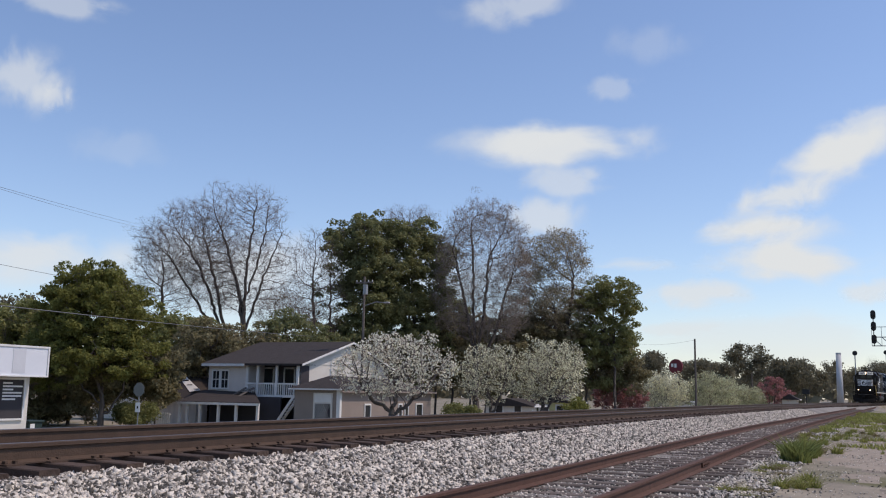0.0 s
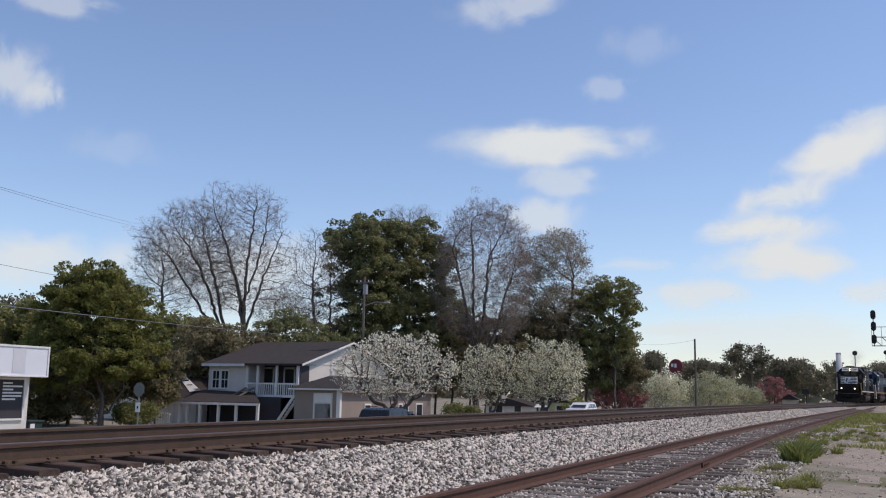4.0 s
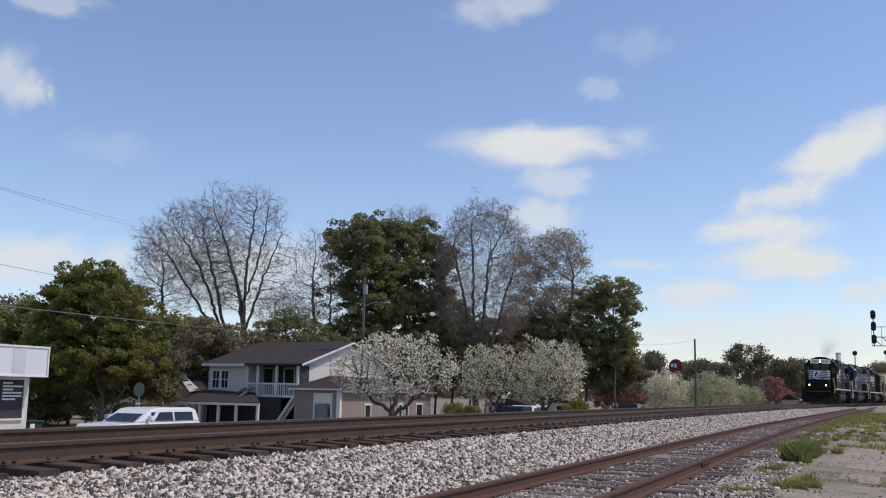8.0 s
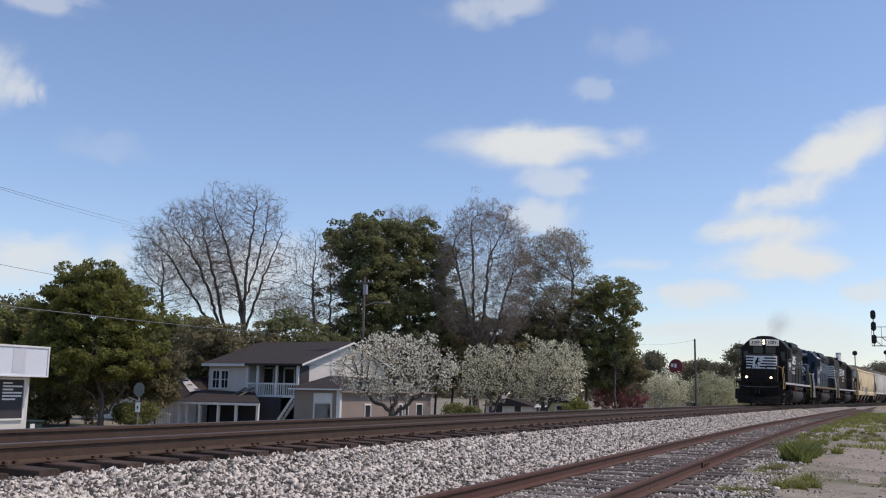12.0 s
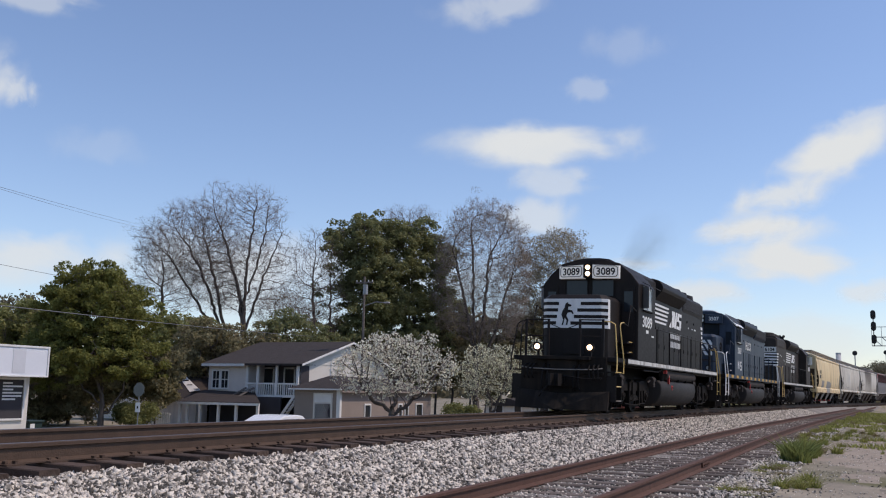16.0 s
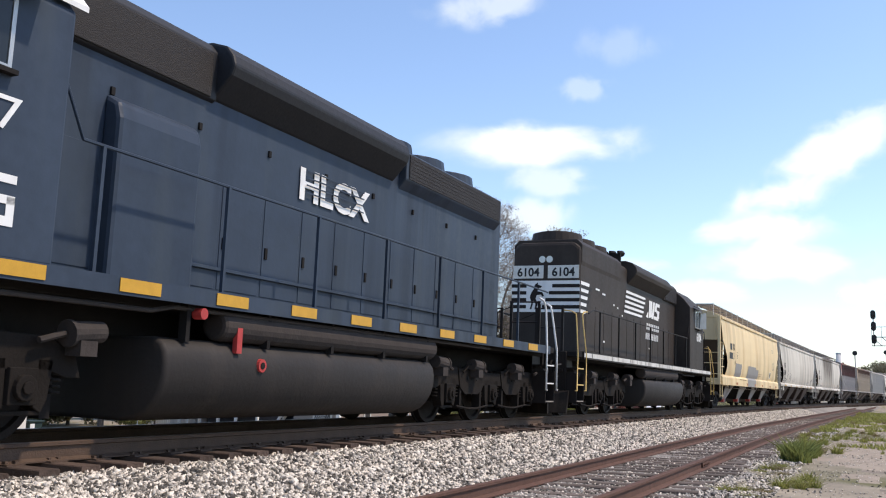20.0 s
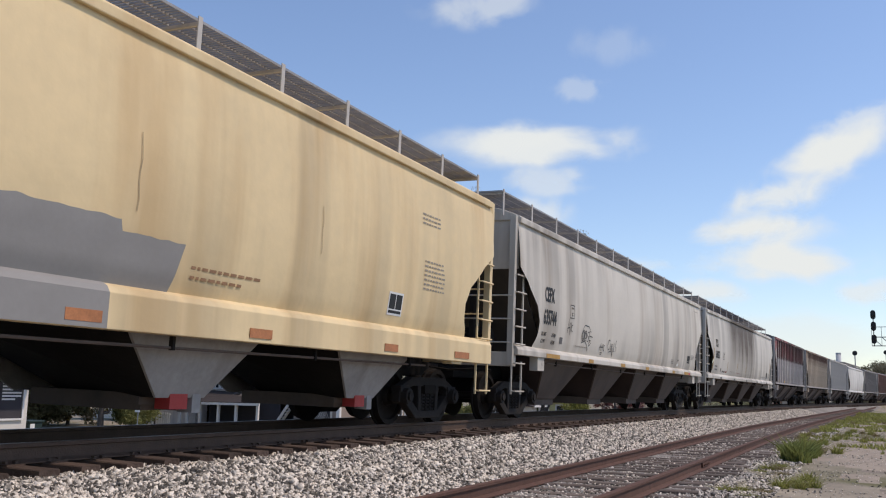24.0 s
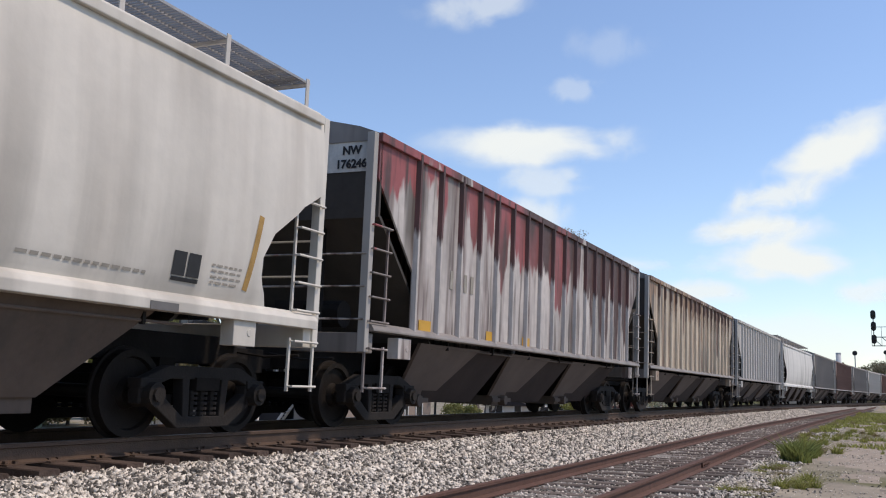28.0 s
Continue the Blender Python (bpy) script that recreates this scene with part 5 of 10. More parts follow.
def smooth_body(L, sy):
    g = Geo()
    zs = sorted(set([1.40 + .1 * i for i in range(26)] + [3.97, 2.72, 2.97]))
    n = 40
    for _ in (0,):
        o = len(g.v)
        for z in zs:
            a = end_cut(z)
            for i in range(n + 1):
                x = a + (L - 2 * a) * i / n
                # shallow pillowing between the side sheets
                y = side_half(z) - 0.006 * math.sin(x * math.pi / 1.55) ** 2
                g.v.append((x, sy * y, z))
        for j in range(len(zs) - 1):
            for i in range(n):
                g.f.append((o + j * (n + 1) + i, o + j * (n + 1) + i + 1, o + (j + 1) * (n + 1) + i + 1, o + (j + 1) * (n + 1) + i))
    return g


def roof_geo(L, top=3.97, half=1.53):
    g = Geo()
    prof = [(-half - .03, top - .06), (-half - .03, top + .02), (-1.2, top + .16), (-.6, top + .30), (0, top + .34), (.6, top + .30), (1.2, top + .16), (half + .03, top + .02), (half + .03, top - .06)]
    g.prism(prof, .24, L - .24, "x")
    return g


def hatch_geo(L, top):
    return Geo().box(1.2, L - 1.2, -.32, .32, top + .28, top + .40)


def running_board(L, top, y0, y1):
    """Open grating beside the hatches: bearers along and bars across."""
    g = Geo()
    z = top + .48
    for sy in (-1, 1):
        a, b = sorted((sy * y0, sy * y1))
        x = .1
        while x < L - .1:
            g.box(x, x + .014, a, b, z, z + .025)
            x += .062
        for k in range(5):
            y = a + (b - a) * k / 4
            g.box(.1, L - .1, y - .006, y + .006, z - .002, z + .028)
    for x0 in (.05, L - .75):
        xx = x0
        while xx < x0 + .7:
            g.box(xx, xx + .022, -y1, y1, z, z + .03)
            xx += .075
    return g


def bracket_geo(top, y1, sy):
    """One upright and its bearer under the running board."""
    return Geo().box(-.035, .035, sy * y1, sy * (y1 + .015), top + .02, top + .54).box(-.02, .02, sy * y1, sy * .3, top + .44, top + .48)


def ladder_geo(x0, x1, y, z0, z1, n, r=.016):
    g = Geo()
    for x in (x0, x1):
        g.box(x - .018, x + .018, y - .014, y + .014, z0, z1)
    for i in range(n):
        z = z0 + .06 + (z1 - z0 - .1) * i / (n - 1)
        g.tube([(x0, y - .02, z), (x0, y - .07, z), (x1, y - .07, z), (x1, y - .02, z)], r, 5)
    return g


def end_geo(L, front, top, half):
    """Upper end wall, slope sheet and its supports at one end."""
    d = 1 if front else -1
    x0 = 0 if front else L
    wall = Geo().prism([(-half, 2.95), (half, 2.95), (half, top), (-half, top)], x0 + d * .28, x0 + d * .33, "x")
    slope = Geo().add([(x0 + d * .30, -half, 2.96), (x0 + d * .30, half, 2.96), (x0 + d * 2.5, half - .15, 1.2), (x0 + d * 2.5, -half + .15, 1.2),
                       (x0 + d * .36, -half, 2.98), (x0 + d * .36, half, 2.98), (x0 + d * 2.56, half - .15, 1.2), (x0 + d * 2.56, -half + .15, 1.2)],
                      [(0, 1, 2, 3), (4, 7, 6, 5), (0, 4, 5, 1), (1, 5, 6, 2), (2, 6, 7, 3), (3, 7, 4, 0)])
    sup = Geo()
    for y in (-.55, .55):
        sup.prism([(x0 + d * .35, 1.3), (x0 + d * .47, 1.3), (x0 + d * .47, 2.9), (x0 + d * .35, 2.9)], y - .05, y + .05, "y")
    sup.box(x0 + d * .5, x0 + d * .9, -.25, .25, 1.35, 1.8)
    sup.cyl((x0 + d * .75, -.8, 1.62), (x0 + d * .75, .1, 1.62), .2, n=12)
    return wall, slope, sup


def hopper(label, L, paint, bay_paint, bays, ribbed=False, trucks=1.85, top=None, boards=True, dark_end=False, detail=True, sill=None):
    v = Vehicle("hopper_car", label, "hopper car", L, "covered hopper cars of the train")
    # couplers reach past the body; the body itself runs from B to L - B
    B = .55
    body_l = L - 2 * B
    top = top or (4.12 if ribbed else 3.97)
    sill = sill or (1.35 if ribbed else 1.275)
    half = 1.55 if ribbed else 1.53

    def sh(g):
        g.v = [(x + B, y, z) for x, y, z in g.v]
        return g

    def ck(key, make, name, m, label_="", bevel=0.0, parent=None, smooth=False):
        """Shares a mesh between cars of one size."""
        k = (key, round(L, 2), ribbed, bays, top)
        def build():
            g = sh(make())
            g.v = [(x - L / 2, y, z) for x, y, z in g.v]
            return g.mesh(name, m, smooth)
        return part(name, cached(k, build), m, parent or v.ob, label_, bevel)

    n = body_l
    if ribbed:
        def rib_side(sy):
            g = Geo()
            g.prism([(.24, top), (.24, 3.5), (1.42, 2.3), (1.42, 1.42), (n - 1.42, 1.42), (n - 1.42, 2.3), (n - .24, 3.5), (n - .24, top)], sy * half, sy * (half - .03), "y")
            return g
        for sy in (-1, 1):
            sd_ = ck(("rs", sy), lambda: rib_side(sy), "side_sheet", paint, "weathered flat side sheet")
            nr = 17
            for i in range(nr):
                x = 1.45 + (n - 2.9) * i / (nr - 1)
                rm = cached(("rib", top), lambda: Geo().prism([(-.06, 0), (.06, 0), (.03, -.07), (-.03, -.07)], 1.42, top, "z").mesh("rib", paint))
                part("rib", rm, paint, sd_, at=pose(x + B - L / 2, sy * half, 0) if sy < 0 else pose(x + B - L / 2, sy * half, 0, 0, 0, 180))
            ck(("te", sy), lambda: Geo().box(.2, n - .2, sy * (half + .06), sy * (half - .02), top - .1, top + .03), "top_chord", paint, bevel=.01, parent=sd_)
        ck("roof", lambda: roof_geo(n, top, half), "roof", M_DULL, "shallow pitched roof")
    else:
        for sy in (-1, 1):
            ck(("body", sy), lambda: smooth_body(n, sy), "side_sheet", paint, "smooth bowed side sheet", smooth=True)
        ck("roof", lambda: roof_geo(n, top, half), "roof", paint, "rounded roof with overhanging eave", bevel=.015)
        for sy in (-1, 1):
            ck(("eave", sy), lambda: Geo().box(.2, n - .2, sy * (half + .07), sy * (half - .01), top - .12, top - .01), "eave_rail", paint, bevel=.012)
    ck("hatch", lambda: hatch_geo(n, top), "hatch_cover", paint, "long trough hatch cover", bevel=.02)
    if boards and detail:
        ck("rb", lambda: running_board(n, top, .42, 1.24), "running_board", M_GRATE, "open steel grating running board")
        for i in range(13):
            for sy in (-1, 1):
                bm_ = cached(("rbb", top, sy), lambda: bracket_geo(top, 1.24, sy).mesh("running_board_bracket", M_PALE))
                part("running_board_bracket", bm_, M_PALE, v.ob, at=pose(.12 + (n - .24) * i / 12 + B - L / 2, 0, 0))
    for front in (True, False):
        w, s, sp = end_geo(n, front, top, half)
        # shade at the ends is put into the sheet and wall colour
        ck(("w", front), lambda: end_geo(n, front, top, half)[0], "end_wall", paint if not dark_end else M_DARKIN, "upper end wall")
        ck(("s", front), lambda: end_geo(n, front, top, half)[1], "slope_sheet", M_DARKIN, "end slope sheet coloured dark for shade")
        if detail:
            ck(("sp", front), lambda: end_geo(n, front, top, half)[2], "end_support", M_UNDER, "end supports and brake reservoir")
        d = 1 if front else -1
        x0 = 0 if front else n
        for sy in (-1, 1):
            ck(("post", front, sy), lambda: Geo().box(x0 + d * .02, x0 + d * .14, sy * (half + .03), sy * (half - .09), 1.06, top), "corner_post", M_PALE if ribbed else paint, bevel=.01)
            if detail:
                xa, xb = sorted((x0 + d * .08, x0 + d * .60))
                ck(("lad", front, sy), lambda: ladder_geo(xa, xb, sy * half if sy < 0 else half + .09, 1.42, 2.85, 5), "side_ladder", paint, "side ladder with rungs")
                ck(("stp", front, sy), lambda: ladder_geo(xa - .0, xb - .0, sy * half if sy < 0 else half + .09, .52, 1.15, 2), "sill_step", paint, "hanging sill step")
        if detail:
            for zg in (1.5, 1.95, 2.4):
                ck(("gi", front, zg), lambda: Geo().tube([(x0 + d * .04, -half, zg), (x0, -half + .05, zg), (x0, half - .05, zg), (x0 + d * .04, half, zg)], .015, 5), "end_grab_iron", paint)
        ck(("es", front), lambda: Geo().box(x0 + d * .05, x0 + d * .3, -half, half, 1.05, 1.32), "end_sill", paint if not ribbed else M_DULL, "end sill", bevel=.01)
        ck(("ds", front), lambda: Geo().box(x0, x0 + d * 2.6, -.35, .35, .8, 1.15), "draft_sill", M_UNDER, "grimy draft sill", bevel=.01)
        cp = coupler_geo(0 if front else L, d)
        v.p("coupler", cp, M_UNDER, "knuckle coupler and cut lever")
    # sill
    for sy in (-1, 1):
        ck(("sill", sy), lambda: Geo().prism([(sy * 1.45, sill), (sy * (half + .10), sill), (sy * (half + .10), 1.375), (sy * (half + .065), 1.43), (sy * (half - .005), 1.47), (sy * 1.45, 1.47)], .14, n - .14, "x"), "side_sill", M_DULL if ribbed else paint, "side sill", bevel=.008)
        for k, x0 in enumerate((.95, n - 1.35) if ribbed else (1.40, n - 1.76)):
            ck(("jp", sy, k), lambda: Geo().box(x0, x0 + .4, sy * (half + .06), sy * (half - .12), 1.0, 1.30).cyl((x0 + .28, sy * (half + .05), 1.15), (x0 + .28, sy * (half + .068), 1.15), .045, n=10), "jacking_pad", paint, "jacking pad at the bolster", bevel=.008)
    # bays over outlet gates: sloping sheet coloured pale as lit, trough dark as shaded
    a, b = (2.0, n - 2.0) if ribbed else (2.3, n - 2.3)
    w = (b - a) / bays
    lw = w * (.60 if ribbed else .80)
    for i in range(bays):
        x0 = a + w * i
        # corners along the car: top from u, foot from f0 to f1
        if ribbed:
            u, u1, f0, f1 = x0, x0 + lw, x0 + lw * .22, x0 + lw * .76
        elif bay_paint[0] == M_BAYL:
            u = 8.23 + 3.9 * (i - 1.5)
            u1, f0, f1 = u + 2.54, u + 1.07, u + 1.82
        else:
            r_ = n / 19.84 * 4 / bays
            u = n / 2 - .28 + (3.98 * (i - (bays - 1) / 2) - 1.42) * r_
            u1, f0, f1 = u + 2.85 * r_, u + .68 * r_, u + 1.88 * r_
        hexa = [(0, 1, 2, 3), (4, 7, 6, 5), (0, 4, 5, 1), (1, 5, 6, 2), (2, 6, 7, 3), (3, 7, 4, 0)]
        def trough(x0=x0, u=u, u1=u1, f0=f0, f1=f1):
            if not ribbed:
                return Geo().add([(u, -1.42, 1.28), (u1, -1.42, 1.28), (u1, 1.42, 1.28), (u, 1.42, 1.28), (f0, -1.0, .42), (f1, -1.0, .42), (f1, .62, .42), (f0 + .35, .62, .42)], hexa)
            s0, s1 = x0 + lw * .15, x0 + w
            b0, b1 = s0 + lw * .5, s1 - .25
            return Geo().add([(s0, -1.40, 1.28), (s1, -1.40, 1.28), (s1, 1.40, 1.28), (s0, 1.40, 1.28), (b0, -.72, .34), (b1, -.72, .34), (b1, .72, .34), (b0, .72, .34)], hexa)
        def sheet(sy, u=u, u1=u1, f0=f0, f1=f1):
            if not ribbed:
                return Geo().add([(u, sy * 1.46, 1.28), (u1, sy * 1.46, 1.28), (f1 + .01, sy * 1.04, .42), (f0 - .01, sy * 1.04, .42),
                                  (u, sy * 1.43, 1.28), (u1, sy * 1.43, 1.28), (f1 + .01, sy * 1.01, .42), (f0 - .01, sy * 1.01, .42)], hexa)
            return Geo().add([(u, sy * 1.46, 1.28), (u1, sy * 1.46, 1.28), (f1, sy * .80, .46), (f0, sy * .80, .46),
                              (u, sy * 1.40, 1.28), (u1, sy * 1.40, 1.28), (f1, sy * .74, .46), (f0, sy * .74, .46)], hexa)
        bo = ck(("bay", i), trough, "hopper_bay", bay_paint[1], "hopper bay trough coloured dark for its shaded face")
        for sy in (-1, 1):
            ck(("sheet", i, sy), lambda sy=sy, sheet=sheet: sheet(sy), "bay_sheet", bay_paint[0], "sloping bay sheet", parent=bo)
        if detail:
            m = x0 + lw * .45 if ribbed else (f0 + f1) / 2 + (.07 if bay_paint[0] == M_BAYL else 0)
            gl = .4 if ribbed or bay_paint[0] == M_BAYL else .62
            ck(("gate", i), lambda m=m, gl=gl: Geo().box(m - gl, m + gl, -1.0 if gl > .5 else -.80, .6 if gl > .5 else .80, .28, .46).cyl((m, -.95, .38), (m, -.80, .38), .1, n=8).box(m - .5, m + .5, -.86, -.80, .34, .42), "outlet_gate", M_BAY, "discharge gate", parent=bo)
            if bay_paint[0] == M_BAYL:
                ck(("cap", i), lambda m=m: Geo().box(m - .26, m + .02, -1.06, -.86, .30, .52), "gate_cap", M_RED, "red gate cover", parent=bo)
                ck(("capw", i), lambda m=m: Geo().box(m + .1, m + .24, -1.06, -.86, .26, .46), "gate_handle", M_BAYL, "white gate housing", parent=bo)
    if detail:
        pipe = ck("pipe", lambda: Geo().tube([(2.4, -1.42, sill - .10), (n * .5, -1.42, sill - .12), (n - 2.4, -1.42, sill - .10)], .016, 5), "air_pipe", M_BAYR, "thin brake pipe under the sill")
        for k in range(6):
            ck(("hang", k), lambda k=k: Geo().box(3.0 + (n - 6) * k / 5, 3.04 + (n - 6) * k / 5, -1.45, -1.40, sill - .14, sill + .04), "pipe_hanger", M_UNDER, parent=pipe)
    for tx in (trucks + B * .35, L - trucks - B * .35):
        freight_truck(v, tx)
    return v


def spray(v, lines, w=.011, material=None, name="graffiti_stroke", label="thin black sprayed stroke"):
    """Thin sprayed strokes on the bowed side, loose and not to be read: polylines of (x, z)."""
    for pts in lines:
        g = Geo()
        n = len(pts)
        for i, (x, z) in enumerate(pts):
            p, q = pts[max(0, i - 1)], pts[min(n - 1, i + 1)]
            d = math.hypot(q[0] - p[0], q[1] - p[1]) or 1
            nx, nz = -(q[1] - p[1]) / d * w, (q[0] - p[0]) / d * w
            for sg in (1, -1):
                zz = z + sg * nz
                g.v.append((x + sg * nx + v.dx, -side_half(zz) - .004, zz))
        g.f = [(2 * i, 2 * i + 1, 2 * i + 3, 2 * i + 2) for i in range(n - 1)]
        v.p(name, g, material or M_DECAL, label)


def curved_marks(v, name, rects, material, label="", off=.004):
    """Marks that follow the bowed side: rectangles (x0, x1, z0, z1), counted from the coupler."""
    g = Geo()
    for x0, x1, z0, z1 in rects:
        k = max(1, int((z1 - z0) / .15))
        o = len(g.v)
        for j in range(k + 1):
            z = z0 + (z1 - z0) * j / k
            y = -side_half(max(1.4, z)) - off
            g.v += [(x0 + v.dx, y, z), (x1 + v.dx, y, z)]
        g.f += [(o + 2 * j, o + 2 * j + 1, o + 2 * j + 3, o + 2 * j + 2) for j in range(k)]
    return v.p(name, g, material, label, smooth=True)


def small_print(v, x, z, rows, w, y, material=None, h=.022, gap=.06):
    """Rows of small print, as plain bars."""
    rng = random.Random(int(x * 100))
    for r in range(rows):
        xx = x
        while xx < x + w - .05:
            q = rng.uniform(.04, .12)
            v.side("printed_word", [[(xx, z - r * gap), (min(xx + q, x + w), z - r * gap), (min(xx + q, x + w), z - r * gap + h), (xx, z - r * gap + h)]], y, material or M_GREYTXT, "small stencilled print")
            xx += q + .03


def cover_patch(v, outline, z0):
    """A rolled patch of cover paint on the bowed side, with a rough upper edge."""
    cols = []
    for (a0, a1, az), (b0, b1, bz) in zip(outline, outline[1:]):
        n = max(1, int((b1 - a1) / .06))
        for i in range(n + (b0 == outline[-1][0])):
            t = i / n
            cols.append((a0 + (b0 - a0) * t, a1 + (b1 - a1) * t, az + (bz - az) * t + .02 * noise.noise((len(cols) * .4, z0, outline[0][0]))))
    g, rows = Geo(), 8
    for x0, x1, zt in cols:
        for j in range(rows + 1):
            z = z0 + (zt - z0) * j / rows
            g.v.append((x0 + (x1 - x0) * j / rows + v.dx, -side_half(z) - .008, z))
    for i in range(len(cols) - 1):
        for j in range(rows):
            o = i * (rows + 1) + j
            g.f.append((o, o + rows + 1, o + rows + 2, o + 1))
    return v.p("cover_paint", g, M_GREYPATCH, "rough patch of grey cover paint", smooth=True)


M_RUSTLINE = mat("rust_line", (0.42, 0.31, 0.18), 0.9, var=0.4, scale=6, bump=0.0)


def build_hoppers():
    out = []
    # tan
    v = hopper("tan smooth-sided covered hopper car with grey paint patches", 20.36, M_TAN, (M_BAYL, M_UNDER), 4, sill=1.045)
    v.dx, v.bowed = .75, True
    # cover paint: outlines as (x at the foot, x at the top, top height)
    cover_patch(v, [(3.26, 3.34, 2.07), (4.98, 5.07, 2.06)], 1.46)
    cover_patch(v, [(6.86, 7.09, 2.06), (9.66, 9.72, 2.05), (9.68, 9.75, 1.94), (10.50, 10.62, 1.93)], 1.46)
    v.side("cover_paint", [[(6.92, 1.05), (9.66, 1.05), (9.66, 1.375), (6.92, 1.375)]], -1.6335, M_GREYPATCH)
    hs = 1.53
    v.p("cover_paint", Geo().prism([(-(hs + .1035), 1.376), (-(hs + .0685), 1.432), (-(hs - .0015), 1.4735), (-(hs - .02), 1.46), (-(hs + .05), 1.42), (-(hs + .09), 1.37)], 6.92 + v.dx, 9.66 + v.dx, "x"), M_GREYPATCH)
    v.side("reflector", [[(x, 1.095), (x + w, 1.095), (x + w, 1.20), (x, 1.20)] for x, w in ((3.5, .44), (6.53, .40), (9.17, .42), (11.76, .42), (14.89, .40), (17.3, .6))], -1.637, mat("rusty_reflector", (0.42, 0.17, 0.07), 0.6, var=0.45, scale=7, bump=0.0), "rusty orange reflective strip")
    curved_marks(v, "notice_border", [(14.98, 15.42, 1.61, 1.94)], M_WHRAIL, "white notice border", off=.0025)
    for r_ in ((15.01, 15.19, 1.70, 1.91), (15.21, 15.39, 1.70, 1.91), (15.01, 15.39, 1.64, 1.68)):
        curved_marks(v, "notice", [r_], M_DECAL, "black notice panel")
    small_print(v, 16.04, 2.50, 7, .75, -1.66, M_FAINT, .025, .07)
    small_print(v, 15.95, 3.22, 3, .65, -1.66, M_FAINT, .025, .07)
    small_print(v, 10.76, 1.72, 1, 1.2, -1.62, mat("brown_stencil", (0.30, 0.17, 0.09), 0.7, var=0.3, scale=8, bump=0.0), .032, .09)
    small_print(v, 10.76, 1.62, 1, .85, -1.62, mat("brown_stencil", (0.30, 0.17, 0.09)), .032, .09)
    small_print(v, 4.46, 1.335, 1, 1.95, -1.637, mat("brown_stencil", (0.30, 0.17, 0.09)), .026)
    for x_, z0_, z1_ in ((5.45, 1.6, 2.75), (5.52, 1.9, 2.3), (9.9, 2.15, 2.9), (13.1, 2.2, 2.8), (1.2, 1.9, 2.5)):
        spray(v, [[(x_ + .012 * math.sin(k * 1.9), z0_ + (z1_ - z0_) * k / 6) for k in range(7)]], .005, M_RUSTLINE, "rust_streak", "thin dark rust streak")
    v.side_text("VX", 2.72, -1.655, 2.62, .42, M_DECAL, bold=.012, squash=.85, name="reporting_mark")
    v.side_text("3", 2.72, -1.655, 2.22, .42, M_DECAL, bold=.012, squash=.8)
    v.side("word_bar", [[(1.8, 2.62), (2.3, 2.62), (2.3, 2.9), (1.8, 2.9)], [(1.6, 2.22), (2.5, 2.22), (2.5, 2.5), (1.6, 2.5)]], -1.652, M_DECAL, "worn black car lettering")
    v.side("placard_frame", [[(3.58, 2.3), (3.6, 2.3), (3.6, 2.58), (3.58, 2.58)], [(3.82, 2.3), (3.84, 2.3), (3.84, 2.58), (3.82, 2.58)], [(3.58, 2.3), (3.84, 2.3), (3.84, 2.32), (3.58, 2.32)], [(3.58, 2.56), (3.84, 2.56), (3.84, 2.58), (3.58, 2.58)], [(3.68, 2.38), (3.74, 2.38), (3.74, 2.46), (3.68, 2.46)]], -1.655, M_DECAL)
    v.side("round_notice", [[(3.12 + .09 * math.cos(a * .628), 2.08 + .09 * math.sin(a * .628)) for a in range(10)]], -1.642, M_DECAL, "round dark notice")
    out.append(v)
    # light grey
    v = hopper("light grey smooth-sided covered hopper car with black graffiti", 20.94, M_GREY1, (M_BAY, M_TROUGH), 4)
    v.dx, v.bowed = .43, True
    v.side_text("CEFX", 2.02, -1.652, 2.45, .42, M_DECAL, bold=.011, squash=.60, name="reporting_mark")
    v.side_text("635744", 2.10, -1.652, 1.98, .42, M_DECAL, bold=.011, squash=.65)
    for z_, a_, b_ in ((1.73, "LD LMT", "219700"), (1.58, "LT WT", "67380")):
        v.side_text(a_, 1.80, -1.63, z_, .115, M_DECAL, bold=.001, squash=.75, name="weight_lettering")
        v.side_text(b_, 2.42, -1.63, z_, .115, M_DECAL, bold=.001, squash=.8, name="weight_lettering")
    v.side("placard_frame", [[(3.45, 2.22), (3.465, 2.22), (3.465, 2.52), (3.45, 2.52)], [(3.745, 2.22), (3.76, 2.22), (3.76, 2.52), (3.745, 2.52)], [(3.45, 2.22), (3.76, 2.22), (3.76, 2.235), (3.45, 2.235)], [(3.45, 2.505), (3.76, 2.505), (3.76, 2.52), (3.45, 2.52)]], -1.652, M_DECAL)
    v.side("notice", [[(2.85, 1.62), (3.05, 1.62), (3.05, 1.76), (2.85, 1.76)]], -1.605, M_GREYTXT, "small riveted notice plate")
    spray(v, [[(3.30, 1.88), (3.40, 2.19), (3.46, 1.90)], [(3.30, 1.98), (3.48, 2.02)], [(3.48, 2.12), (3.53, 2.0), (3.58, 2.14), (3.50, 1.84)], [(3.68, 2.08), (3.60, 2.06), (3.58, 1.95), (3.68, 1.93)]])
    ring = lambda cx, cz, rx, rz: [(cx + rx * math.cos(k * .524), cz + rz * math.sin(k * .524)) for k in range(13)]
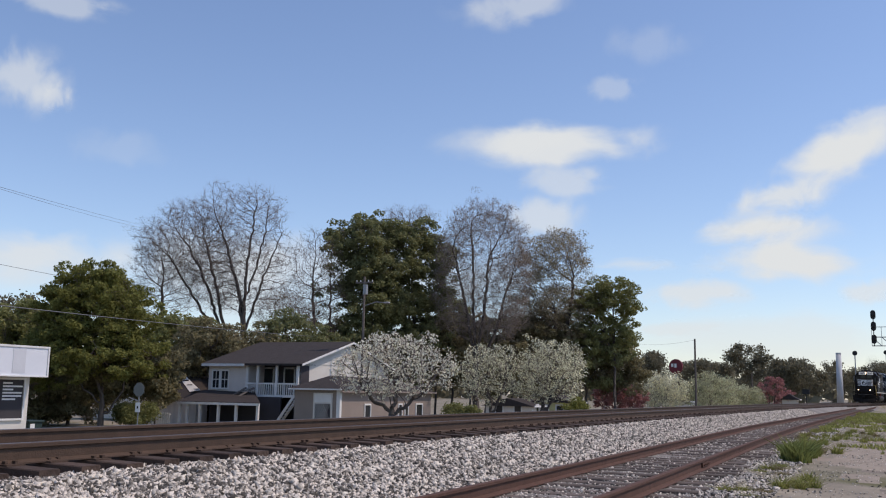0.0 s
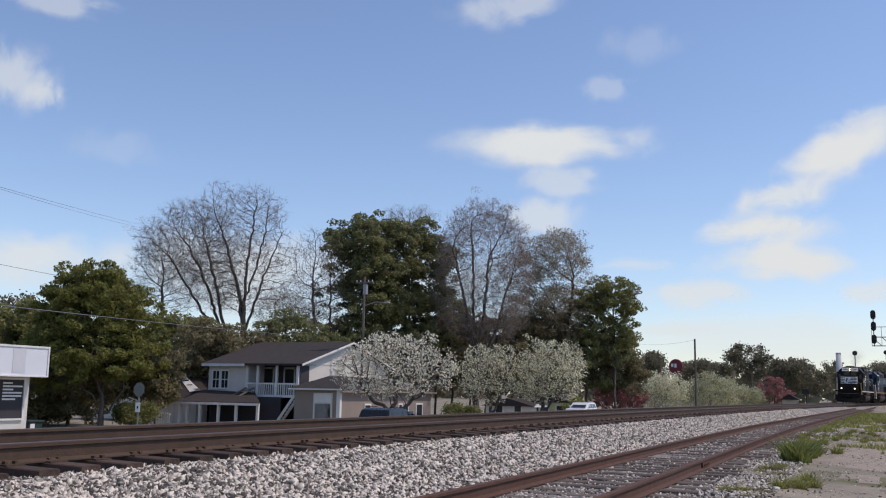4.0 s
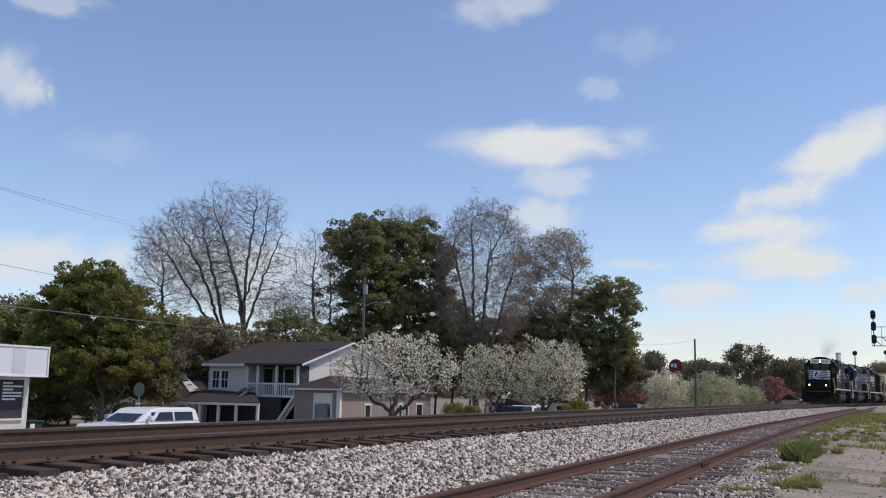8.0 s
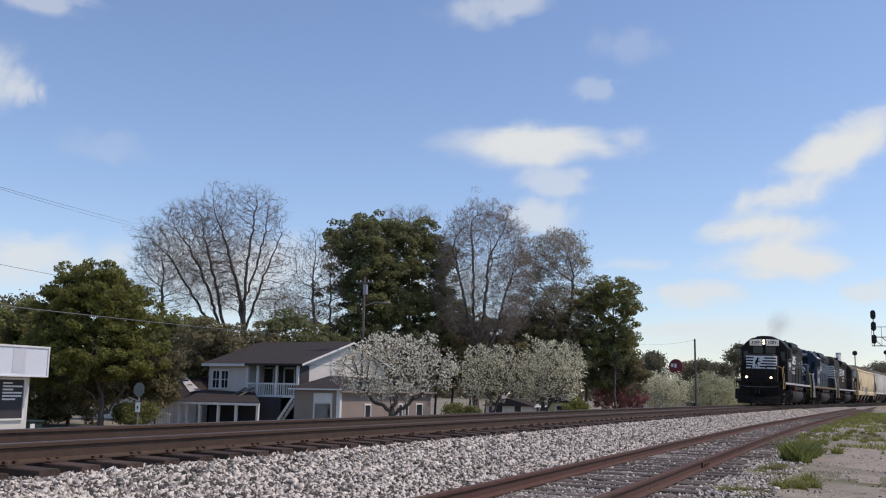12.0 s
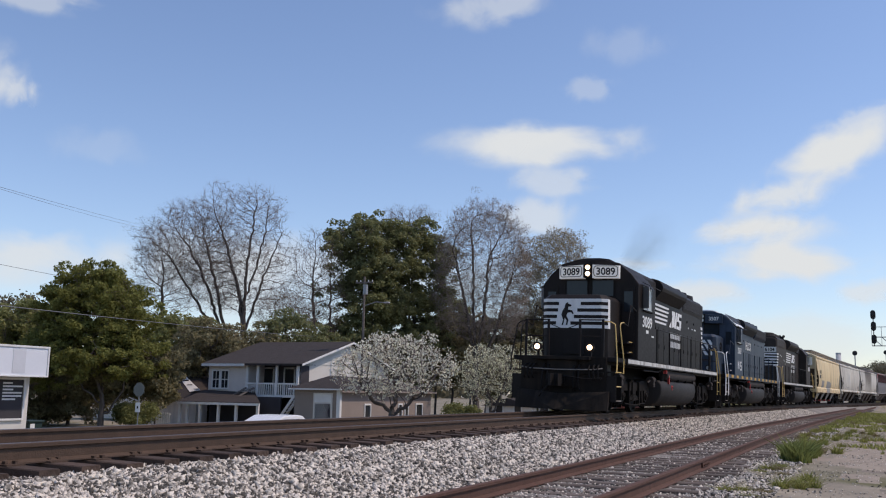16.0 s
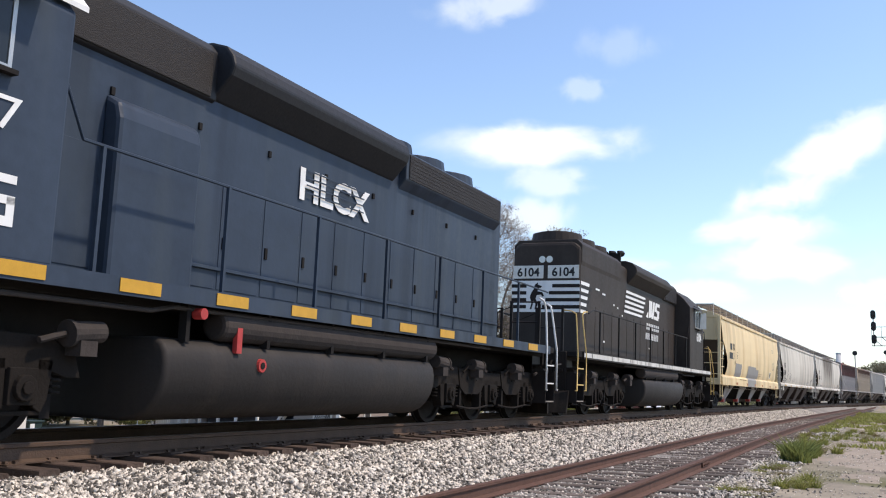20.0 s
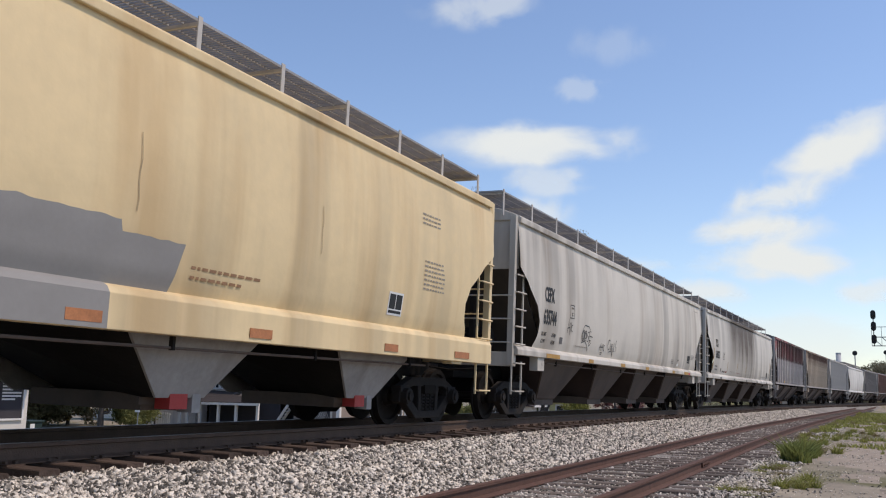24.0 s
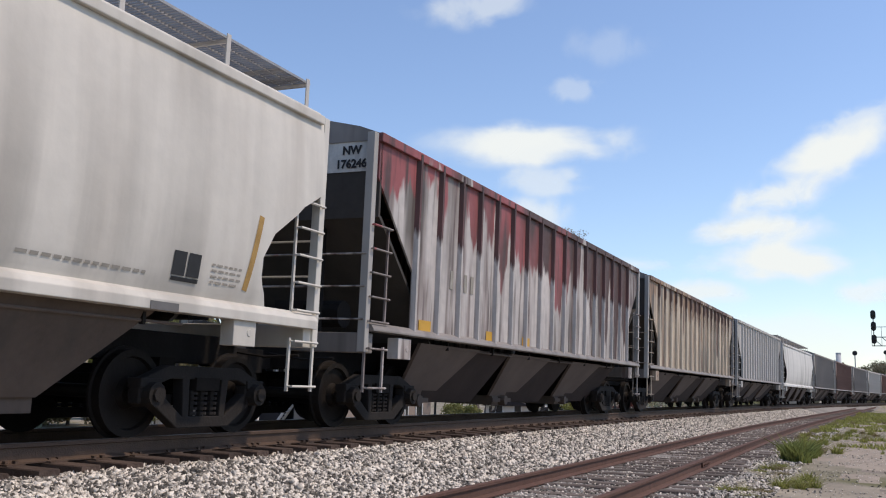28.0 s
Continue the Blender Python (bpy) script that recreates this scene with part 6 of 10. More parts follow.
    spray(v, [ring(4.52, 1.90, .10, .13), ring(4.52, 1.90, .06, .09), ring(4.72, 1.90, .09, .12), ring(4.73, 1.90, .05, .07), [(4.98, 2.0), (4.88, 1.99), (4.86, 1.92), (4.96, 1.88), (4.95, 1.78), (4.84, 1.79)],
              [(5.15, 2.02), (5.02, 2.02), (5.02, 1.82), (5.15, 1.8)], [(5.02, 1.92), (5.28, 1.9)], [(4.5, 2.06), (4.62, 2.14), (4.95, 2.13), (5.06, 2.05)], [(4.42, 1.72), (4.7, 1.78), (4.9, 1.68), (5.0, 1.55), (5.06, 1.72)], [(5.02, 1.74), (5.16, 1.82)], [(5.06, 1.68), (5.2, 1.76)]])
    spray(v, [[(5.98, 1.62), (6.08, 1.80), (6.14, 1.62)], [(5.98, 1.70), (6.2, 1.71)], [(6.18, 1.78), (6.24, 1.70), (6.30, 1.79), (6.22, 1.62)], [(6.42, 1.76), (6.34, 1.74), (6.33, 1.66), (6.42, 1.63)], [(6.1, 1.57), (6.26, 1.57)], [(6.13, 1.53), (6.24, 1.53)]])
    spray(v, [[(6.90, 1.90), (6.76, 1.92), (6.70, 1.78), (6.76, 1.68), (6.88, 1.70)], [(6.94, 1.84), (6.96, 1.70), (7.04, 1.70), (7.06, 1.84)], [(7.10, 1.66), (7.10, 1.84), (7.20, 1.80), (7.12, 1.75), (7.24, 1.64)], [(7.28, 1.86), (7.30, 1.66), (7.40, 1.66)], [(7.46, 1.94), (7.42, 1.78), (7.52, 1.76), (7.5, 1.66)], [(6.84, 1.62), (7.1, 1.66), (7.28, 1.52), (7.2, 1.64)]])
    v.side_text("C", 3.605, -1.655, 2.275, .11, M_DECAL, name="plate_lettering", bold=.003)
    v.side_text("PLATE", 3.605, -1.655, 2.43, .05, M_DECAL, name="plate_lettering", bold=.001)
    small_print(v, 4.0, 1.62, 1, .9, -1.615, M_FAINT)
    v.side("reflector", [[(x, 1.283), (x + w, 1.283), (x + w, 1.368), (x, 1.368)] for x, w in ((1.93, .87), (4.99, .37), (7.94, .42), (10.78, .38), (14.5, .42), (16.48, .72))], -1.634, M_AMBER, "amber reflective strip")
    v.front_text("CEFX", .80, -.62, 3.62, .27, M_DECAL, bold=.004, squash=.8, name="reporting_mark")
    v.front_text("635744", .80, -.62, 3.38, .27, M_DECAL, bold=.004, squash=.8)
    v.side("reflector", [[(17.23, 1.285), (17.5, 1.285), (17.5, 1.36), (17.23, 1.36)]], -1.634, M_RED, "small red mark")
    for r_ in ((17.07, 17.28, 1.76, 1.95), (17.30, 17.51, 1.76, 1.95), (17.07, 17.51, 1.69, 1.74)):
        curved_marks(v, "notice", [r_], M_DECAL, "black notice panel")
    small_print(v, 14.5, 1.70, 3, .36, -1.61, M_GREYTXT, .022, .05)
    small_print(v, 17.72, 1.97, 4, .5, -1.63, M_GREYTXT, .02, .045)
    small_print(v, 15.40, 1.70, 1, .30, -1.61, M_DECAL, .05, .05)
    curved_marks(v, "notice", [(15.40, 15.66, 1.53, 1.62)], M_WHRAIL, "small white plate")
    small_print(v, 18.4, 3.62, 1, .9, -1.60, M_FAINT, .025)
    out.append(v)
    # streaked grey
    v = hopper("grey smooth-sided covered hopper car streaked with grime", 21.25, M_GREY2, (M_BAY, M_TROUGH), 4)
    v.dx, v.bowed = .38, True
    v.side_text("TILX", 2.25, -1.652, 2.58, .42, M_DECAL, bold=.008, squash=.62, name="reporting_mark")
    v.side_text("636822", 2.42, -1.652, 2.12, .42, M_DECAL, bold=.008, squash=.70)
    small_print(v, 1.95, 1.75, 2, .55, -1.63, M_GREYTXT, .06, .13)
    v.side("placard_frame", [[(3.72, 2.1), (3.74, 2.1), (3.74, 2.4), (3.72, 2.4)], [(3.96, 2.1), (3.98, 2.1), (3.98, 2.4), (3.96, 2.4)], [(3.72, 2.1), (3.98, 2.1), (3.98, 2.12), (3.72, 2.12)], [(3.72, 2.38), (3.98, 2.38), (3.98, 2.4), (3.72, 2.4)]], -1.652, M_DECAL)
    rusty = mat("rusty_strip", (0.36, 0.22, 0.07), 0.8, var=0.4, scale=5)
    for x, z0, z1, lean, w in ((1.44, 1.65, 2.5, .16, .045), (4.87, 1.62, 2.05, .06, .032), (7.49, 1.62, 2.05, .06, .032), (10.04, 1.6, 2.03, .06, .03), (12.45, 1.6, 2.03, .06, .028), (14.96, 1.6, 2.0, .06, .028), (18.70, 1.6, 2.45, .16, .045)):
        spray(v, [[(x + lean * k / 6, z0 + (z1 - z0) * k / 6) for k in range(7)]], w, rusty, "rust_strip", "rusty upright weld strip")
    for r_ in ((17.50, 17.69, 1.64, 1.88), (17.72, 17.91, 1.64, 1.88), (17.50, 17.91, 1.585, 1.625)):
        curved_marks(v, "notice", [r_], M_DECAL, "black notice panel")
    v.side_text("C", 3.85, -1.655, 2.15, .13, M_DECAL, name="plate_lettering", bold=.003)
    v.side_text("PLATE", 3.85, -1.655, 2.31, .055, M_DECAL, name="plate_lettering", bold=.001)
    red = mat("red_stencil", (0.30, 0.10, 0.09), 0.7, var=0.3, scale=8, bump=0.0)
    v.side_text("DO NOT HAMMER", 3.93, -1.62, 1.565, .098, M_DECAL, bold=.0, squash=.72, name="warning_lettering")
    v.side_text("USE VIBRATORS", 4.56, -1.62, 1.565, .095, red, bold=.0, squash=.72, name="warning_lettering")
    small_print(v, 7.5, 1.60, 1, 1.1, -1.62, red, .02, .05)
    small_print(v, 5.7, 1.63, 1, .95, -1.62, M_FAINT, .03, .09)
    small_print(v, 18.1, 1.8, 4, .5, -1.64, M_FAINT)
    small_print(v, 15.65, 1.6, 1, 1.5, -1.60, M_FAINT, .03)
    v.side("notice", [[(3.2, 1.58), (3.38, 1.58), (3.38, 1.72), (3.2, 1.72)]], -1.605, M_GREYTXT)
    v.side("reflector", [[(x, 1.275), (x + .4, 1.275), (x + .4, 1.355), (x, 1.355)] for x in (3.0, 6.4, 10.0, 13.6, 17.2)], -1.634, M_GREYTXT, "faded reflective strip")
    v.front_text("TILX", .80, -.75, 3.62, .27, M_DECAL, bold=.004, squash=.85, name="reporting_mark")
    v.front_text("636822", .80, -.75, 3.38, .27, M_DECAL, bold=.004, squash=.85)
    for r in range(6):
        v.p("print_line", Geo().box(.795, .805, -.1, .55, 3.62 - .09 * r, 3.65 - .09 * r), M_GREYTXT)
    out.append(v)
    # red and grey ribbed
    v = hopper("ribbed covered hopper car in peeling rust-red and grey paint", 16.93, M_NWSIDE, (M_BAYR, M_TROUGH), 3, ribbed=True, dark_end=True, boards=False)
    v.front("end_panel", [[(-1.5, 3.62), (1.5, 3.62), (1.5, 4.1), (-1.5, 4.1)]], .815, M_SILLW, "dirty white number panel on the end")
    v.front_text("NW", .80, -1.08, 3.88, .17, M_DECAL, bold=.006, name="reporting_mark")
    v.front_text("176246", .80, -1.08, 3.68, .17, M_DECAL, bold=.006)
    v.side("reflector", [[(x, 1.46), (x + .42, 1.46), (x + .42, 1.62), (x, 1.62)] for x in (2.22, 4.9, 6.75)], -1.558, M_ORANGE, "orange reflective patch")
    v.side("faded_word", [[(3.3 + .28 * i, 2.2), (3.42 + .28 * i, 2.2), (3.42 + .28 * i, 2.5), (3.3 + .28 * i, 2.5)] for i in range(4)], -1.556, M_FAINT, "faded ghost lettering")
    out.append(v)
    # the rest of the train
    rest = [("ribbed covered hopper car in rust-streaked tan paint", 17.5, M_BRTAN, True), ("ribbed covered hopper car in pale grey paint", 17.5, M_PALE, True),
            ("smooth white covered hopper car", 18.3, M_WHT, False), ("ribbed covered hopper car in dull grey paint", 17.5, M_DULL, True),
            ("ribbed covered hopper car in rust-brown paint", 17.5, M_RUSTB, True), ("ribbed covered hopper car in dull grey paint", 17.5, M_DULL, True),
            ("ribbed covered hopper car in pale grey paint", 17.5, M_PALE, True), ("ribbed covered hopper car in rust-brown paint", 17.5, M_RUSTB, True)]
    for i in range(14):
        lab, L, m, rib = rest[i] if i < len(rest) else rest[3 + (i * 2) % 5]
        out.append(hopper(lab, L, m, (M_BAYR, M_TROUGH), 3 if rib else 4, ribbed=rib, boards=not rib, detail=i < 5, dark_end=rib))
    return out


TRAIN = []
_off = 0.0
for _v in build_locomotives() + build_hoppers():
    TRAIN.append((_v, _off + _v.L / 2))
    _off += _v.L


# ---------------------------------------------------------------- trees
M_BARK = mat("grey_brown_bark", (0.11, 0.092, 0.08), 0.95, var=0.35, scale=2, bump=0.5, bscale=20)
M_TWIG = mat("bare_twigs", (0.165, 0.135, 0.12), 0.95, var=0.3, scale=1, bump=0.0)


M_PALETWIG = mat("grey_budding_twigs", (0.25, 0.215, 0.19), 0.95, var=0.3, scale=1, bump=0.0)


def leaf_mat(name, col, var, island):
    m = mat(name, col, 0.75, var=var, scale=0.25, bump=0.0, island=island)
    n, l = m.node_tree.nodes, m.node_tree.links
    b = n["Principled BSDF"]
    b.inputs["Specular IOR Level"].default_value = 0.15
    # thin leaves let light through
    tr, mixs = n.new("ShaderNodeBsdfTranslucent"), n.new("ShaderNodeMixShader")
    mixs.inputs[0].default_value = 0.45
    l.new(b.inputs["Base Color"].links[0].from_socket, tr.inputs["Color"])
    l.new(b.outputs[0], mixs.inputs[1])
    l.new(tr.outputs[0], mixs.inputs[2])
    l.new(mixs.outputs[0], n["Material Output"].inputs[0])
    return m


M_LEAF = leaf_mat("dark_green_leaves", (0.245, 0.25, 0.098), 0.25, 0.2)
M_LEAF2 = leaf_mat("spring_green_leaves", (0.205, 0.21, 0.062), 0.25, 0.2)
M_DEEP = leaf_mat("brown_green_leaves", (0.25, 0.222, 0.122), 0.3, 0.25)
M_PINE = leaf_mat("evergreen_leaves", (0.225, 0.235, 0.108), 0.25, 0.2)
M_OLIVE = leaf_mat("olive_buds", (0.34, 0.29, 0.19), 0.3, 0.4)
M_BLOSSOM = leaf_mat("cream_blossom", (0.86, 0.79, 0.64), 0.25, 0.35)
M_BLOSSOM2 = leaf_mat("pale_green_blossom", (0.74, 0.72, 0.52), 0.35, 0.45)
M_BLOSSOM3 = leaf_mat("fading_green_blossom", (0.52, 0.52, 0.33), 0.35, 0.45)
M_BUD = leaf_mat("grey_brown_buds", (0.24, 0.195, 0.165), 0.3, 0.3)
M_REDBUD = leaf_mat("dusky_red_buds", (0.44, 0.215, 0.20), 0.25, 0.3)
M_GRASS = leaf_mat("grass_blades", (0.28, 0.285, 0.085), 0.4, 0.5)
M_WEED = leaf_mat("leafy_weeds", (0.215, 0.24, 0.075), 0.4, 0.5)
M_DRYGRASS = leaf_mat("dry_grass_blades", (0.24, 0.20, 0.10), 0.4, 0.5)
M_FAR = leaf_mat("far_woods", (0.19, 0.175, 0.115), 0.3, 0.3)


def quick_mesh(name, V, F, material, k):
    """A mesh of equal faces with k corners from arrays."""
    me = bpy.data.meshes.new(name)
    me.vertices.add(len(V))
    me.vertices.foreach_set("co", np.asarray(V, np.float32).ravel())
    me.loops.add(F.size)
    me.loops.foreach_set("vertex_index", F.astype(np.int32).ravel())
    me.polygons.add(len(F))
    me.polygons.foreach_set("loop_start", np.arange(0, F.size, k, dtype=np.int32))
    me.update(calc_edges=True)
    me.materials.append(material)
    return me


def limbs_mesh(name, segs, material):
    """Tapered four-sided limbs from rows of start, end and the two radii."""
    S = np.array(segs)
    P, Q, r0, r1 = S[:, 0:3], S[:, 3:6], S[:, 6:7], S[:, 7:8]
    d = Q - P
    d /= np.maximum(np.linalg.norm(d, axis=1, keepdims=True), 1e-6)
    a = np.cross(d, np.where(np.abs(d[:, 2:3]) > 0.9, [[1.0, 0, 0]], [[0, 0, 1.0]]))
    a /= np.linalg.norm(a, axis=1, keepdims=True)
    b = np.cross(d, a)
    V = np.stack([P + a * r0, P + b * r0, P - a * r0, P - b * r0, Q + a * r1, Q + b * r1, Q - a * r1, Q - b * r1], 1)
    F = np.array([(0, 1, 5, 4), (1, 2, 6, 5), (2, 3, 7, 6), (3, 0, 4, 7)])[None] + 8 * np.arange(len(S))[:, None, None]
    return quick_mesh(name, V.reshape(-1, 3), F.reshape(-1, 4), material, 4)


def leaves_mesh(name, C, size, material, seed):
    rng = np.random.default_rng(seed)
    k = len(C)
    u = rng.normal(size=(k, 3))
    u /= np.linalg.norm(u, axis=1, keepdims=True)
    w = np.cross(u, rng.normal(size=(k, 3)))
    w /= np.linalg.norm(w, axis=1, keepdims=True)
    s = size * (0.5 + rng.random((k, 1)))
    n = np.cross(u, w)
    V = np.stack([C - u * s, C + w * s * 0.6 + n * s * 0.2, C + u * s, C - w * s * 0.6 + n * s * 0.2], 1)
    F = np.arange(4)[None] + 4 * np.arange(k)[:, None]
    return quick_mesh(name, V.reshape(-1, 3), F, material, 4)


def limb_rows(seed, height, width, base, limbs=4, spread=34, lean=(0.0, 0.0), levels=4, girth=0.017, tip_r=0.013, uneven=0.25, rise=0.10, kids=1.0, loose=True):
    """Grows a trunk that divides into ascending limbs, branches and twigs inside an uneven crown.
    Rows for limbs_mesh with the level of each, and the points that carry leaves."""
    rng = random.Random(seed)
    cz, rz, rx = (height + base * .75) / 2, (height - base * .75) / 2, width / 2
    rows, tips = [], []
    counts = (5, 7, 6, 4, 3)
    wob = (.05, .12, .17, .2, .25)

    def inside(p):
        c = Vector(((p.x - lean[0]) / rx, (p.y - lean[1]) / rx, (p.z - cz) / rz))
        f = c.length
        if f < .3:
            return True
        n = noise.noise(c.normalized() * 1.7 + Vector((seed * .37, 0, 0)))
        return f < 1 + uneven * n

    def turned(d, ang, az):
        a = d.orthogonal().normalized()
        b = d.cross(a)
        return (d * math.cos(ang) + (a * math.cos(az) + b * math.sin(az)) * math.sin(ang)).normalized()

    def grow(p, d, length, r, level):
        n = counts[level]
        step = length / n
        az = rng.uniform(0, 6.28)
        for i in range(n):
            d = (d + Vector((rng.gauss(0, 1), rng.gauss(0, 1), rng.gauss(0, 1))) * wob[level] + Vector((0, 0, rise))).normalized()
            q = p + d * step
            r1 = max(tip_r * .6, r * (1 - .10 - .08 * rng.random()))
            if 0 < level < (4 if loose else 5) and not inside(q):
                break
            rows.append((*p, *q, r, r1, level))
            if level >= 2:
                tips.append(q)
            p, r = q, r1
            if level == 0 or level >= levels:
                continue
            for _ in range(2 if level in (1, 2) and rng.random() < kids - 1 else 1 if i >= (1 if level == 1 else 0) and rng.random() < kids else 0):
                az += 2.4 + rng.gauss(0, .4)
                grow(p, turned(d, math.radians(rng.uniform(28, 55)), az), length * rng.uniform(.42, .62) * (1 - .4 * i / n), max(tip_r, r * rng.uniform(.45, .62)), level + 1)
        if 0 < level < levels:
            for k in range(2):
                grow(p, turned(d, math.radians(rng.uniform(12, 30)), az + 3.14 * k), length * .42, max(tip_r, r * .7), level + 1)
        tips.append(p)
        return p, d, r

    top, d, r = grow(Vector((0, 0, 0)), Vector((lean[0] / height * .5, lean[1] / height * .5, 1)).normalized(), base, height * girth, 0)
    reach = height - base
    for k in range(limbs):
        az = 2 * math.pi * k / limbs + rng.gauss(0, .25)
        tilt = math.radians(spread * rng.uniform(.55, 1.2)) if k or limbs < 4 else math.radians(6)
        grow(top - Vector((0, 0, base * .25 * rng.random())), turned(Vector((0, 0, 1)), tilt, az), reach * rng.uniform(.85, 1.05), r * rng.uniform(.62, .8), 1)
    return np.array(rows), np.array([tuple(t) for t in tips])


def tree(name, label, cat, x, y, z, height, width, seed, leaf=None, n_leaf=9000, size=0.28, clump=0.6, base=.25, branch=None, **kw):
    """A tree of given height and crown width; bare where no leaf material is given."""
    S, T = limb_rows(seed, height, width, base * height, **kw)
    ob = thing(name, label, cat, at=pose(x, y, z))
    thick = S[:, 8] < 3
    part("trunk", limbs_mesh("trunk", S[thick], M_BARK), M_BARK, ob, "trunk and main limbs")
    if (~thick).any():
        part("twig_crown", limbs_mesh("twig_crown", S[~thick], branch or M_TWIG), branch or M_TWIG, ob, "fine twigs")["kind"] = "stuff"
    if leaf:
        rng = np.random.default_rng(seed)
        C = T[rng.integers(0, len(T), n_leaf)] + rng.normal(size=(n_leaf, 3)) * clump * np.array([1, 1, .7])
        C = C[C[:, 2] > .15]
        part("crown", leaves_mesh("crown", C, size, leaf, seed), leaf, ob, "crown of many small leaves")
    return ob


def colonise(seed, stems, blobs, n, step, shell):
    """Grows limbs from given stems towards points strewn in rounded crown lobes, until every point is reached.
    stems: rows of (along, height); blobs: along, depth, height, half width, half height. Returns places, parents and girth counts."""
    rng = np.random.default_rng(seed)
    vol = np.array([b[3] * b[3] * b[4] for b in blobs])
    pick = rng.choice(len(blobs), n, p=vol / vol.sum())
    B = np.array(blobs)[pick]
    d = rng.normal(size=(n, 3))
    d /= np.linalg.norm(d, axis=1, keepdims=True)
    rad = (shell + (1 - shell) * rng.random((n, 1))) ** (1 / 3) * (.86 + .22 * rng.random((n, 1)))
    A = B[:, :3] + d * rad * B[:, [3, 3, 4]]
    P, par = [], []
    for st in stems:
        pts = [np.array((q[0], rng.normal() * .15 * i, q[1])) for i, q in enumerate(st)]
        last = -1
        if P:
            near = int(np.argmin([np.linalg.norm(p - pts[0]) for p in P]))
            last = near
        for p, q in zip(pts, pts[1:]):
            k = max(1, int(np.linalg.norm(q - p) / step))
            for j in range(k):
                P.append(p + (q - p) * (j + 1) / k + rng.normal(size=3) * .06)
                par.append(last)
                last = len(P) - 1
    alive = np.arange(n)
    Pn = np.array(P)
    dist = np.linalg.norm(A[:, None, :] - Pn[None], axis=2)
    near, dn = dist.argmin(1), dist.min(1)
    kill = step * 1.05
    kids = {}
    for _ in range(220):
        if len(alive) == 0:
            break
        nd = near[alive]
        v = A[alive] - Pn[nd]
        L = np.linalg.norm(v, axis=1, keepdims=True)
        v /= np.maximum(L, 1e-6)
        ids, inv = np.unique(nd, return_inverse=True)
        acc = np.zeros((len(ids), 3))
        np.add.at(acc, inv, v / np.maximum(L, step) ** .7)
        acc /= np.maximum(np.linalg.norm(acc, axis=1, keepdims=True), 1e-6)
        back = Pn[ids] - Pn[np.maximum(np.array(par)[ids], 0)]
        back /= np.maximum(np.linalg.norm(back, axis=1, keepdims=True), 1e-6)
        acc += back * .55 + rng.normal(size=acc.shape) * .13 + np.array([0, 0, .12])
        acc /= np.linalg.norm(acc, axis=1, keepdims=True)
        keep = np.array([kids.get(int(i), 0) < 4 for i in ids])
        if not keep.any():
            break
        Q = Pn[ids[keep]] + acc[keep] * step
        o = len(Pn)
        for i in ids[keep]:
            kids[int(i)] = kids.get(int(i), 0) + 1
            par.append(int(i))
        Pn = np.vstack([Pn, Q])
        dq = np.linalg.norm(A[alive][:, None, :] - Q[None], axis=2)
        k, m = dq.argmin(1), dq.min(1)
        better = m < dn[alive]
        idx = alive[better]
        near[idx], dn[idx] = o + k[better], m[better]
        alive = alive[dn[alive] > kill]
    par = np.array(par)
    tips = np.ones(len(Pn), bool)
    tips[par[par >= 0]] = False
    cnt = tips.astype(float)
    for i in range(len(Pn) - 1, -1, -1):
        if par[i] >= 0:
            cnt[par[i]] += cnt[i]
    return Pn, par, np.maximum(cnt, 1), tips


def spikes_mesh(name, P, Q, r, material):
    """Three-sided twigs that end in a point."""
    d = Q - P
    d /= np.maximum(np.linalg.norm(d, axis=1, keepdims=True), 1e-6)
    a = np.cross(d, np.where(np.abs(d[:, 2:3]) > .9, [[1.0, 0, 0]], [[0, 0, 1.0]]))
    a /= np.linalg.norm(a, axis=1, keepdims=True)
    b = np.cross(d, a)
    V = np.stack([P + a * r, P - a * r * .5 + b * r * .87, P - a * r * .5 - b * r * .87, Q], 1)
    F = np.array([(0, 1, 3), (1, 2, 3), (2, 0, 3)])[None] + 4 * np.arange(len(P))[:, None, None]
    return quick_mesh(name, V.reshape(-1, 3), F.reshape(-1, 3), material, 3)


def small_leaves(name, C, out, size, material, seed):
    """One small triangle to each leaf, turned roughly outwards from its spray."""
    rng = np.random.default_rng(seed)
    k = len(C)
    n = out + np.array([0, 0, .35]) + rng.normal(size=(k, 3)) * .7
    n /= np.linalg.norm(n, axis=1, keepdims=True)
    u = np.cross(n, rng.normal(size=(k, 3)))
    s = size * (.6 + .9 * rng.random((k, 1)))
    u *= s / np.linalg.norm(u, axis=1, keepdims=True)
    w = np.cross(n, u)
    V = np.stack([C + u, C - u * .5 + w * .85, C - u * .5 - w * .85], 1)
    return quick_mesh(name, V.reshape(-1, 3), np.arange(3 * k).reshape(-1, 3), material, 3)


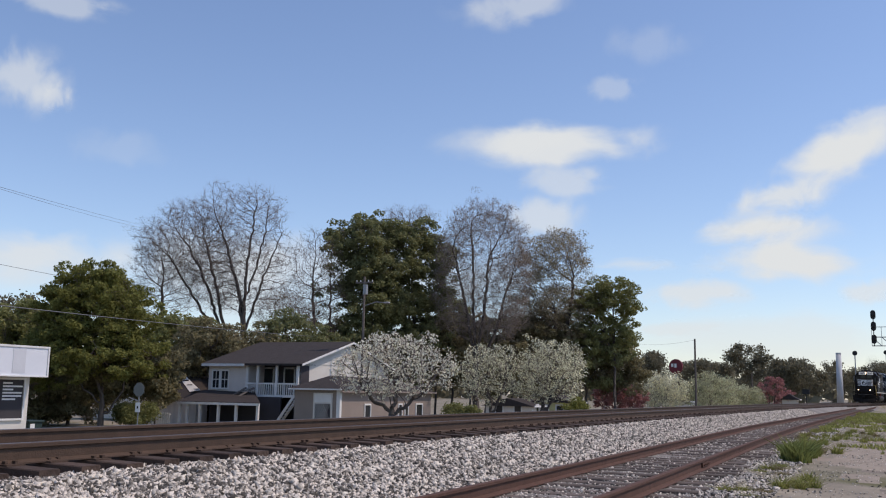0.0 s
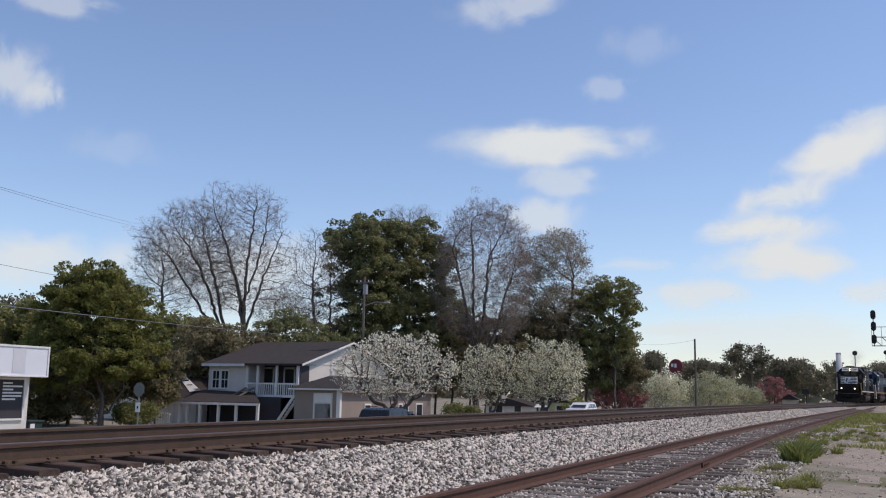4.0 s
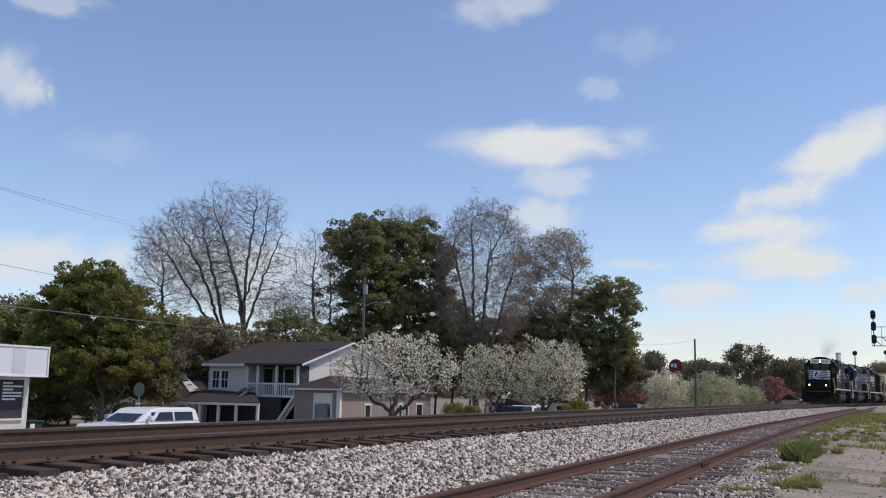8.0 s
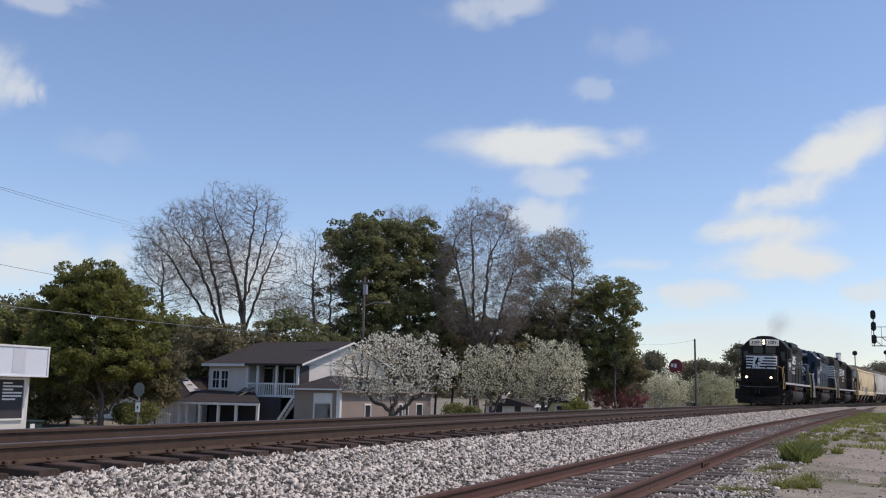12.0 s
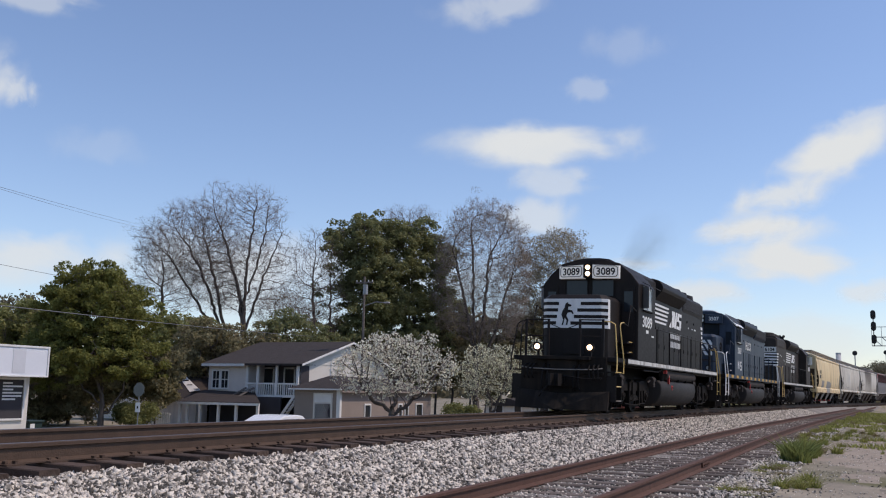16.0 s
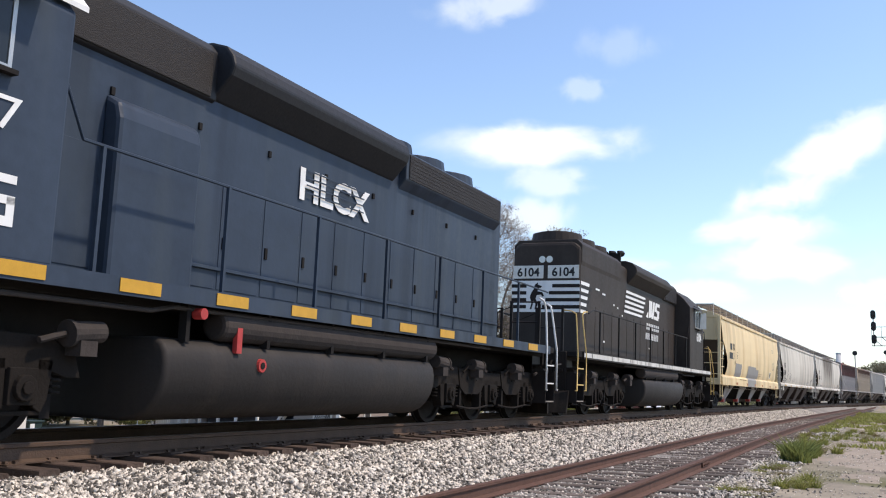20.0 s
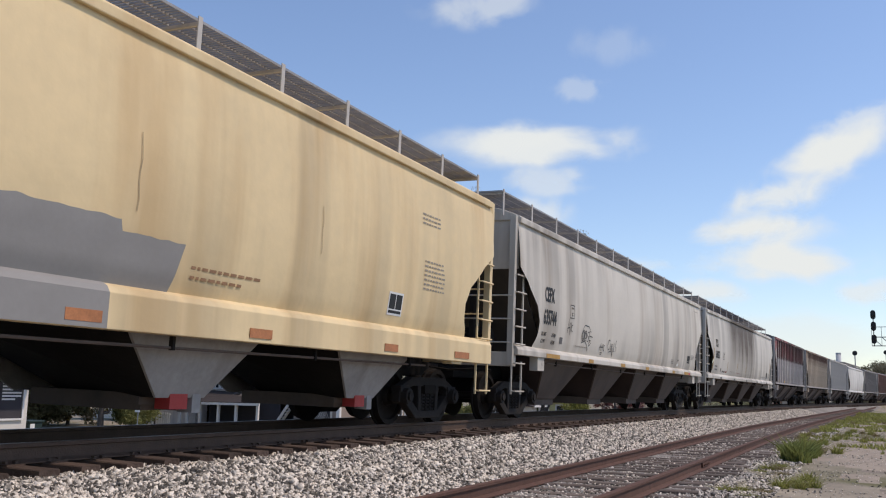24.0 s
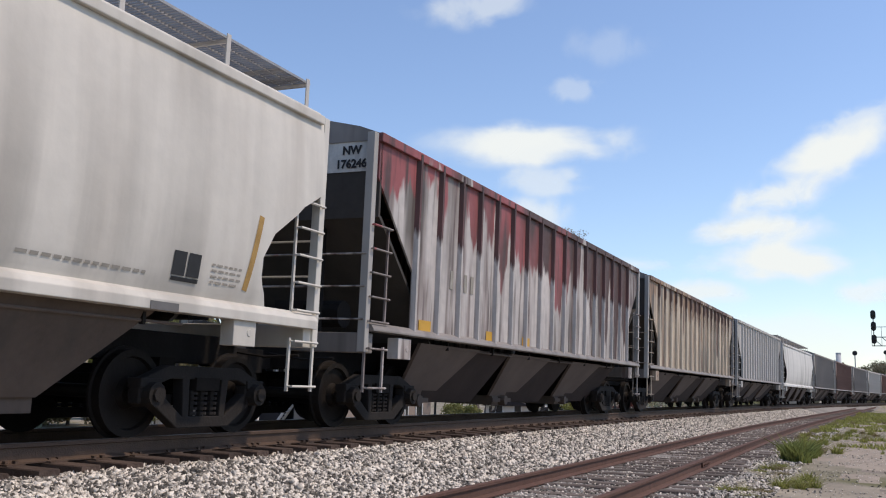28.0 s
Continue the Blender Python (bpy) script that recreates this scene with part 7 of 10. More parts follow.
def grown(name, label, x, y, turn, stems, blobs, n=1000, seed=1, leaf=None, n_leaf=0, size=.1, clump=.3, step=.5, shell=.0, branch=None, quad=False, twig=.85, tip=.0095, twigs=3):
    """A tree whose limbs fill a crown of rounded lobes; bare where no leaf material is given."""
    P, par, cnt, tips = colonise(seed, stems, blobs, n, step, shell)
    rng = np.random.default_rng(seed + 500)
    ob = thing(name, label, "tree", at=pose(x, y, -2.4, 0, 0, turn))
    r = tip * 1.15 * cnt ** .505
    i = np.nonzero(par >= 0)[0]
    S = np.hstack([P[par[i]], P[i], np.minimum(r[par[i]], r[i] * 1.35)[:, None], r[i][:, None]])
    root = np.hstack([P[0] * [1, 1, 0] - [0, 0, .1], P[0], r[0] * 1.3, r[0]])[None]
    thick = cnt[i] > 5
    part("trunk", limbs_mesh("trunk", np.vstack([root, S[thick]]), M_BARK), M_BARK, ob, "trunk and main limbs")
    # fine twigs at and along the thin limbs
    thin = np.nonzero(cnt <= 5)[0]
    src = np.repeat(thin, twigs)
    grow_d = P[src] - P[np.maximum(par[src], 0)]
    grow_d /= np.maximum(np.linalg.norm(grow_d, axis=1, keepdims=True), 1e-6)
    tw = grow_d * .8 + rng.normal(size=grow_d.shape) * .55 + np.array([0, 0, .15])
    tw *= twig * (.5 + rng.random((len(src), 1))) / np.linalg.norm(tw, axis=1, keepdims=True)
    m = branch or M_TWIG
    limbs = part("twig_crown", limbs_mesh("twig_crown", S[~thick], m), m, ob, "fine branches")
    limbs["kind"] = "stuff"
    part("twig_spray", spikes_mesh("twig_spray", P[src], P[src] + tw, np.full((len(src), 1), tip * .75), m), m, ob, "fine twigs")["kind"] = "stuff"
    if leaf:
        ends = np.vstack([P[src] + tw, P[thin]])
        if quad:
            C = ends[rng.integers(0, len(ends), n_leaf)] + rng.normal(size=(n_leaf, 3)) * clump * np.array([1, 1, .7])
            part("crown", leaves_mesh("crown", C[C[:, 2] > .1], size, leaf, seed), leaf, ob, "crown of many small leaves")
        else:
            # leaves gather in rounded sprays at the limb ends
            heart = ends[rng.integers(0, len(ends), max(1, n_leaf // 70))]
            off = rng.normal(size=(n_leaf, 3))
            off *= (.35 + .65 * rng.random((n_leaf, 1)) ** .5) / np.linalg.norm(off, axis=1, keepdims=True)
            C = heart[rng.integers(0, len(heart), n_leaf)] + off * clump * 1.7 * np.array([1, 1, .6])
            k = C[:, 2] > .1
            part("crown", small_leaves("crown", C[k], off[k], size, leaf, seed), leaf, ob, "crown of many small leaves")
    return ob


def build_trees():
    G = -2.4
    grown("bare_tree", "tall bare winter tree with forked grey trunks behind the house", 80.7, 51.3, -54, [[(0.5, 0.2), (0.0, 8.0), (-0.6, 12.4), (-2.0, 16.9), (-3.2, 20.3)], [(-0.2, 10.4), (-0.1, 15.8), (0.3, 19.4), (0.7, 22.5)], [(-0.0, 8.6), (1.0, 12.2), (2.3, 16.2), (3.4, 19.3)], [(-0.4, 11.6), (0.7, 14.6), (1.6, 18.9), (1.8, 21.6)]], [(-3.2, -0.9, 20.4, 2.6, 4.2), (0.2, 0.0, 20.3, 3.9, 3.9), (2.3, 0.8, 18.3, 2.2, 3.4), (-1.4, -0.9, 15.7, 5.3, 3.1), (0.2, 0.8, 12.8, 4.7, 2.2), (3.6, -0.5, 15.9, 1.6, 2.8)], n=5200, seed=3, twigs=6, leaf=M_BUD, n_leaf=5000, size=.04, clump=.5)
    grown("bare_tree", "bare winter tree with several leaning stems", 82.1, 54.5, -53, [[(0.4, 0.1), (-0.5, 8.1), (-2.4, 13.8), (-4.8, 18.3)], [(0.2, 0.1), (-1.3, 8.7), (-3.9, 12.8), (-6.5, 16.7)], [(0.4, 0.1), (0.0, 7.5), (-1.4, 13.5), (-2.9, 18.7)]], [(-4.6, -1.4, 19.2, 4.0, 3.8), (-7.1, 0.0, 18.2, 3.3, 2.7), (-2.7, 1.2, 17.8, 3.5, 4.5), (-1.6, -0.5, 13.2, 2.9, 2.9), (-4.6, 0.6, 15.2, 3.2, 2.6)], n=4600, seed=14, twigs=6, leaf=M_BUD, n_leaf=8000, size=.04, clump=.5)
    grown("bare_tree", "slim bare winter tree beside the taller ones", 79.8, 60.5, -49, [[(-0.0, -0.0), (-0.7, 9.8), (-1.1, 14.1)]], [(-1.4, -1.0, 15.9, 2.9, 2.7), (-2.0, 0.0, 12.8, 2.7, 2.7), (0.6, 0.9, 13.6, 2.5, 3.1), (-2.6, -0.3, 16.2, 1.6, 1.8)], n=2400, seed=22, twigs=6, leaf=M_BUD, n_leaf=5000, size=.04, clump=.5)
    grown("bare_tree", "slim bare winter tree behind the house", 88.3, 47.1, -58, [[(-0.1, 0.2), (-0.3, 8.4), (-0.7, 14.7)]], [(-0.9, -0.8, 16.9, 2.2, 3.6), (0.6, 0.0, 14.7, 2.2, 3.6), (-1.9, 0.8, 13.4, 2.2, 3.2), (-0.2, -0.5, 10.9, 2.9, 2.6)], n=2400, seed=31, twigs=6, leaf=M_BUD, n_leaf=5000, size=.04, clump=.5)
    grown("bare_tree", "narrow bare tree with ivy on its trunk", 91.1, 46.4, -59, [[(-0.1, 0.2), (-0.7, 8.6), (-0.8, 15.0)]], [(-0.7, -0.6, 16.3, 1.7, 3.6), (0.7, 0.0, 12.4, 1.7, 3.6), (-1.3, 0.7, 11.1, 2.0, 3.3)], n=1500, seed=37, leaf=M_PINE, n_leaf=4500, size=.10, clump=.3)
    grown("bare_tree", "low bare tree with a thin crown behind the roof", 84.1, 48.1, -56, [[(-0.0, 0.2), (-0.2, 7.0)]], [(-0.5, -1.1, 10.6, 3.0, 2.2), (1.4, 0.0, 9.4, 1.9, 1.9), (-1.9, 0.7, 9.7, 1.9, 1.6)], n=1400, seed=38, twigs=6, leaf=M_BUD, n_leaf=6000, size=.04, clump=.5)
    grown("evergreen_tree", "tall dense dark evergreen tree", 93.7, 43.9, -61, [[(0.3, 0.2), (-0.1, 11.3), (-0.8, 18.5)]], [(-0.6, -1.1, 19.9, 3.2, 2.3), (-3.1, 0.0, 20.1, 2.0, 1.6), (-2.8, 0.6, 17.4, 1.7, 1.5), (0.2, -0.6, 16.5, 3.3, 2.7), (-1.7, 0.4, 13.9, 2.3, 2.0), (0.6, -1.0, 12.6, 2.8, 3.0), (-0.3, 0.0, 8.7, 4.0, 2.3)], n=1500, seed=61, leaf=M_PINE, n_leaf=44000, size=.15, clump=.42)
    grown("evergreen_tree", "dark evergreen tree with an uneven top", 99.0, 40.1, -64, [[(-0.0, 0.2), (-0.5, 11.7), (-0.9, 18.4)]], [(-2.5, -1.0, 20.7, 2.7, 2.3), (0.2, 0.0, 20.8, 2.7, 2.2), (1.9, 0.8, 18.4, 2.3, 3.1), (-1.7, -0.6, 17.0, 3.4, 3.1), (1.4, 0.5, 13.7, 3.1, 3.4), (-2.3, -1.2, 12.3, 3.4, 3.1), (-0.5, 0.0, 8.3, 4.8, 2.7)], n=1700, seed=64, leaf=M_PINE, n_leaf=48000, size=.15, clump=.42)
    grown("bare_tree", "thin bare tree rising over the evergreens", 102.3, 42.5, -64, [[(-0.0, 0.1), (-0.4, 16.1), (-0.6, 20.3)]], [(-2.2, -0.7, 23.5, 2.0, 1.8), (0.9, 0.0, 23.8, 2.1, 1.6), (-0.7, 1.0, 23.2, 2.8, 2.3), (-0.6, -0.6, 20.3, 3.2, 2.8)], n=1800, seed=66, twigs=6, leaf=M_BUD, n_leaf=8000, size=.04, clump=.5)
    grown("bare_tree", "bare tree with a round dome of fine twigs", 98.2, 32.2, -68, [[(-0.0, 0.4), (-0.1, 6.4), (-1.4, 12.7), (-2.4, 17.3)], [(-0.1, 5.7), (-0.4, 12.7), (-0.6, 19.2)], [(-0.1, 6.4), (0.9, 12.8), (1.3, 18.6)], [(-0.1, 5.1), (2.3, 10.2), (3.6, 15.4)]], [(0.7, -1.8, 18.2, 5.3, 6.1), (-2.9, 0.0, 15.3, 2.3, 4.0), (3.9, 0.9, 15.4, 2.5, 4.3), (0.4, -0.9, 11.5, 5.0, 3.0)], n=9000, seed=41, shell=.2, branch=M_PALETWIG, twigs=9, leaf=M_BUD, n_leaf=26000, size=.045, clump=.45)
    grown("budding_tree", "tall tree in olive bud with dark limbs", 109.8, 26.5, -73, [[(0.0, 0.4), (0.0, 8.2), (-0.2, 13.7)], [(0.0, 5.4), (1.6, 12.3), (2.1, 17.2)]], [(-0.3, -1.4, 18.6, 3.9, 4.2), (1.4, 0.0, 20.1, 2.6, 2.4), (2.6, 0.7, 17.2, 2.0, 3.9), (-3.4, -0.4, 17.5, 2.4, 3.7), (-0.7, 0.9, 13.0, 5.4, 3.6), (-4.5, -0.8, 12.3, 2.1, 2.9)], n=4500, seed=52, leaf=M_OLIVE, n_leaf=42000, size=.075, clump=.5, twigs=4)
    grown("green_tree", "rounded green tree at the end of the tree group", 111.6, 19.8, -76, [[(0.0, 0.5), (0.0, 8.2), (-0.0, 11.6)], [(0.1, 5.5), (-1.0, 10.3)]], [(0.2, -0.9, 14.9, 2.6, 2.0), (1.5, 0.0, 13.0, 1.7, 2.6), (-1.6, 0.8, 12.7, 2.1, 3.0), (-3.1, -0.4, 13.7, 2.0, 2.1), (0.6, 0.4, 9.9, 2.1, 1.9), (-2.5, -0.8, 9.6, 2.1, 2.1)], n=1000, seed=71, leaf=M_LEAF, n_leaf=24000, size=.12, clump=.36)
    grown("green_tree", "dark mixed understorey tree among tall trunks", 114.6, 24.1, -74, [[(0.0, 0.4), (0.0, 2.8)]], [(0.0, -1.7, 7.5, 4.9, 4.4), (-2.0, 0.0, 6.1, 2.9, 3.1), (2.1, 1.0, 6.3, 2.9, 3.1)], n=600, seed=73, leaf=M_PINE, n_leaf=10000, size=.17, clump=.5)
    grown("green_tree", "dark mixed understorey tree among tall trunks", 117.5, 21.1, -76, [[(0.0, 0.4), (0.0, 2.9)]], [(0.1, -1.1, 6.4, 3.0, 3.0), (-1.2, 0.0, 5.0, 1.8, 2.1), (1.3, 0.6, 5.1, 1.8, 2.1)], n=600, seed=74, leaf=M_DEEP, n_leaf=10000, size=.17, clump=.5)
    grown("green_tree", "dark mixed understorey tree among tall trunks", 111.5, 27.7, -72, [[(0.0, 0.3), (0.0, 2.7)]], [(0.0, -1.5, 8.2, 4.4, 4.0), (-1.9, 0.0, 6.8, 2.6, 2.8), (1.9, 0.9, 7.0, 2.6, 2.8)], n=600, seed=75, leaf=M_DEEP, n_leaf=10000, size=.17, clump=.5)
    grown("green_tree", "dark mixed understorey tree among tall trunks", 106.2, 30.9, -70, [[(-0.0, 0.3), (-0.0, 2.6)]], [(-0.0, -1.5, 6.0, 4.2, 3.2), (-1.8, 0.0, 4.6, 2.5, 2.2), (1.8, 0.9, 4.8, 2.5, 2.2)], n=600, seed=76, leaf=M_DEEP, n_leaf=10000, size=.17, clump=.5)
    grown("green_tree", "dark mixed understorey tree among tall trunks", 103.4, 35.2, -67, [[(-0.0, 0.3), (-0.0, 2.6)]], [(-0.1, -1.2, 6.5, 3.5, 2.8), (-1.6, 0.0, 5.2, 2.1, 2.0), (1.4, 0.7, 5.4, 2.1, 2.0)], n=600, seed=201, leaf=M_DEEP, n_leaf=10000, size=.17, clump=.5)
    grown("green_tree", "dark mixed understorey tree among tall trunks", 99.8, 43.1, -63, [[(-0.0, 0.1), (-0.1, 2.4)]], [(-0.2, -1.5, 6.4, 4.2, 4.2), (-1.9, 0.0, 5.0, 2.5, 2.9), (1.7, 0.9, 5.2, 2.5, 2.9)], n=600, seed=202, leaf=M_PINE, n_leaf=10000, size=.17, clump=.5)
    grown("green_tree", "dark mixed understorey tree among tall trunks", 102.7, 39.3, -65, [[(-0.0, 0.2), (-0.0, 2.5)]], [(-0.1, -1.2, 7.9, 3.5, 3.9), (-1.7, 0.0, 6.5, 2.1, 2.7), (1.4, 0.7, 6.7, 2.1, 2.7)], n=600, seed=203, leaf=M_DEEP, n_leaf=10000, size=.17, clump=.5)
    grown("green_tree", "dark mixed understorey tree among tall trunks", 97.6, 47.2, -61, [[(-0.0, 0.0), (-0.1, 2.3)]], [(-0.2, -1.3, 6.3, 3.8, 3.1), (-1.8, 0.0, 4.9, 2.3, 2.2), (1.5, 0.8, 5.1, 2.3, 2.2)], n=600, seed=77, leaf=M_PINE, n_leaf=10000, size=.17, clump=.5)
    grown("green_tree", "dark mixed understorey tree among tall trunks", 107.9, 34.8, -68, [[(-0.0, 0.2), (-0.0, 2.6)]], [(-0.1, -1.5, 8.8, 4.3, 3.3), (-2.0, 0.0, 7.4, 2.6, 2.3), (1.8, 0.9, 7.6, 2.6, 2.3)], n=600, seed=204, leaf=M_DEEP, n_leaf=10000, size=.17, clump=.5)
    grown("green_tree", "dark mixed understorey tree among tall trunks", 107.2, 39.1, -66, [[(-0.0, 0.1), (-0.0, 2.5)]], [(-0.2, -1.1, 10.5, 3.3, 3.6), (-1.6, 0.0, 9.1, 2.0, 2.6), (1.3, 0.7, 9.3, 2.0, 2.6)], n=600, seed=205, leaf=M_PINE, n_leaf=10000, size=.17, clump=.5)
    grown("green_tree", "dark mixed understorey tree among tall trunks", 111.7, 30.3, -71, [[(-0.0, 0.3), (-0.0, 2.7)]], [(-0.0, -1.3, 9.7, 3.7, 3.3), (-1.6, 0.0, 8.2, 2.2, 2.3), (1.6, 0.8, 8.4, 2.2, 2.3)], n=600, seed=206, leaf=M_DEEP, n_leaf=10000, size=.17, clump=.5)
    grown("green_tree", "broad rounded green tree beside the shop", 50.5, 40.6, -46, [[(-0.2, 0.5), (-0.3, 2.3), (-1.0, 4.6), (-1.7, 6.9)], [(-0.1, 0.5), (1.0, 2.7), (1.2, 5.4)], [(-0.2, 1.5), (-1.4, 2.6), (-2.7, 4.6)], [(-0.3, 1.7), (-0.2, 4.2), (-0.7, 8.6)]], [(-1.0, -1.1, 7.7, 3.1, 3.3), (-3.2, 0.0, 6.3, 1.7, 1.6), (1.0, 0.5, 7.3, 1.4, 2.1), (-3.9, -0.4, 4.5, 2.2, 1.3), (1.5, 0.4, 4.7, 2.0, 1.5), (-1.0, -1.2, 4.9, 3.5, 1.4), (-1.9, 0.0, 8.8, 1.2, 1.3), (-0.3, 0.5, 9.6, 1.4, 1.4)], n=2200, seed=81, leaf=M_LEAF2, n_leaf=80000, size=.095, clump=.27, shell=.15)
    grown("green_tree", "dark green yard tree behind the house", 52.6, 52.5, -41, [[(0.0, 0.2), (-0.1, 1.6)]], [(-0.4, -1.0, 6.0, 3.0, 3.0), (-1.5, 0.0, 4.8, 1.8, 2.1), (0.8, 0.6, 5.0, 1.8, 2.1)], n=550, seed=90, leaf=M_LEAF, n_leaf=12500, size=.125, clump=.38)
    grown("green_tree", "dark green yard tree behind the house", 55.9, 52.2, -43, [[(0.0, 0.1), (-0.1, 1.6)]], [(-0.5, -1.0, 6.6, 2.8, 2.3), (-1.5, 0.0, 5.4, 1.7, 1.6), (0.8, 0.6, 5.6, 1.7, 1.6)], n=550, seed=91, leaf=M_LEAF, n_leaf=12500, size=.125, clump=.38)
    grown("green_tree", "dark green yard tree behind the house", 71.0, 52.3, -50, [[(0.0, -0.2), (-0.1, 1.6)]], [(-0.4, -1.2, 6.4, 3.5, 3.2), (-1.8, 0.0, 5.0, 2.1, 2.2), (1.2, 0.7, 5.3, 2.1, 2.2)], n=550, seed=92, leaf=M_LEAF2, n_leaf=12500, size=.125, clump=.38)
    grown("green_tree", "dark green yard tree behind the house", 67.9, 45.0, -52, [[(0.0, 0.1), (-0.1, 1.8)]], [(-0.3, -1.1, 6.0, 3.2, 2.6), (-1.7, 0.0, 4.7, 1.9, 1.8), (1.2, 0.7, 4.9, 1.9, 1.8)], n=550, seed=93, leaf=M_DEEP, n_leaf=12500, size=.125, clump=.38)
    grown("green_tree", "dark green yard tree behind the house", 74.8, 42.2, -56, [[(0.0, -0.0), (-0.1, 1.8)]], [(-0.3, -1.0, 6.3, 2.9, 3.5), (-1.6, 0.0, 4.9, 1.7, 2.4), (1.2, 0.6, 5.1, 1.7, 2.4)], n=550, seed=94, leaf=M_PINE, n_leaf=12500, size=.125, clump=.38)
    grown("green_tree", "dark green yard tree behind the house", 71.4, 43.6, -54, [[(0.0, 0.0), (-0.1, 1.8)]], [(-0.2, -1.1, 5.4, 3.0, 2.7), (-1.6, 0.0, 4.1, 1.8, 1.9), (1.2, 0.6, 4.3, 1.8, 1.9)], n=550, seed=95, leaf=M_DEEP, n_leaf=12500, size=.125, clump=.38)
    grown("green_tree", "dark green yard tree behind the house", 69.7, 49.2, -51, [[(0.0, -0.1), (-0.1, 1.7)]], [(-0.4, -1.0, 6.8, 2.8, 2.2), (-1.6, 0.0, 5.5, 1.7, 1.6), (0.9, 0.6, 5.7, 1.7, 1.6)], n=550, seed=97, leaf=M_LEAF, n_leaf=12500, size=.125, clump=.38)
    grown("green_tree", "dark green yard tree behind the house", 78.7, 39.9, -59, [[(0.0, -0.0), (-0.1, 1.8)]], [(-0.2, -0.9, 5.6, 2.6, 2.3), (-1.4, 0.0, 4.3, 1.5, 1.6), (1.1, 0.5, 4.5, 1.5, 1.6)], n=550, seed=98, leaf=M_PINE, n_leaf=12500, size=.125, clump=.38)
    grown("green_tree", "dark green yard tree behind the house", 50.8, 48.7, -42, [[(0.0, 0.3), (-0.1, 1.7)]], [(-0.2, -1.2, 2.5, 3.3, 1.9), (-1.4, 0.0, 1.5, 2.0, 1.3), (1.2, 0.7, 1.7, 2.0, 1.3)], n=550, seed=99, leaf=M_DEEP, n_leaf=12500, size=.125, clump=.38)
    grown("green_tree", "dark green yard tree behind the house", 53.8, 47.3, -44, [[(0.0, 0.3), (-0.1, 1.7)]], [(-0.2, -1.0, 2.6, 2.9, 2.2), (-1.3, 0.0, 1.5, 1.7, 1.5), (1.1, 0.6, 1.7, 1.7, 1.5)], n=550, seed=100, leaf=M_DEEP, n_leaf=12500, size=.125, clump=.38)
    grown("green_tree", "dark green yard tree behind the house", 51.8, 42.2, -46, [[(0.0, 0.5), (-0.1, 1.8)]], [(-0.2, -0.4, 3.5, 1.2, 1.3), (-0.6, 0.0, 2.5, 0.7, 0.9), (0.4, 0.2, 2.7, 0.7, 0.9)], n=550, seed=101, leaf=M_DEEP, n_leaf=12500, size=.125, clump=.38)
    grown("green_tree", "dark green yard tree behind the house", 55.0, 40.2, -49, [[(0.0, 0.4), (-0.1, 1.9)]], [(-0.2, -0.4, 3.6, 1.1, 1.5), (-0.6, 0.0, 2.6, 0.7, 1.1), (0.4, 0.2, 2.7, 0.7, 1.1)], n=550, seed=102, leaf=M_DEEP, n_leaf=12500, size=.125, clump=.38)
    grown("flowering_dogwood", "dogwood tree full of white blossom beside the house", 53.3, 19.7, -63, [[(0.0, 1.1), (-0.1, 1.7), (-1.0, 2.2), (-1.7, 3.0)], [(0.0, 1.1), (0.1, 1.9), (0.4, 2.7), (0.2, 3.7)], [(-0.0, 1.4), (1.3, 2.3), (2.1, 3.0)]], [(-0.2, -1.0, 4.8, 3.0, 1.5), (-2.5, 0.0, 4.0, 1.5, 1.3), (2.5, 0.6, 4.6, 1.7, 1.4), (1.8, -0.2, 6.1, 1.2, 0.7), (-0.2, 0.3, 6.2, 1.5, 0.5), (-0.1, -1.0, 3.2, 2.8, 0.7), (3.3, 0.0, 3.8, 1.0, 1.0)], n=1050, seed=104, leaf=M_BLOSSOM, n_leaf=5600, size=.075, clump=.085, step=.22, quad=True, twig=.22)
    grown("flowering_dogwood", "dogwood tree with pale greenish blossom", 72.7, 20.5, -69, [[(0.0, 0.6), (-0.0, 2.0), (-0.4, 3.2)], [(-0.0, 1.1), (0.8, 2.7)]], [(-0.2, -0.8, 5.9, 2.3, 1.0), (-0.9, 0.0, 4.8, 2.7, 0.9), (1.7, 0.7, 5.0, 2.0, 1.4), (0.1, -0.5, 3.6, 2.7, 1.1), (-0.3, 0.3, 2.3, 1.5, 0.4), (-1.8, -0.4, 3.1, 1.2, 0.5)], n=650, seed=112, leaf=M_BLOSSOM2, n_leaf=5600, size=.07, clump=.11, step=.25, quad=True, twig=.22)
    grown("flowering_dogwood", "dogwood tree with creamy white blossom", 73.2, 16.2, -72, [[(-0.1, 0.7), (-0.0, 2.1), (0.2, 3.7)], [(-0.1, 1.2), (1.1, 2.8)]], [(0.9, -0.9, 5.1, 2.5, 2.2), (-0.6, 0.0, 7.1, 0.8, 1.0), (2.4, 0.4, 5.5, 1.2, 1.5), (-0.0, -0.4, 3.2, 2.2, 1.2), (-0.9, 0.3, 5.0, 1.4, 1.4), (2.0, -0.5, 3.3, 1.4, 1.2)], n=800, seed=117, leaf=M_BLOSSOM2, n_leaf=7200, size=.07, clump=.11, step=.25, quad=True, twig=.22)
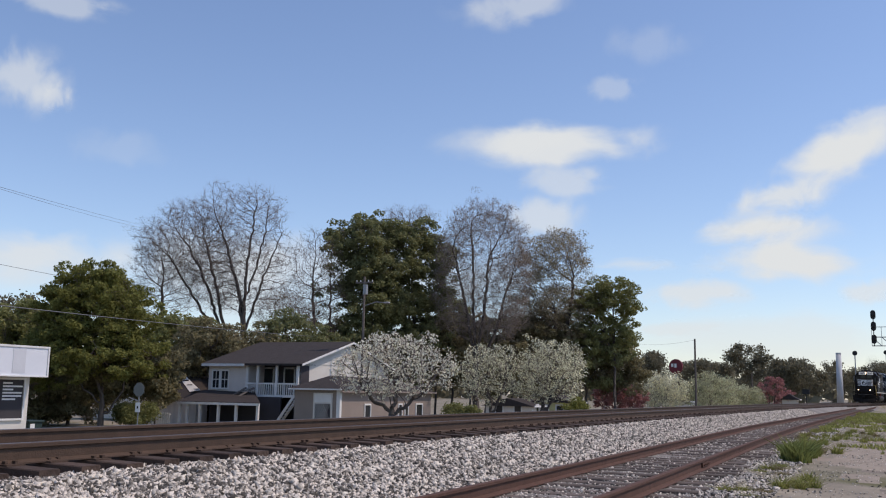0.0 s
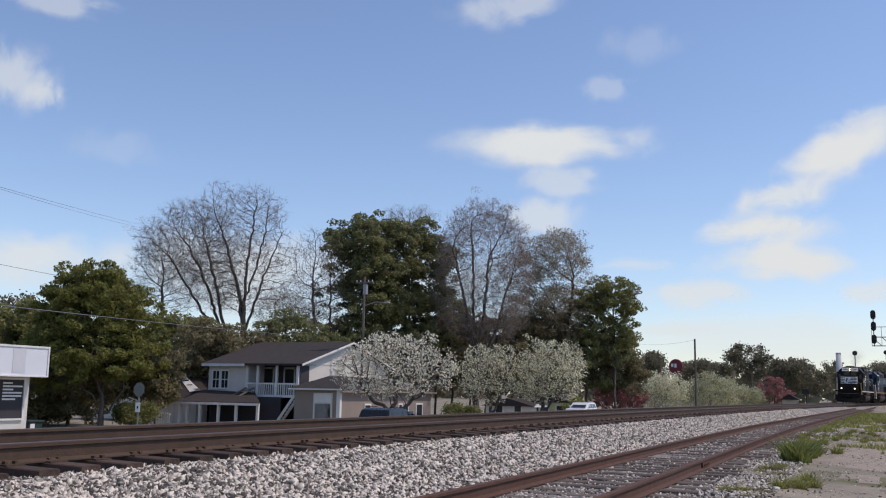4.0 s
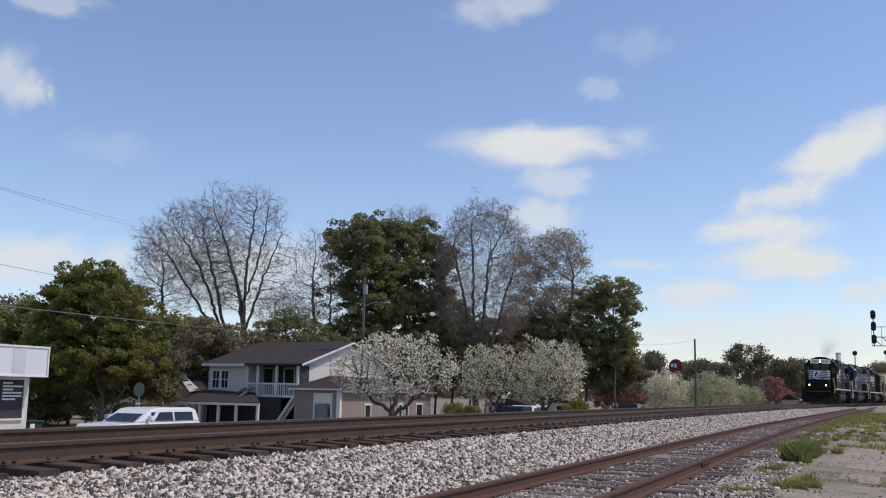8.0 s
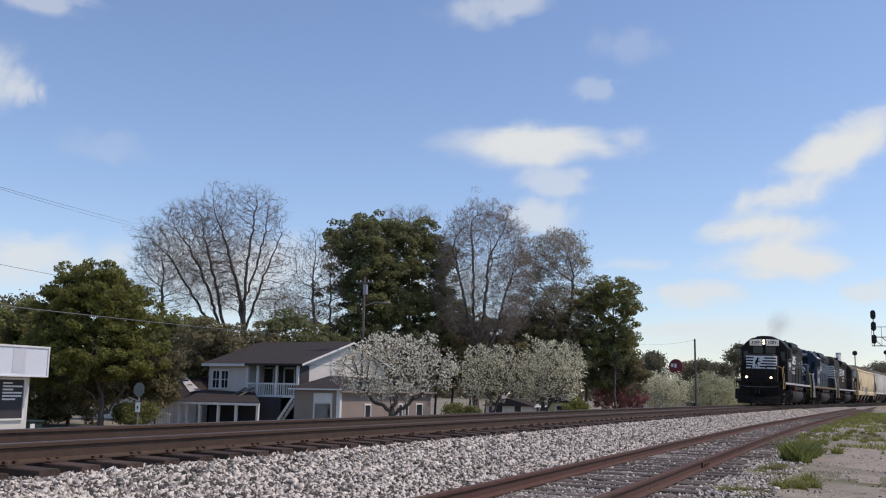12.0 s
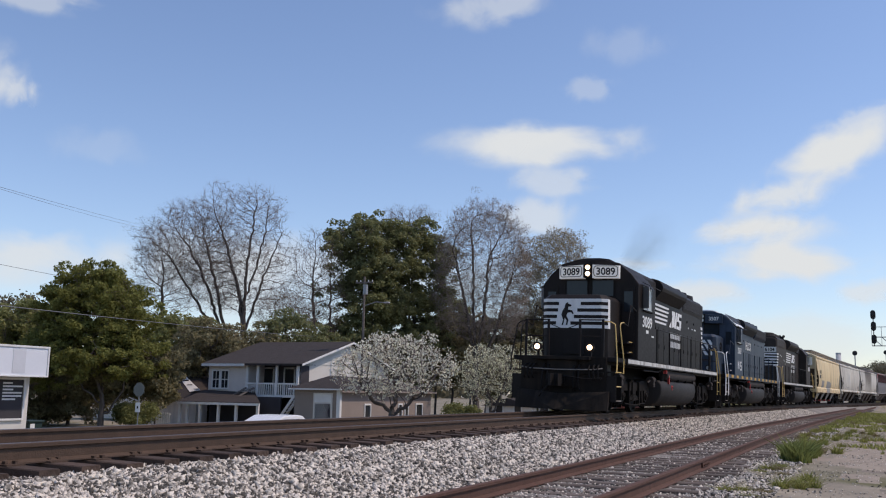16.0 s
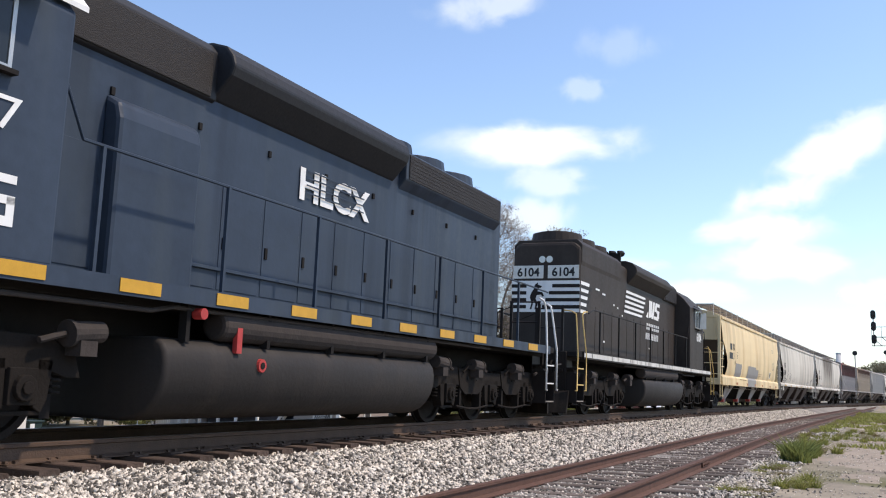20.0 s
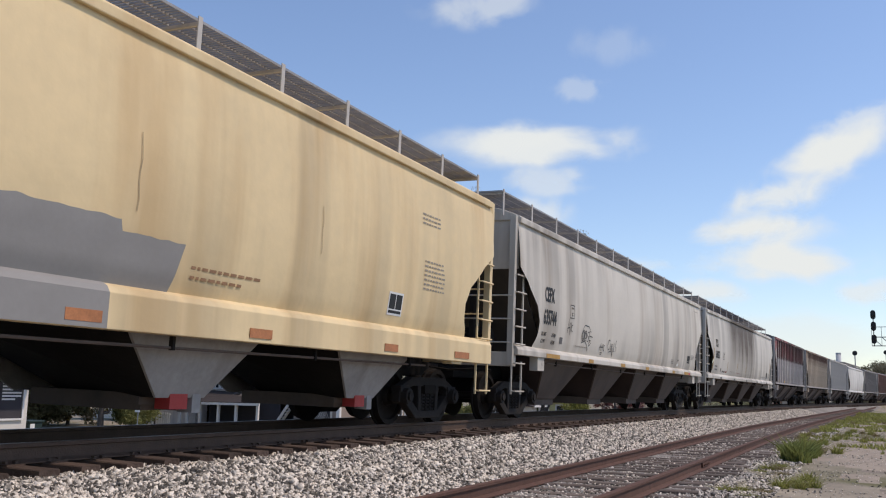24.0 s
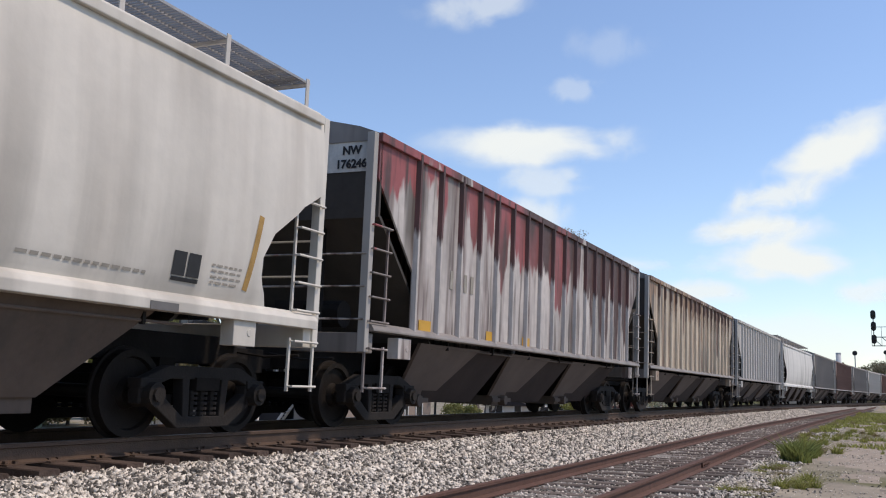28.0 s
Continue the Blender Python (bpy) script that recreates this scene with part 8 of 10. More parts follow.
    grown("flowering_shrub", "pale flowering shrub tree along the line", 128.6, 17.1, -79, [[(0.0, 0.3), (0.0, 1.8)]], [(0.1, -1.1, 3.6, 3.1, 2.8), (-1.4, 0.0, 2.4, 1.9, 1.7), (1.5, 0.7, 2.5, 1.9, 1.7)], n=500, seed=121, leaf=M_BLOSSOM2, n_leaf=9000, size=.10, clump=.22, step=.4, quad=True, twig=.3)
    grown("flowering_shrub", "pale flowering shrub tree along the line", 131.6, 11.6, -82, [[(0.0, 0.4), (0.0, 1.9)]], [(0.1, -1.2, 3.4, 3.5, 2.7), (-1.5, 0.0, 2.2, 2.1, 1.6), (1.6, 0.7, 2.3, 2.1, 1.6)], n=500, seed=122, leaf=M_BLOSSOM3, n_leaf=9000, size=.10, clump=.22, step=.4, quad=True, twig=.3)
    grown("flowering_shrub", "pale flowering shrub tree along the line", 141.1, 8.6, -83, [[(0.0, 0.4), (0.1, 2.0)]], [(0.1, -1.1, 2.8, 3.2, 1.8), (-1.3, 0.0, 1.6, 1.9, 1.1), (1.4, 0.7, 1.8, 1.9, 1.1)], n=500, seed=123, leaf=M_BLOSSOM3, n_leaf=9000, size=.10, clump=.22, step=.4, quad=True, twig=.3)
    grown("redbud_tree", "low redbud tree with dusky red buds", 120.3, 22.2, -76, [[(0.0, 0.3), (0.0, 1.6)]], [(0.0, -0.9, 2.6, 2.6, 1.4), (-1.2, 0.0, 1.8, 1.6, 0.8), (1.2, 0.6, 2.0, 1.6, 0.8)], n=500, seed=131, leaf=M_REDBUD, n_leaf=7000, size=.085, clump=.24, step=.4, twig=.3)
    grown("redbud_tree", "low redbud tree with dusky red buds", 122.9, 20.2, -77, [[(0.0, 0.3), (0.0, 1.6)]], [(0.0, -0.7, 2.5, 1.9, 1.3), (-0.8, 0.0, 1.7, 1.1, 0.8), (0.9, 0.4, 1.9, 1.1, 0.8)], n=500, seed=133, leaf=M_REDBUD, n_leaf=7000, size=.085, clump=.24, step=.4, twig=.3)
    grown("redbud_tree", "low redbud tree with dusky red buds", 143.5, 4.6, -85, [[(0.0, 0.4), (0.1, 1.8)]], [(0.1, -0.8, 3.7, 2.3, 2.3), (-0.9, 0.0, 2.9, 1.4, 1.4), (1.1, 0.5, 3.1, 1.4, 1.4)], n=500, seed=132, leaf=M_REDBUD, n_leaf=7000, size=.085, clump=.24, step=.4, twig=.3)
    for i, (x, y, h, w) in enumerate(((254.5, 45.4, 14.1, 17), (237.1, 29.3, 11.6, 19), (248.6, 19.1, 16.0, 16), (229.5, 7.8, 11.2, 15), (262, 33, 11.5, 21), (329.8, 2.6, 14.0, 21), (350, -10, 15, 23), (358, -28, 14, 23), (97.9, 105.9, 15.3, 15), (112, 118, 14, 15), (300, 14, 11, 19))):
        tree("far_tree", "distant dark spring tree on the skyline", "tree", x, y, G, h, w, 141 + i, leaf=M_FAR, n_leaf=8000, size=.26, clump=.6, base=.15, levels=3, limbs=5, spread=48, tip_r=.04, uneven=.25)
    # distant woods all round
    rng = np.random.default_rng(9)
    n = 26000
    a = rng.random(n) * 2 * math.pi
    r = 420 + 90 * rng.random(n)
    hh = 10 + 3.0 * np.sin(a * 23) + 2.0 * np.sin(a * 57 + 1)
    C = np.stack([r * np.cos(a), r * np.sin(a), -2 + hh * rng.random(n) ** .8], -1)
    tagged(new("far_woods", leaves_mesh("far_woods", C, 2.6, M_FAR, 10)), "belt of distant dark woods on the horizon", "woods", kind="stuff")
    for i, (x, y, h, w) in enumerate(((52.5, 39.4, 1.7, 3.0), (55.2, 42.8, 1.5, 2.6), (66.5, 20.5, 1.9, 3), (88.3, 18.1, 2.6, 2.4))):
        tree("shrub", "bright yellow-green garden shrub" if i == 3 else "dense dark green garden shrub", "shrub", x, y, G, h, w, 161 + i, leaf=M_GRASS if i == 3 else M_LEAF, n_leaf=7000, size=.08, clump=.2, base=.06, levels=3, limbs=6, spread=60, tip_r=.008)


# ---------------------------------------------------------------- weeds by the siding
def tuft(seed, n, h, spread, material, wide=1.0, name="weed_tuft"):
    rng = np.random.default_rng(seed)
    a = rng.random(n) * 2 * math.pi
    r = spread * np.sqrt(rng.random(n))
    base = np.stack([r * np.cos(a), r * np.sin(a), np.zeros(n)], -1)
    lean = rng.normal(size=(n, 2)) * .38
    hh = h * (.4 + .6 * rng.random(n)) * (1 - .5 * (r / spread) ** 2)
    tip = base + np.stack([lean[:, 0] * hh, lean[:, 1] * hh, hh], -1)
    midp = (base + tip) / 2 + np.stack([lean[:, 0] * hh * -.12, lean[:, 1] * hh * -.12, hh * .05], -1)
    b = rng.random(n) * math.pi
    wv = np.stack([np.cos(b), np.sin(b), 0 * b], -1) * (.006 + .012 * rng.random((n, 1))) * wide
    V = np.stack([base - wv, base + wv, midp + wv * .9, midp - wv * .9, tip], 1)
    F = np.array([(0, 1, 2), (0, 2, 3), (3, 2, 4)])[None] + 5 * np.arange(n)[:, None, None]
    return quick_mesh(name, V.reshape(-1, 3), F.reshape(-1, 3), material, 3)


def build_weeds():
    rng = random.Random(12)
    spots = []
    for cx, cy, n, sp, h in ((20.2, -6.46, 7, .20, .50), (21.4, -6.62, 6, .26, .46), (22.6, -6.6, 7, .4, .30), (24.2, -6.35, 8, .7, .28), (27.0, -6.7, 9, .9, .24), (31.0, -6.3, 10, 1.5, .22), (14.5, -6.85, 6, .35, .17), (13.2, -6.4, 4, .4, .09),
                             (38, -6.3, 16, 3.0, .2), (48, -6.5, 24, 5.0, .2), (60, -7.0, 26, 6.0, .22), (75, -7.8, 24, 8.0, .25), (17.2, -6.2, 6, .6, .12)):
        for _ in range(n):
            spots.append((cx + rng.gauss(0, sp), min(siding(cx) - 1.35, cy + rng.gauss(0, sp * .4)), h))
    meshes = [tuft(i, 130, 1.0, .22, M_GRASS) for i in range(3)] + [tuft(7, 110, 1.0, .22, M_DRYGRASS)] + [tuft(20 + i, 110, 1.0, .26, M_WEED, 2.0) for i in range(2)]
    for i, (x, y, h) in enumerate(spots):
        k = h * rng.uniform(.7, 1.3)
        ob = new("weed_tuft", meshes[rng.choice((4, 5)) if h > .45 else rng.choice((0, 1, 2, 0, 1, 3, 3))])
        ob.matrix_basis = pose(x, y, ground_z(x, y) - .01, 0, 0, rng.uniform(0, 360)) @ Matrix.Diagonal((max(.5, k * (1.25 if h > .45 else 2)), max(.5, k * (1.25 if h > .45 else 2)), k, 1))
        tagged(ob, "tuft of green trackside weeds in the gravel", "weeds", "weeds beside the siding")
    # short grass over the far right ground
    r2 = np.random.default_rng(3)
    n = 20000
    x = 17 + 75 * r2.random(n) ** 1.3
    y = np.array([siding(v) for v in x]) - 1.3 - r2.random(n) ** 1.4 * (1.0 + x * .05)
    m = np.array([noise.noise((a * .45, b * .9, 2.0)) for a, b in zip(x, y)]) + .006 * (x - 30) - .35 * (x < 23) > .18
    x, y = x[m], y[m]
    z = np.array([ground_z(a, b) for a, b in zip(x, y)])
    k = len(x)
    hgt = .05 + .09 * r2.random(k)
    d = r2.normal(size=(k, 2)) * .05
    w = .008 + .0006 * x
    an = r2.random(k) * math.pi
    B = np.stack([x, y, z], -1)
    wv = np.stack([np.cos(an) * w, np.sin(an) * w, 0 * x], -1)
    V = np.stack([B - wv, B + wv, B + np.stack([d[:, 0], d[:, 1], hgt], -1)], 1)
    tagged(new("short_grass", quick_mesh("short_grass", V.reshape(-1, 3), np.arange(3 * k).reshape(-1, 3), M_GRASS, 3)), "thin short grass on bare earth beside the siding", "grass", kind="stuff")
    # grass bank by the street
    n = 16000
    x = 30 + 40 * r2.random(n)
    y = 22 + 14 * r2.random(n)
    z = np.array([ground_z(a, b) for a, b in zip(x, y)])
    B = np.stack([x, y, z], -1)
    wv = np.stack([.05 + 0 * x, 0 * x, 0 * x], -1)
    V = np.stack([B - wv, B + wv, B + np.stack([.08 * r2.normal(size=n), .08 * r2.normal(size=n), .12 + .1 * r2.random(n)], -1)], 1)
    tagged(new("lawn", quick_mesh("lawn", V.reshape(-1, 3), np.arange(3 * n).reshape(-1, 3), M_GRASS, 3)), "rough green lawn beside the street", "grass", kind="stuff")


# ---------------------------------------------------------------- houses and street things
M_SIDING = mat("grey_clapboard", (0.70, 0.64, 0.585), 0.8, var=0.1, scale=1, bump=0.1, streak=0.2, scol=(0.3, 0.29, 0.28))
M_TAUPE = mat("taupe_stucco", (0.29, 0.238, 0.205), 0.9, var=0.12, scale=1, bump=0.3, bscale=30)
M_TRIM = mat("white_trim", (0.76, 0.75, 0.72), 0.6, var=0.1, scale=3, bump=0.05)
M_SHINGLE = mat("dark_shingles", (0.047, 0.039, 0.036), 0.95, var=0.3, scale=2, bump=0.6, bscale=30)
M_BROWNROOF = mat("brown_shingles", (0.048, 0.038, 0.034), 0.95, var=0.3, scale=2, bump=0.6, bscale=30)
# dark colour stands for porch and recess shade; also the window and lattice panels
M_SHADEDARK = mat("recess_shade_and_dark_panel", (0.055, 0.05, 0.055), 0.9, var=0.2, scale=1)
M_WHITEWALL = mat("white_painted_wall", (0.68, 0.645, 0.58), 0.7, var=0.08, scale=1, bump=0.1)
M_YELLOWWALL = mat("pale_yellow_wall", (0.55, 0.52, 0.26), 0.8, var=0.1, scale=1)
M_SIGNBOX = mat("white_sign_panel", (0.74, 0.76, 0.80), 0.5, var=0.06, scale=.8, bump=0.02)
M_POLE = mat("weathered_pole", (0.16, 0.135, 0.115), 0.95, var=0.25, scale=3, bump=0.3)
M_STEEL = mat("galvanised_steel", (0.30, 0.31, 0.32), 0.5, 0.5, 0.2, 3, 0.1)
M_SIGBLACK = mat("black_signal_paint", (0.02, 0.02, 0.021), 0.6, var=0.2, scale=4)
M_TOWER = mat("pale_concrete", (0.52, 0.53, 0.54), 0.9, var=0.12, scale=.3, bump=0.2, streak=.3, scol=(.36, .36, .36))
M_REDSIGN = mat("dark_red_sign", (0.17, 0.022, 0.03), 0.5, var=0.15, scale=2)
M_WIRE = mat("grey_cable", (0.17, 0.17, 0.17), 0.7, var=0.1, scale=1, bump=0)
M_BIN = mat("green_bin_plastic", (0.022, 0.04, 0.035), 0.5, var=0.2, scale=3)
M_ROOMGLASS = glass("house_window_glass", (0.03, 0.032, 0.035))


def clapboard(g_parent, name, x0, x1, y0, y1, z0, z1, face, material, step=.2):
    """Lapped boards on one wall face: each a thin slab proud at its lower edge. face: '-x' or '-y'."""
    z = z0
    k = 0
    while z < z1 - .02:
        t = min(z + step, z1)
        if face == "-x":
            g = Geo().prism([(x0, z), (x0 - .025, z), (x0 - .006, t), (x0, t)], y0, y1, "y")
        else:
            g = Geo().prism([(y0, z), (y0 - .025, z), (y0 - .006, t), (y0, t)], x0, x1, "x")
        part(name, g, material, g_parent)
        z = t


def sash(parent, face, c, z0, z1, w, at, bars=True):
    """A framed window on a wall that faces -x (c: its middle in y) or -y (c in x)."""
    def bx(g, a0, a1, za, zb, d0, d1):
        return g.box(at - d1, at - d0, a0, a1, za, zb) if face == "-x" else g.box(a0, a1, at - d1, at - d0, za, zb)
    fr = Geo()
    for a0, a1, za, zb in ((c - w / 2 - .1, c + w / 2 + .1, z1, z1 + .12), (c - w / 2 - .1, c + w / 2 + .1, z0 - .12, z0), (c - w / 2 - .1, c - w / 2, z0, z1), (c + w / 2, c + w / 2 + .1, z0, z1)):
        bx(fr, a0, a1, za, zb, 0, .07)
    f = part("window", fr, M_TRIM, parent, "white framed window")
    part("pane", bx(Geo(), c - w / 2, c + w / 2, z0, z1, .0, .02), M_ROOMGLASS, f)
    if bars:
        g = Geo()
        bx(g, c - .02, c + .02, z0, z1, .02, .05)
        bx(g, c - w / 2, c + w / 2, (z0 + z1) / 2 - .03, (z0 + z1) / 2 + .03, .02, .055)
        part("glazing_bar", g, M_TRIM, f)


def build_house():
    G = -2.5
    h = thing("house", "two-storey grey clapboard house with dark roof and white balcony", "house")
    X, Y0, Y1, EV, RZ = 61.0, 31.6, 40.1, 2.45, 4.35
    XR, XE = 68.3, 75.6
    # closed corner block and the recessed balcony bay
    part("wall", Geo().box(X, X + .2, 36.5, Y1, -.1, EV), M_SIDING, h)
    clapboard(h, "clapboard", X, X, 36.5, Y1, -.1, EV, "-x", M_SIDING, .17)
    # back wall, soffit and porch walls carry the recess shade in their colour
    part("wall", Geo().box(X + 2.2, X + 2.4, Y0 + .2, 36.3, G, EV), M_SHADEDARK, h, "wall behind the balcony coloured dark for its shade")
    part("wall", Geo().box(X, XE, Y1 - .2, Y1, G, EV), M_SIDING, h)
    part("wall", Geo().box(X, X + 2.2, 36.3, 36.5, G, EV), M_SIDING, h)
    part("wall", Geo().box(X + .2, XE, Y0, Y0 + .2, G, EV), M_WHITEWALL, h, "white road-side wall")
    part("wall", Geo().box(XE - .2, XE, Y0 + .2, Y1 - .2, G, EV), M_SIDING, h)
    part("wall", Geo().box(X, X + .2, 36.5, Y1, G, -.1), M_SHADEDARK, h)
    gab = part("gable", Geo().prism([(X - .05, EV), (XE + .05, EV), (XR, RZ - .05)], Y0 - .02, Y0 + .2, "y"), M_WHITEWALL, h, "white boarded gable")
    for i in range(9):
        z = EV + .2 * i
        t = (z - EV) / (RZ - EV)
        part("gable_board", Geo().box(X + (XR - X) * t + .15, XE - (XE - XR) * t - .15, Y0 - .035, Y0 - .02, z + .02, z + .17), M_WHITEWALL, gab)
    # dark strip put on the road-side wall for the shaded recess
    part("side_panel", Geo().box(X + .1, X + 1.3, Y0 - .04, Y0, -.6, EV - .1), M_SHADEDARK, h, "wall panel coloured dark for the recess shade")
    for s, xa in ((1, X - .45), (-1, XE + .45)):
        rf = Geo().add([(xa, Y0 - .5, EV - .16), (xa, Y1 + .4, EV - .16), (XR, Y1 + .4, RZ), (XR, Y0 - .5, RZ), (xa, Y0 - .5, EV), (xa, Y1 + .4, EV), (XR, Y1 + .4, RZ + .18), (XR, Y0 - .5, RZ + .18)],
                       [(0, 1, 2, 3), (4, 7, 6, 5), (0, 4, 5, 1), (1, 5, 6, 2), (2, 6, 7, 3), (3, 7, 4, 0)])
        part("roof", rf, M_SHINGLE, h, "dark shingle roof slope")
        part("rake_board", Geo().add([(xa, Y0 - .53, EV - .18), (XR, Y0 - .53, RZ - .02), (XR, Y0 - .53, RZ + .14), (xa, Y0 - .53, EV - .02), (xa, Y0 - .49, EV - .18), (XR, Y0 - .49, RZ - .02), (XR, Y0 - .49, RZ + .14), (xa, Y0 - .49, EV - .02)],
                                     [(0, 1, 2, 3), (4, 7, 6, 5), (0, 4, 5, 1), (1, 5, 6, 2), (2, 6, 7, 3), (3, 7, 4, 0)]), M_TRIM, h)
    part("fascia", Geo().box(X - .5, X - .43, 36.4, Y1 + .4, EV - .22, EV - .02), M_TRIM, h, "white eave fascia")
    part("ceiling_soffit", Geo().box(X - .4, X + 2.3, Y0, 36.5, EV - .06, EV - .02), M_SHADEDARK, h)
    # balcony
    b = part("balcony", Geo().box(X - .1, X + 2.2, Y0, 36.5, -.12, .06), M_TRIM, h, "white timber balcony")
    for y in (31.75, 33.65, 35.4, 36.4):
        part("balcony_post", Geo().box(X - .08, X + .08, y - .09, y + .09, G, EV - .05), M_TRIM, b)
    part("balcony_rail", Geo().box(X - .07, X + .03, 31.7, 36.5, .86, .98), M_TRIM, b)
    y = 31.9
    while y < 36.5:
        part("baluster", Geo().box(X - .05, X, y - .03, y + .03, .06, .86), M_TRIM, b)
        y += .19
    for y in (33.9, 35.9):
        part("balcony_door", Geo().box(X + 2.14, X + 2.2, y - .42, y + .42, .06, 2.1), M_ROOMGLASS, h, "dark glazed door")
        part("door_casing", Geo().box(X + 2.10, X + 2.2, y - .55, y - .43, .06, 2.2).box(X + 2.10, X + 2.2, y + .43, y + .55, .06, 2.2).box(X + 2.1, X + 2.2, y - .55, y + .55, 2.1, 2.22), M_TRIM, h)
    sash(h, "-x", 39.35, .55, 1.85, .62, X - .02)
    sash(h, "-x", 38.5, .55, 1.85, .62, X - .02)
    # outside stair
    st = part("stair", Geo().add([(X - .3, 31.3, 0), (X - .3, 31.55, 0), (X - .3, 33.4, G), (X - .3, 33.15, G), (X - .22, 31.3, 0), (X - .22, 31.55, 0), (X - .22, 33.4, G), (X - .22, 33.15, G)],
                                 [(0, 1, 2, 3), (4, 7, 6, 5), (0, 4, 5, 1), (1, 5, 6, 2), (2, 6, 7, 3), (3, 7, 4, 0)]), M_TRIM, h, "white outside stair")
    for i in range(12):
        t = (i + .5) / 12
        part("tread", Geo().box(X - .9, X - .2, 31.35 + 1.85 * t, 31.6 + 1.85 * t, G * t - .03, G * t + .01), M_TRIM, st)
    part("string", Geo().add([(X - .95, 31.3, 0), (X - .95, 31.55, 0), (X - .95, 33.4, G), (X - .95, 33.15, G), (X - .88, 31.3, 0), (X - .88, 31.55, 0), (X - .88, 33.4, G), (X - .88, 33.15, G)],
                             [(0, 1, 2, 3), (4, 7, 6, 5), (0, 4, 5, 1), (1, 5, 6, 2), (2, 6, 7, 3), (3, 7, 4, 0)]), M_TRIM, st)
    # short wooden flight from the balcony's end to the porch roof, and a flood lamp on its arm
    fl = part("porch_flight", Geo().add([(X - .25, 36.2, .55), (X - .25, 36.35, .62), (X - 1.1, 37.0, -.02), (X - 1.1, 36.85, -.09), (X - .18, 36.2, .55), (X - .18, 36.35, .62), (X - 1.03, 37.0, -.02), (X - 1.03, 36.85, -.09)],
                                         [(0, 1, 2, 3), (4, 7, 6, 5), (0, 4, 5, 1), (1, 5, 6, 2), (2, 6, 7, 3), (3, 7, 4, 0)]), M_POLE, h, "weathered wooden flight of steps")
    for k in range(5):
        part("tread", Geo().box(X - .45 - .16 * k, X - .25 - .16 * k, 35.55 + .16 * k, 36.35 + .16 * k, .45 - .12 * k, .48 - .12 * k), M_POLE, fl)
    part("string", Geo().add([(X - .5, 35.3, .55), (X - .5, 35.45, .62), (X - 1.5, 36.2, -.1), (X - 1.5, 36.05, -.17), (X - .43, 35.3, .55), (X - .43, 35.45, .62), (X - 1.43, 36.2, -.1), (X - 1.43, 36.05, -.17)],
                             [(0, 1, 2, 3), (4, 7, 6, 5), (0, 4, 5, 1), (1, 5, 6, 2), (2, 6, 7, 3), (3, 7, 4, 0)]), M_POLE, fl)
    lm = part("lamp_arm", Geo().tube([(X - .1, 31.7, .62), (X - .5, 31.0, .62), (X - .8, 30.5, .60)], .03), M_STEEL, h, "arm of the flood lamp")
    part("flood_lamp", Geo().box(X - 1.05, X - .75, 30.25, 30.6, .52, .70), M_TRIM, lm, "small white flood lamp")
    # lower porch with hipped roof
    pr = part("porch_roof", Geo().add([(57.3, 32.5, -.62), (57.3, 40.0, -.62), (X, 40.4, .22), (X, 36.4, .22), (X, 35.6, .1), (57.3, 32.5, -.5), (57.3, 40.0, -.5), (X, 40.4, .36), (X, 36.4, .36), (X, 35.6, .22)],
                                      [(0, 1, 2, 3, 4), (5, 9, 8, 7, 6), (0, 5, 6, 1), (1, 6, 7, 2), (2, 7, 8, 3), (3, 8, 9, 4), (4, 9, 5, 0)]), M_BROWNROOF, h, "low porch roof of brown shingles")
    part("porch_fascia", Geo().box(57.2, 57.3, 32.5, 40.0, -.72, -.55), M_TRIM, pr)
    for y in (32.8, 34.7, 36.3, 38.0, 39.2, 39.9):
        part("porch_post", Geo().box(57.4, 57.58, y - .09, y + .09, G, -.62), M_TRIM, pr)
    part("porch_wall", Geo().box(60.6, 60.8, 33.0, 38.2, G, -.1), M_SHADEDARK, h)
    pf = part("porch_fence", Geo().box(56.94, 57.0, 40.3, 42.2, -1.55, -1.47), M_TRIM, h, "white board fence")
    for i in range(9):
        part("fence_board", Geo().box(56.9, 56.94, 40.34 + .2 * i, 40.50 + .2 * i, G, -1.4), M_TRIM, pf)
    # rear wing with its patched roof
    w = thing("house_wing", "low rear wing with brown roof and pale torn patch", "house wing")
    part("wall", Geo().box(61.5, 69, 41.6, 47.5, G, -.3), M_SIDING, w)
    wr = part("roof", Geo().add([(60.9, 41.3, -.35), (60.9, 48.0, -.35), (69.6, 48.0, -.35), (69.6, 41.3, -.35), (64.6, 46.3, 1.6), (66.0, 44.6, 1.55)],
                                [(0, 3, 2, 1), (0, 1, 4), (1, 2, 5, 4), (2, 3, 5), (3, 0, 4, 5)]), M_BROWNROOF, w, "hipped brown shingle roof")
    part("roof_patch", Geo().add([(64.38, 46.05, 1.52), (64.27, 45.11, 1.47), (63.07, 43.31, .86), (62.01, 41.67, .32), (61.75, 42.54, .17), (63.07, 44.32, .85)], [(0, 1, 2, 5), (2, 3, 4, 5)]), M_WHITEWALL, wr, "pale torn roof patch")
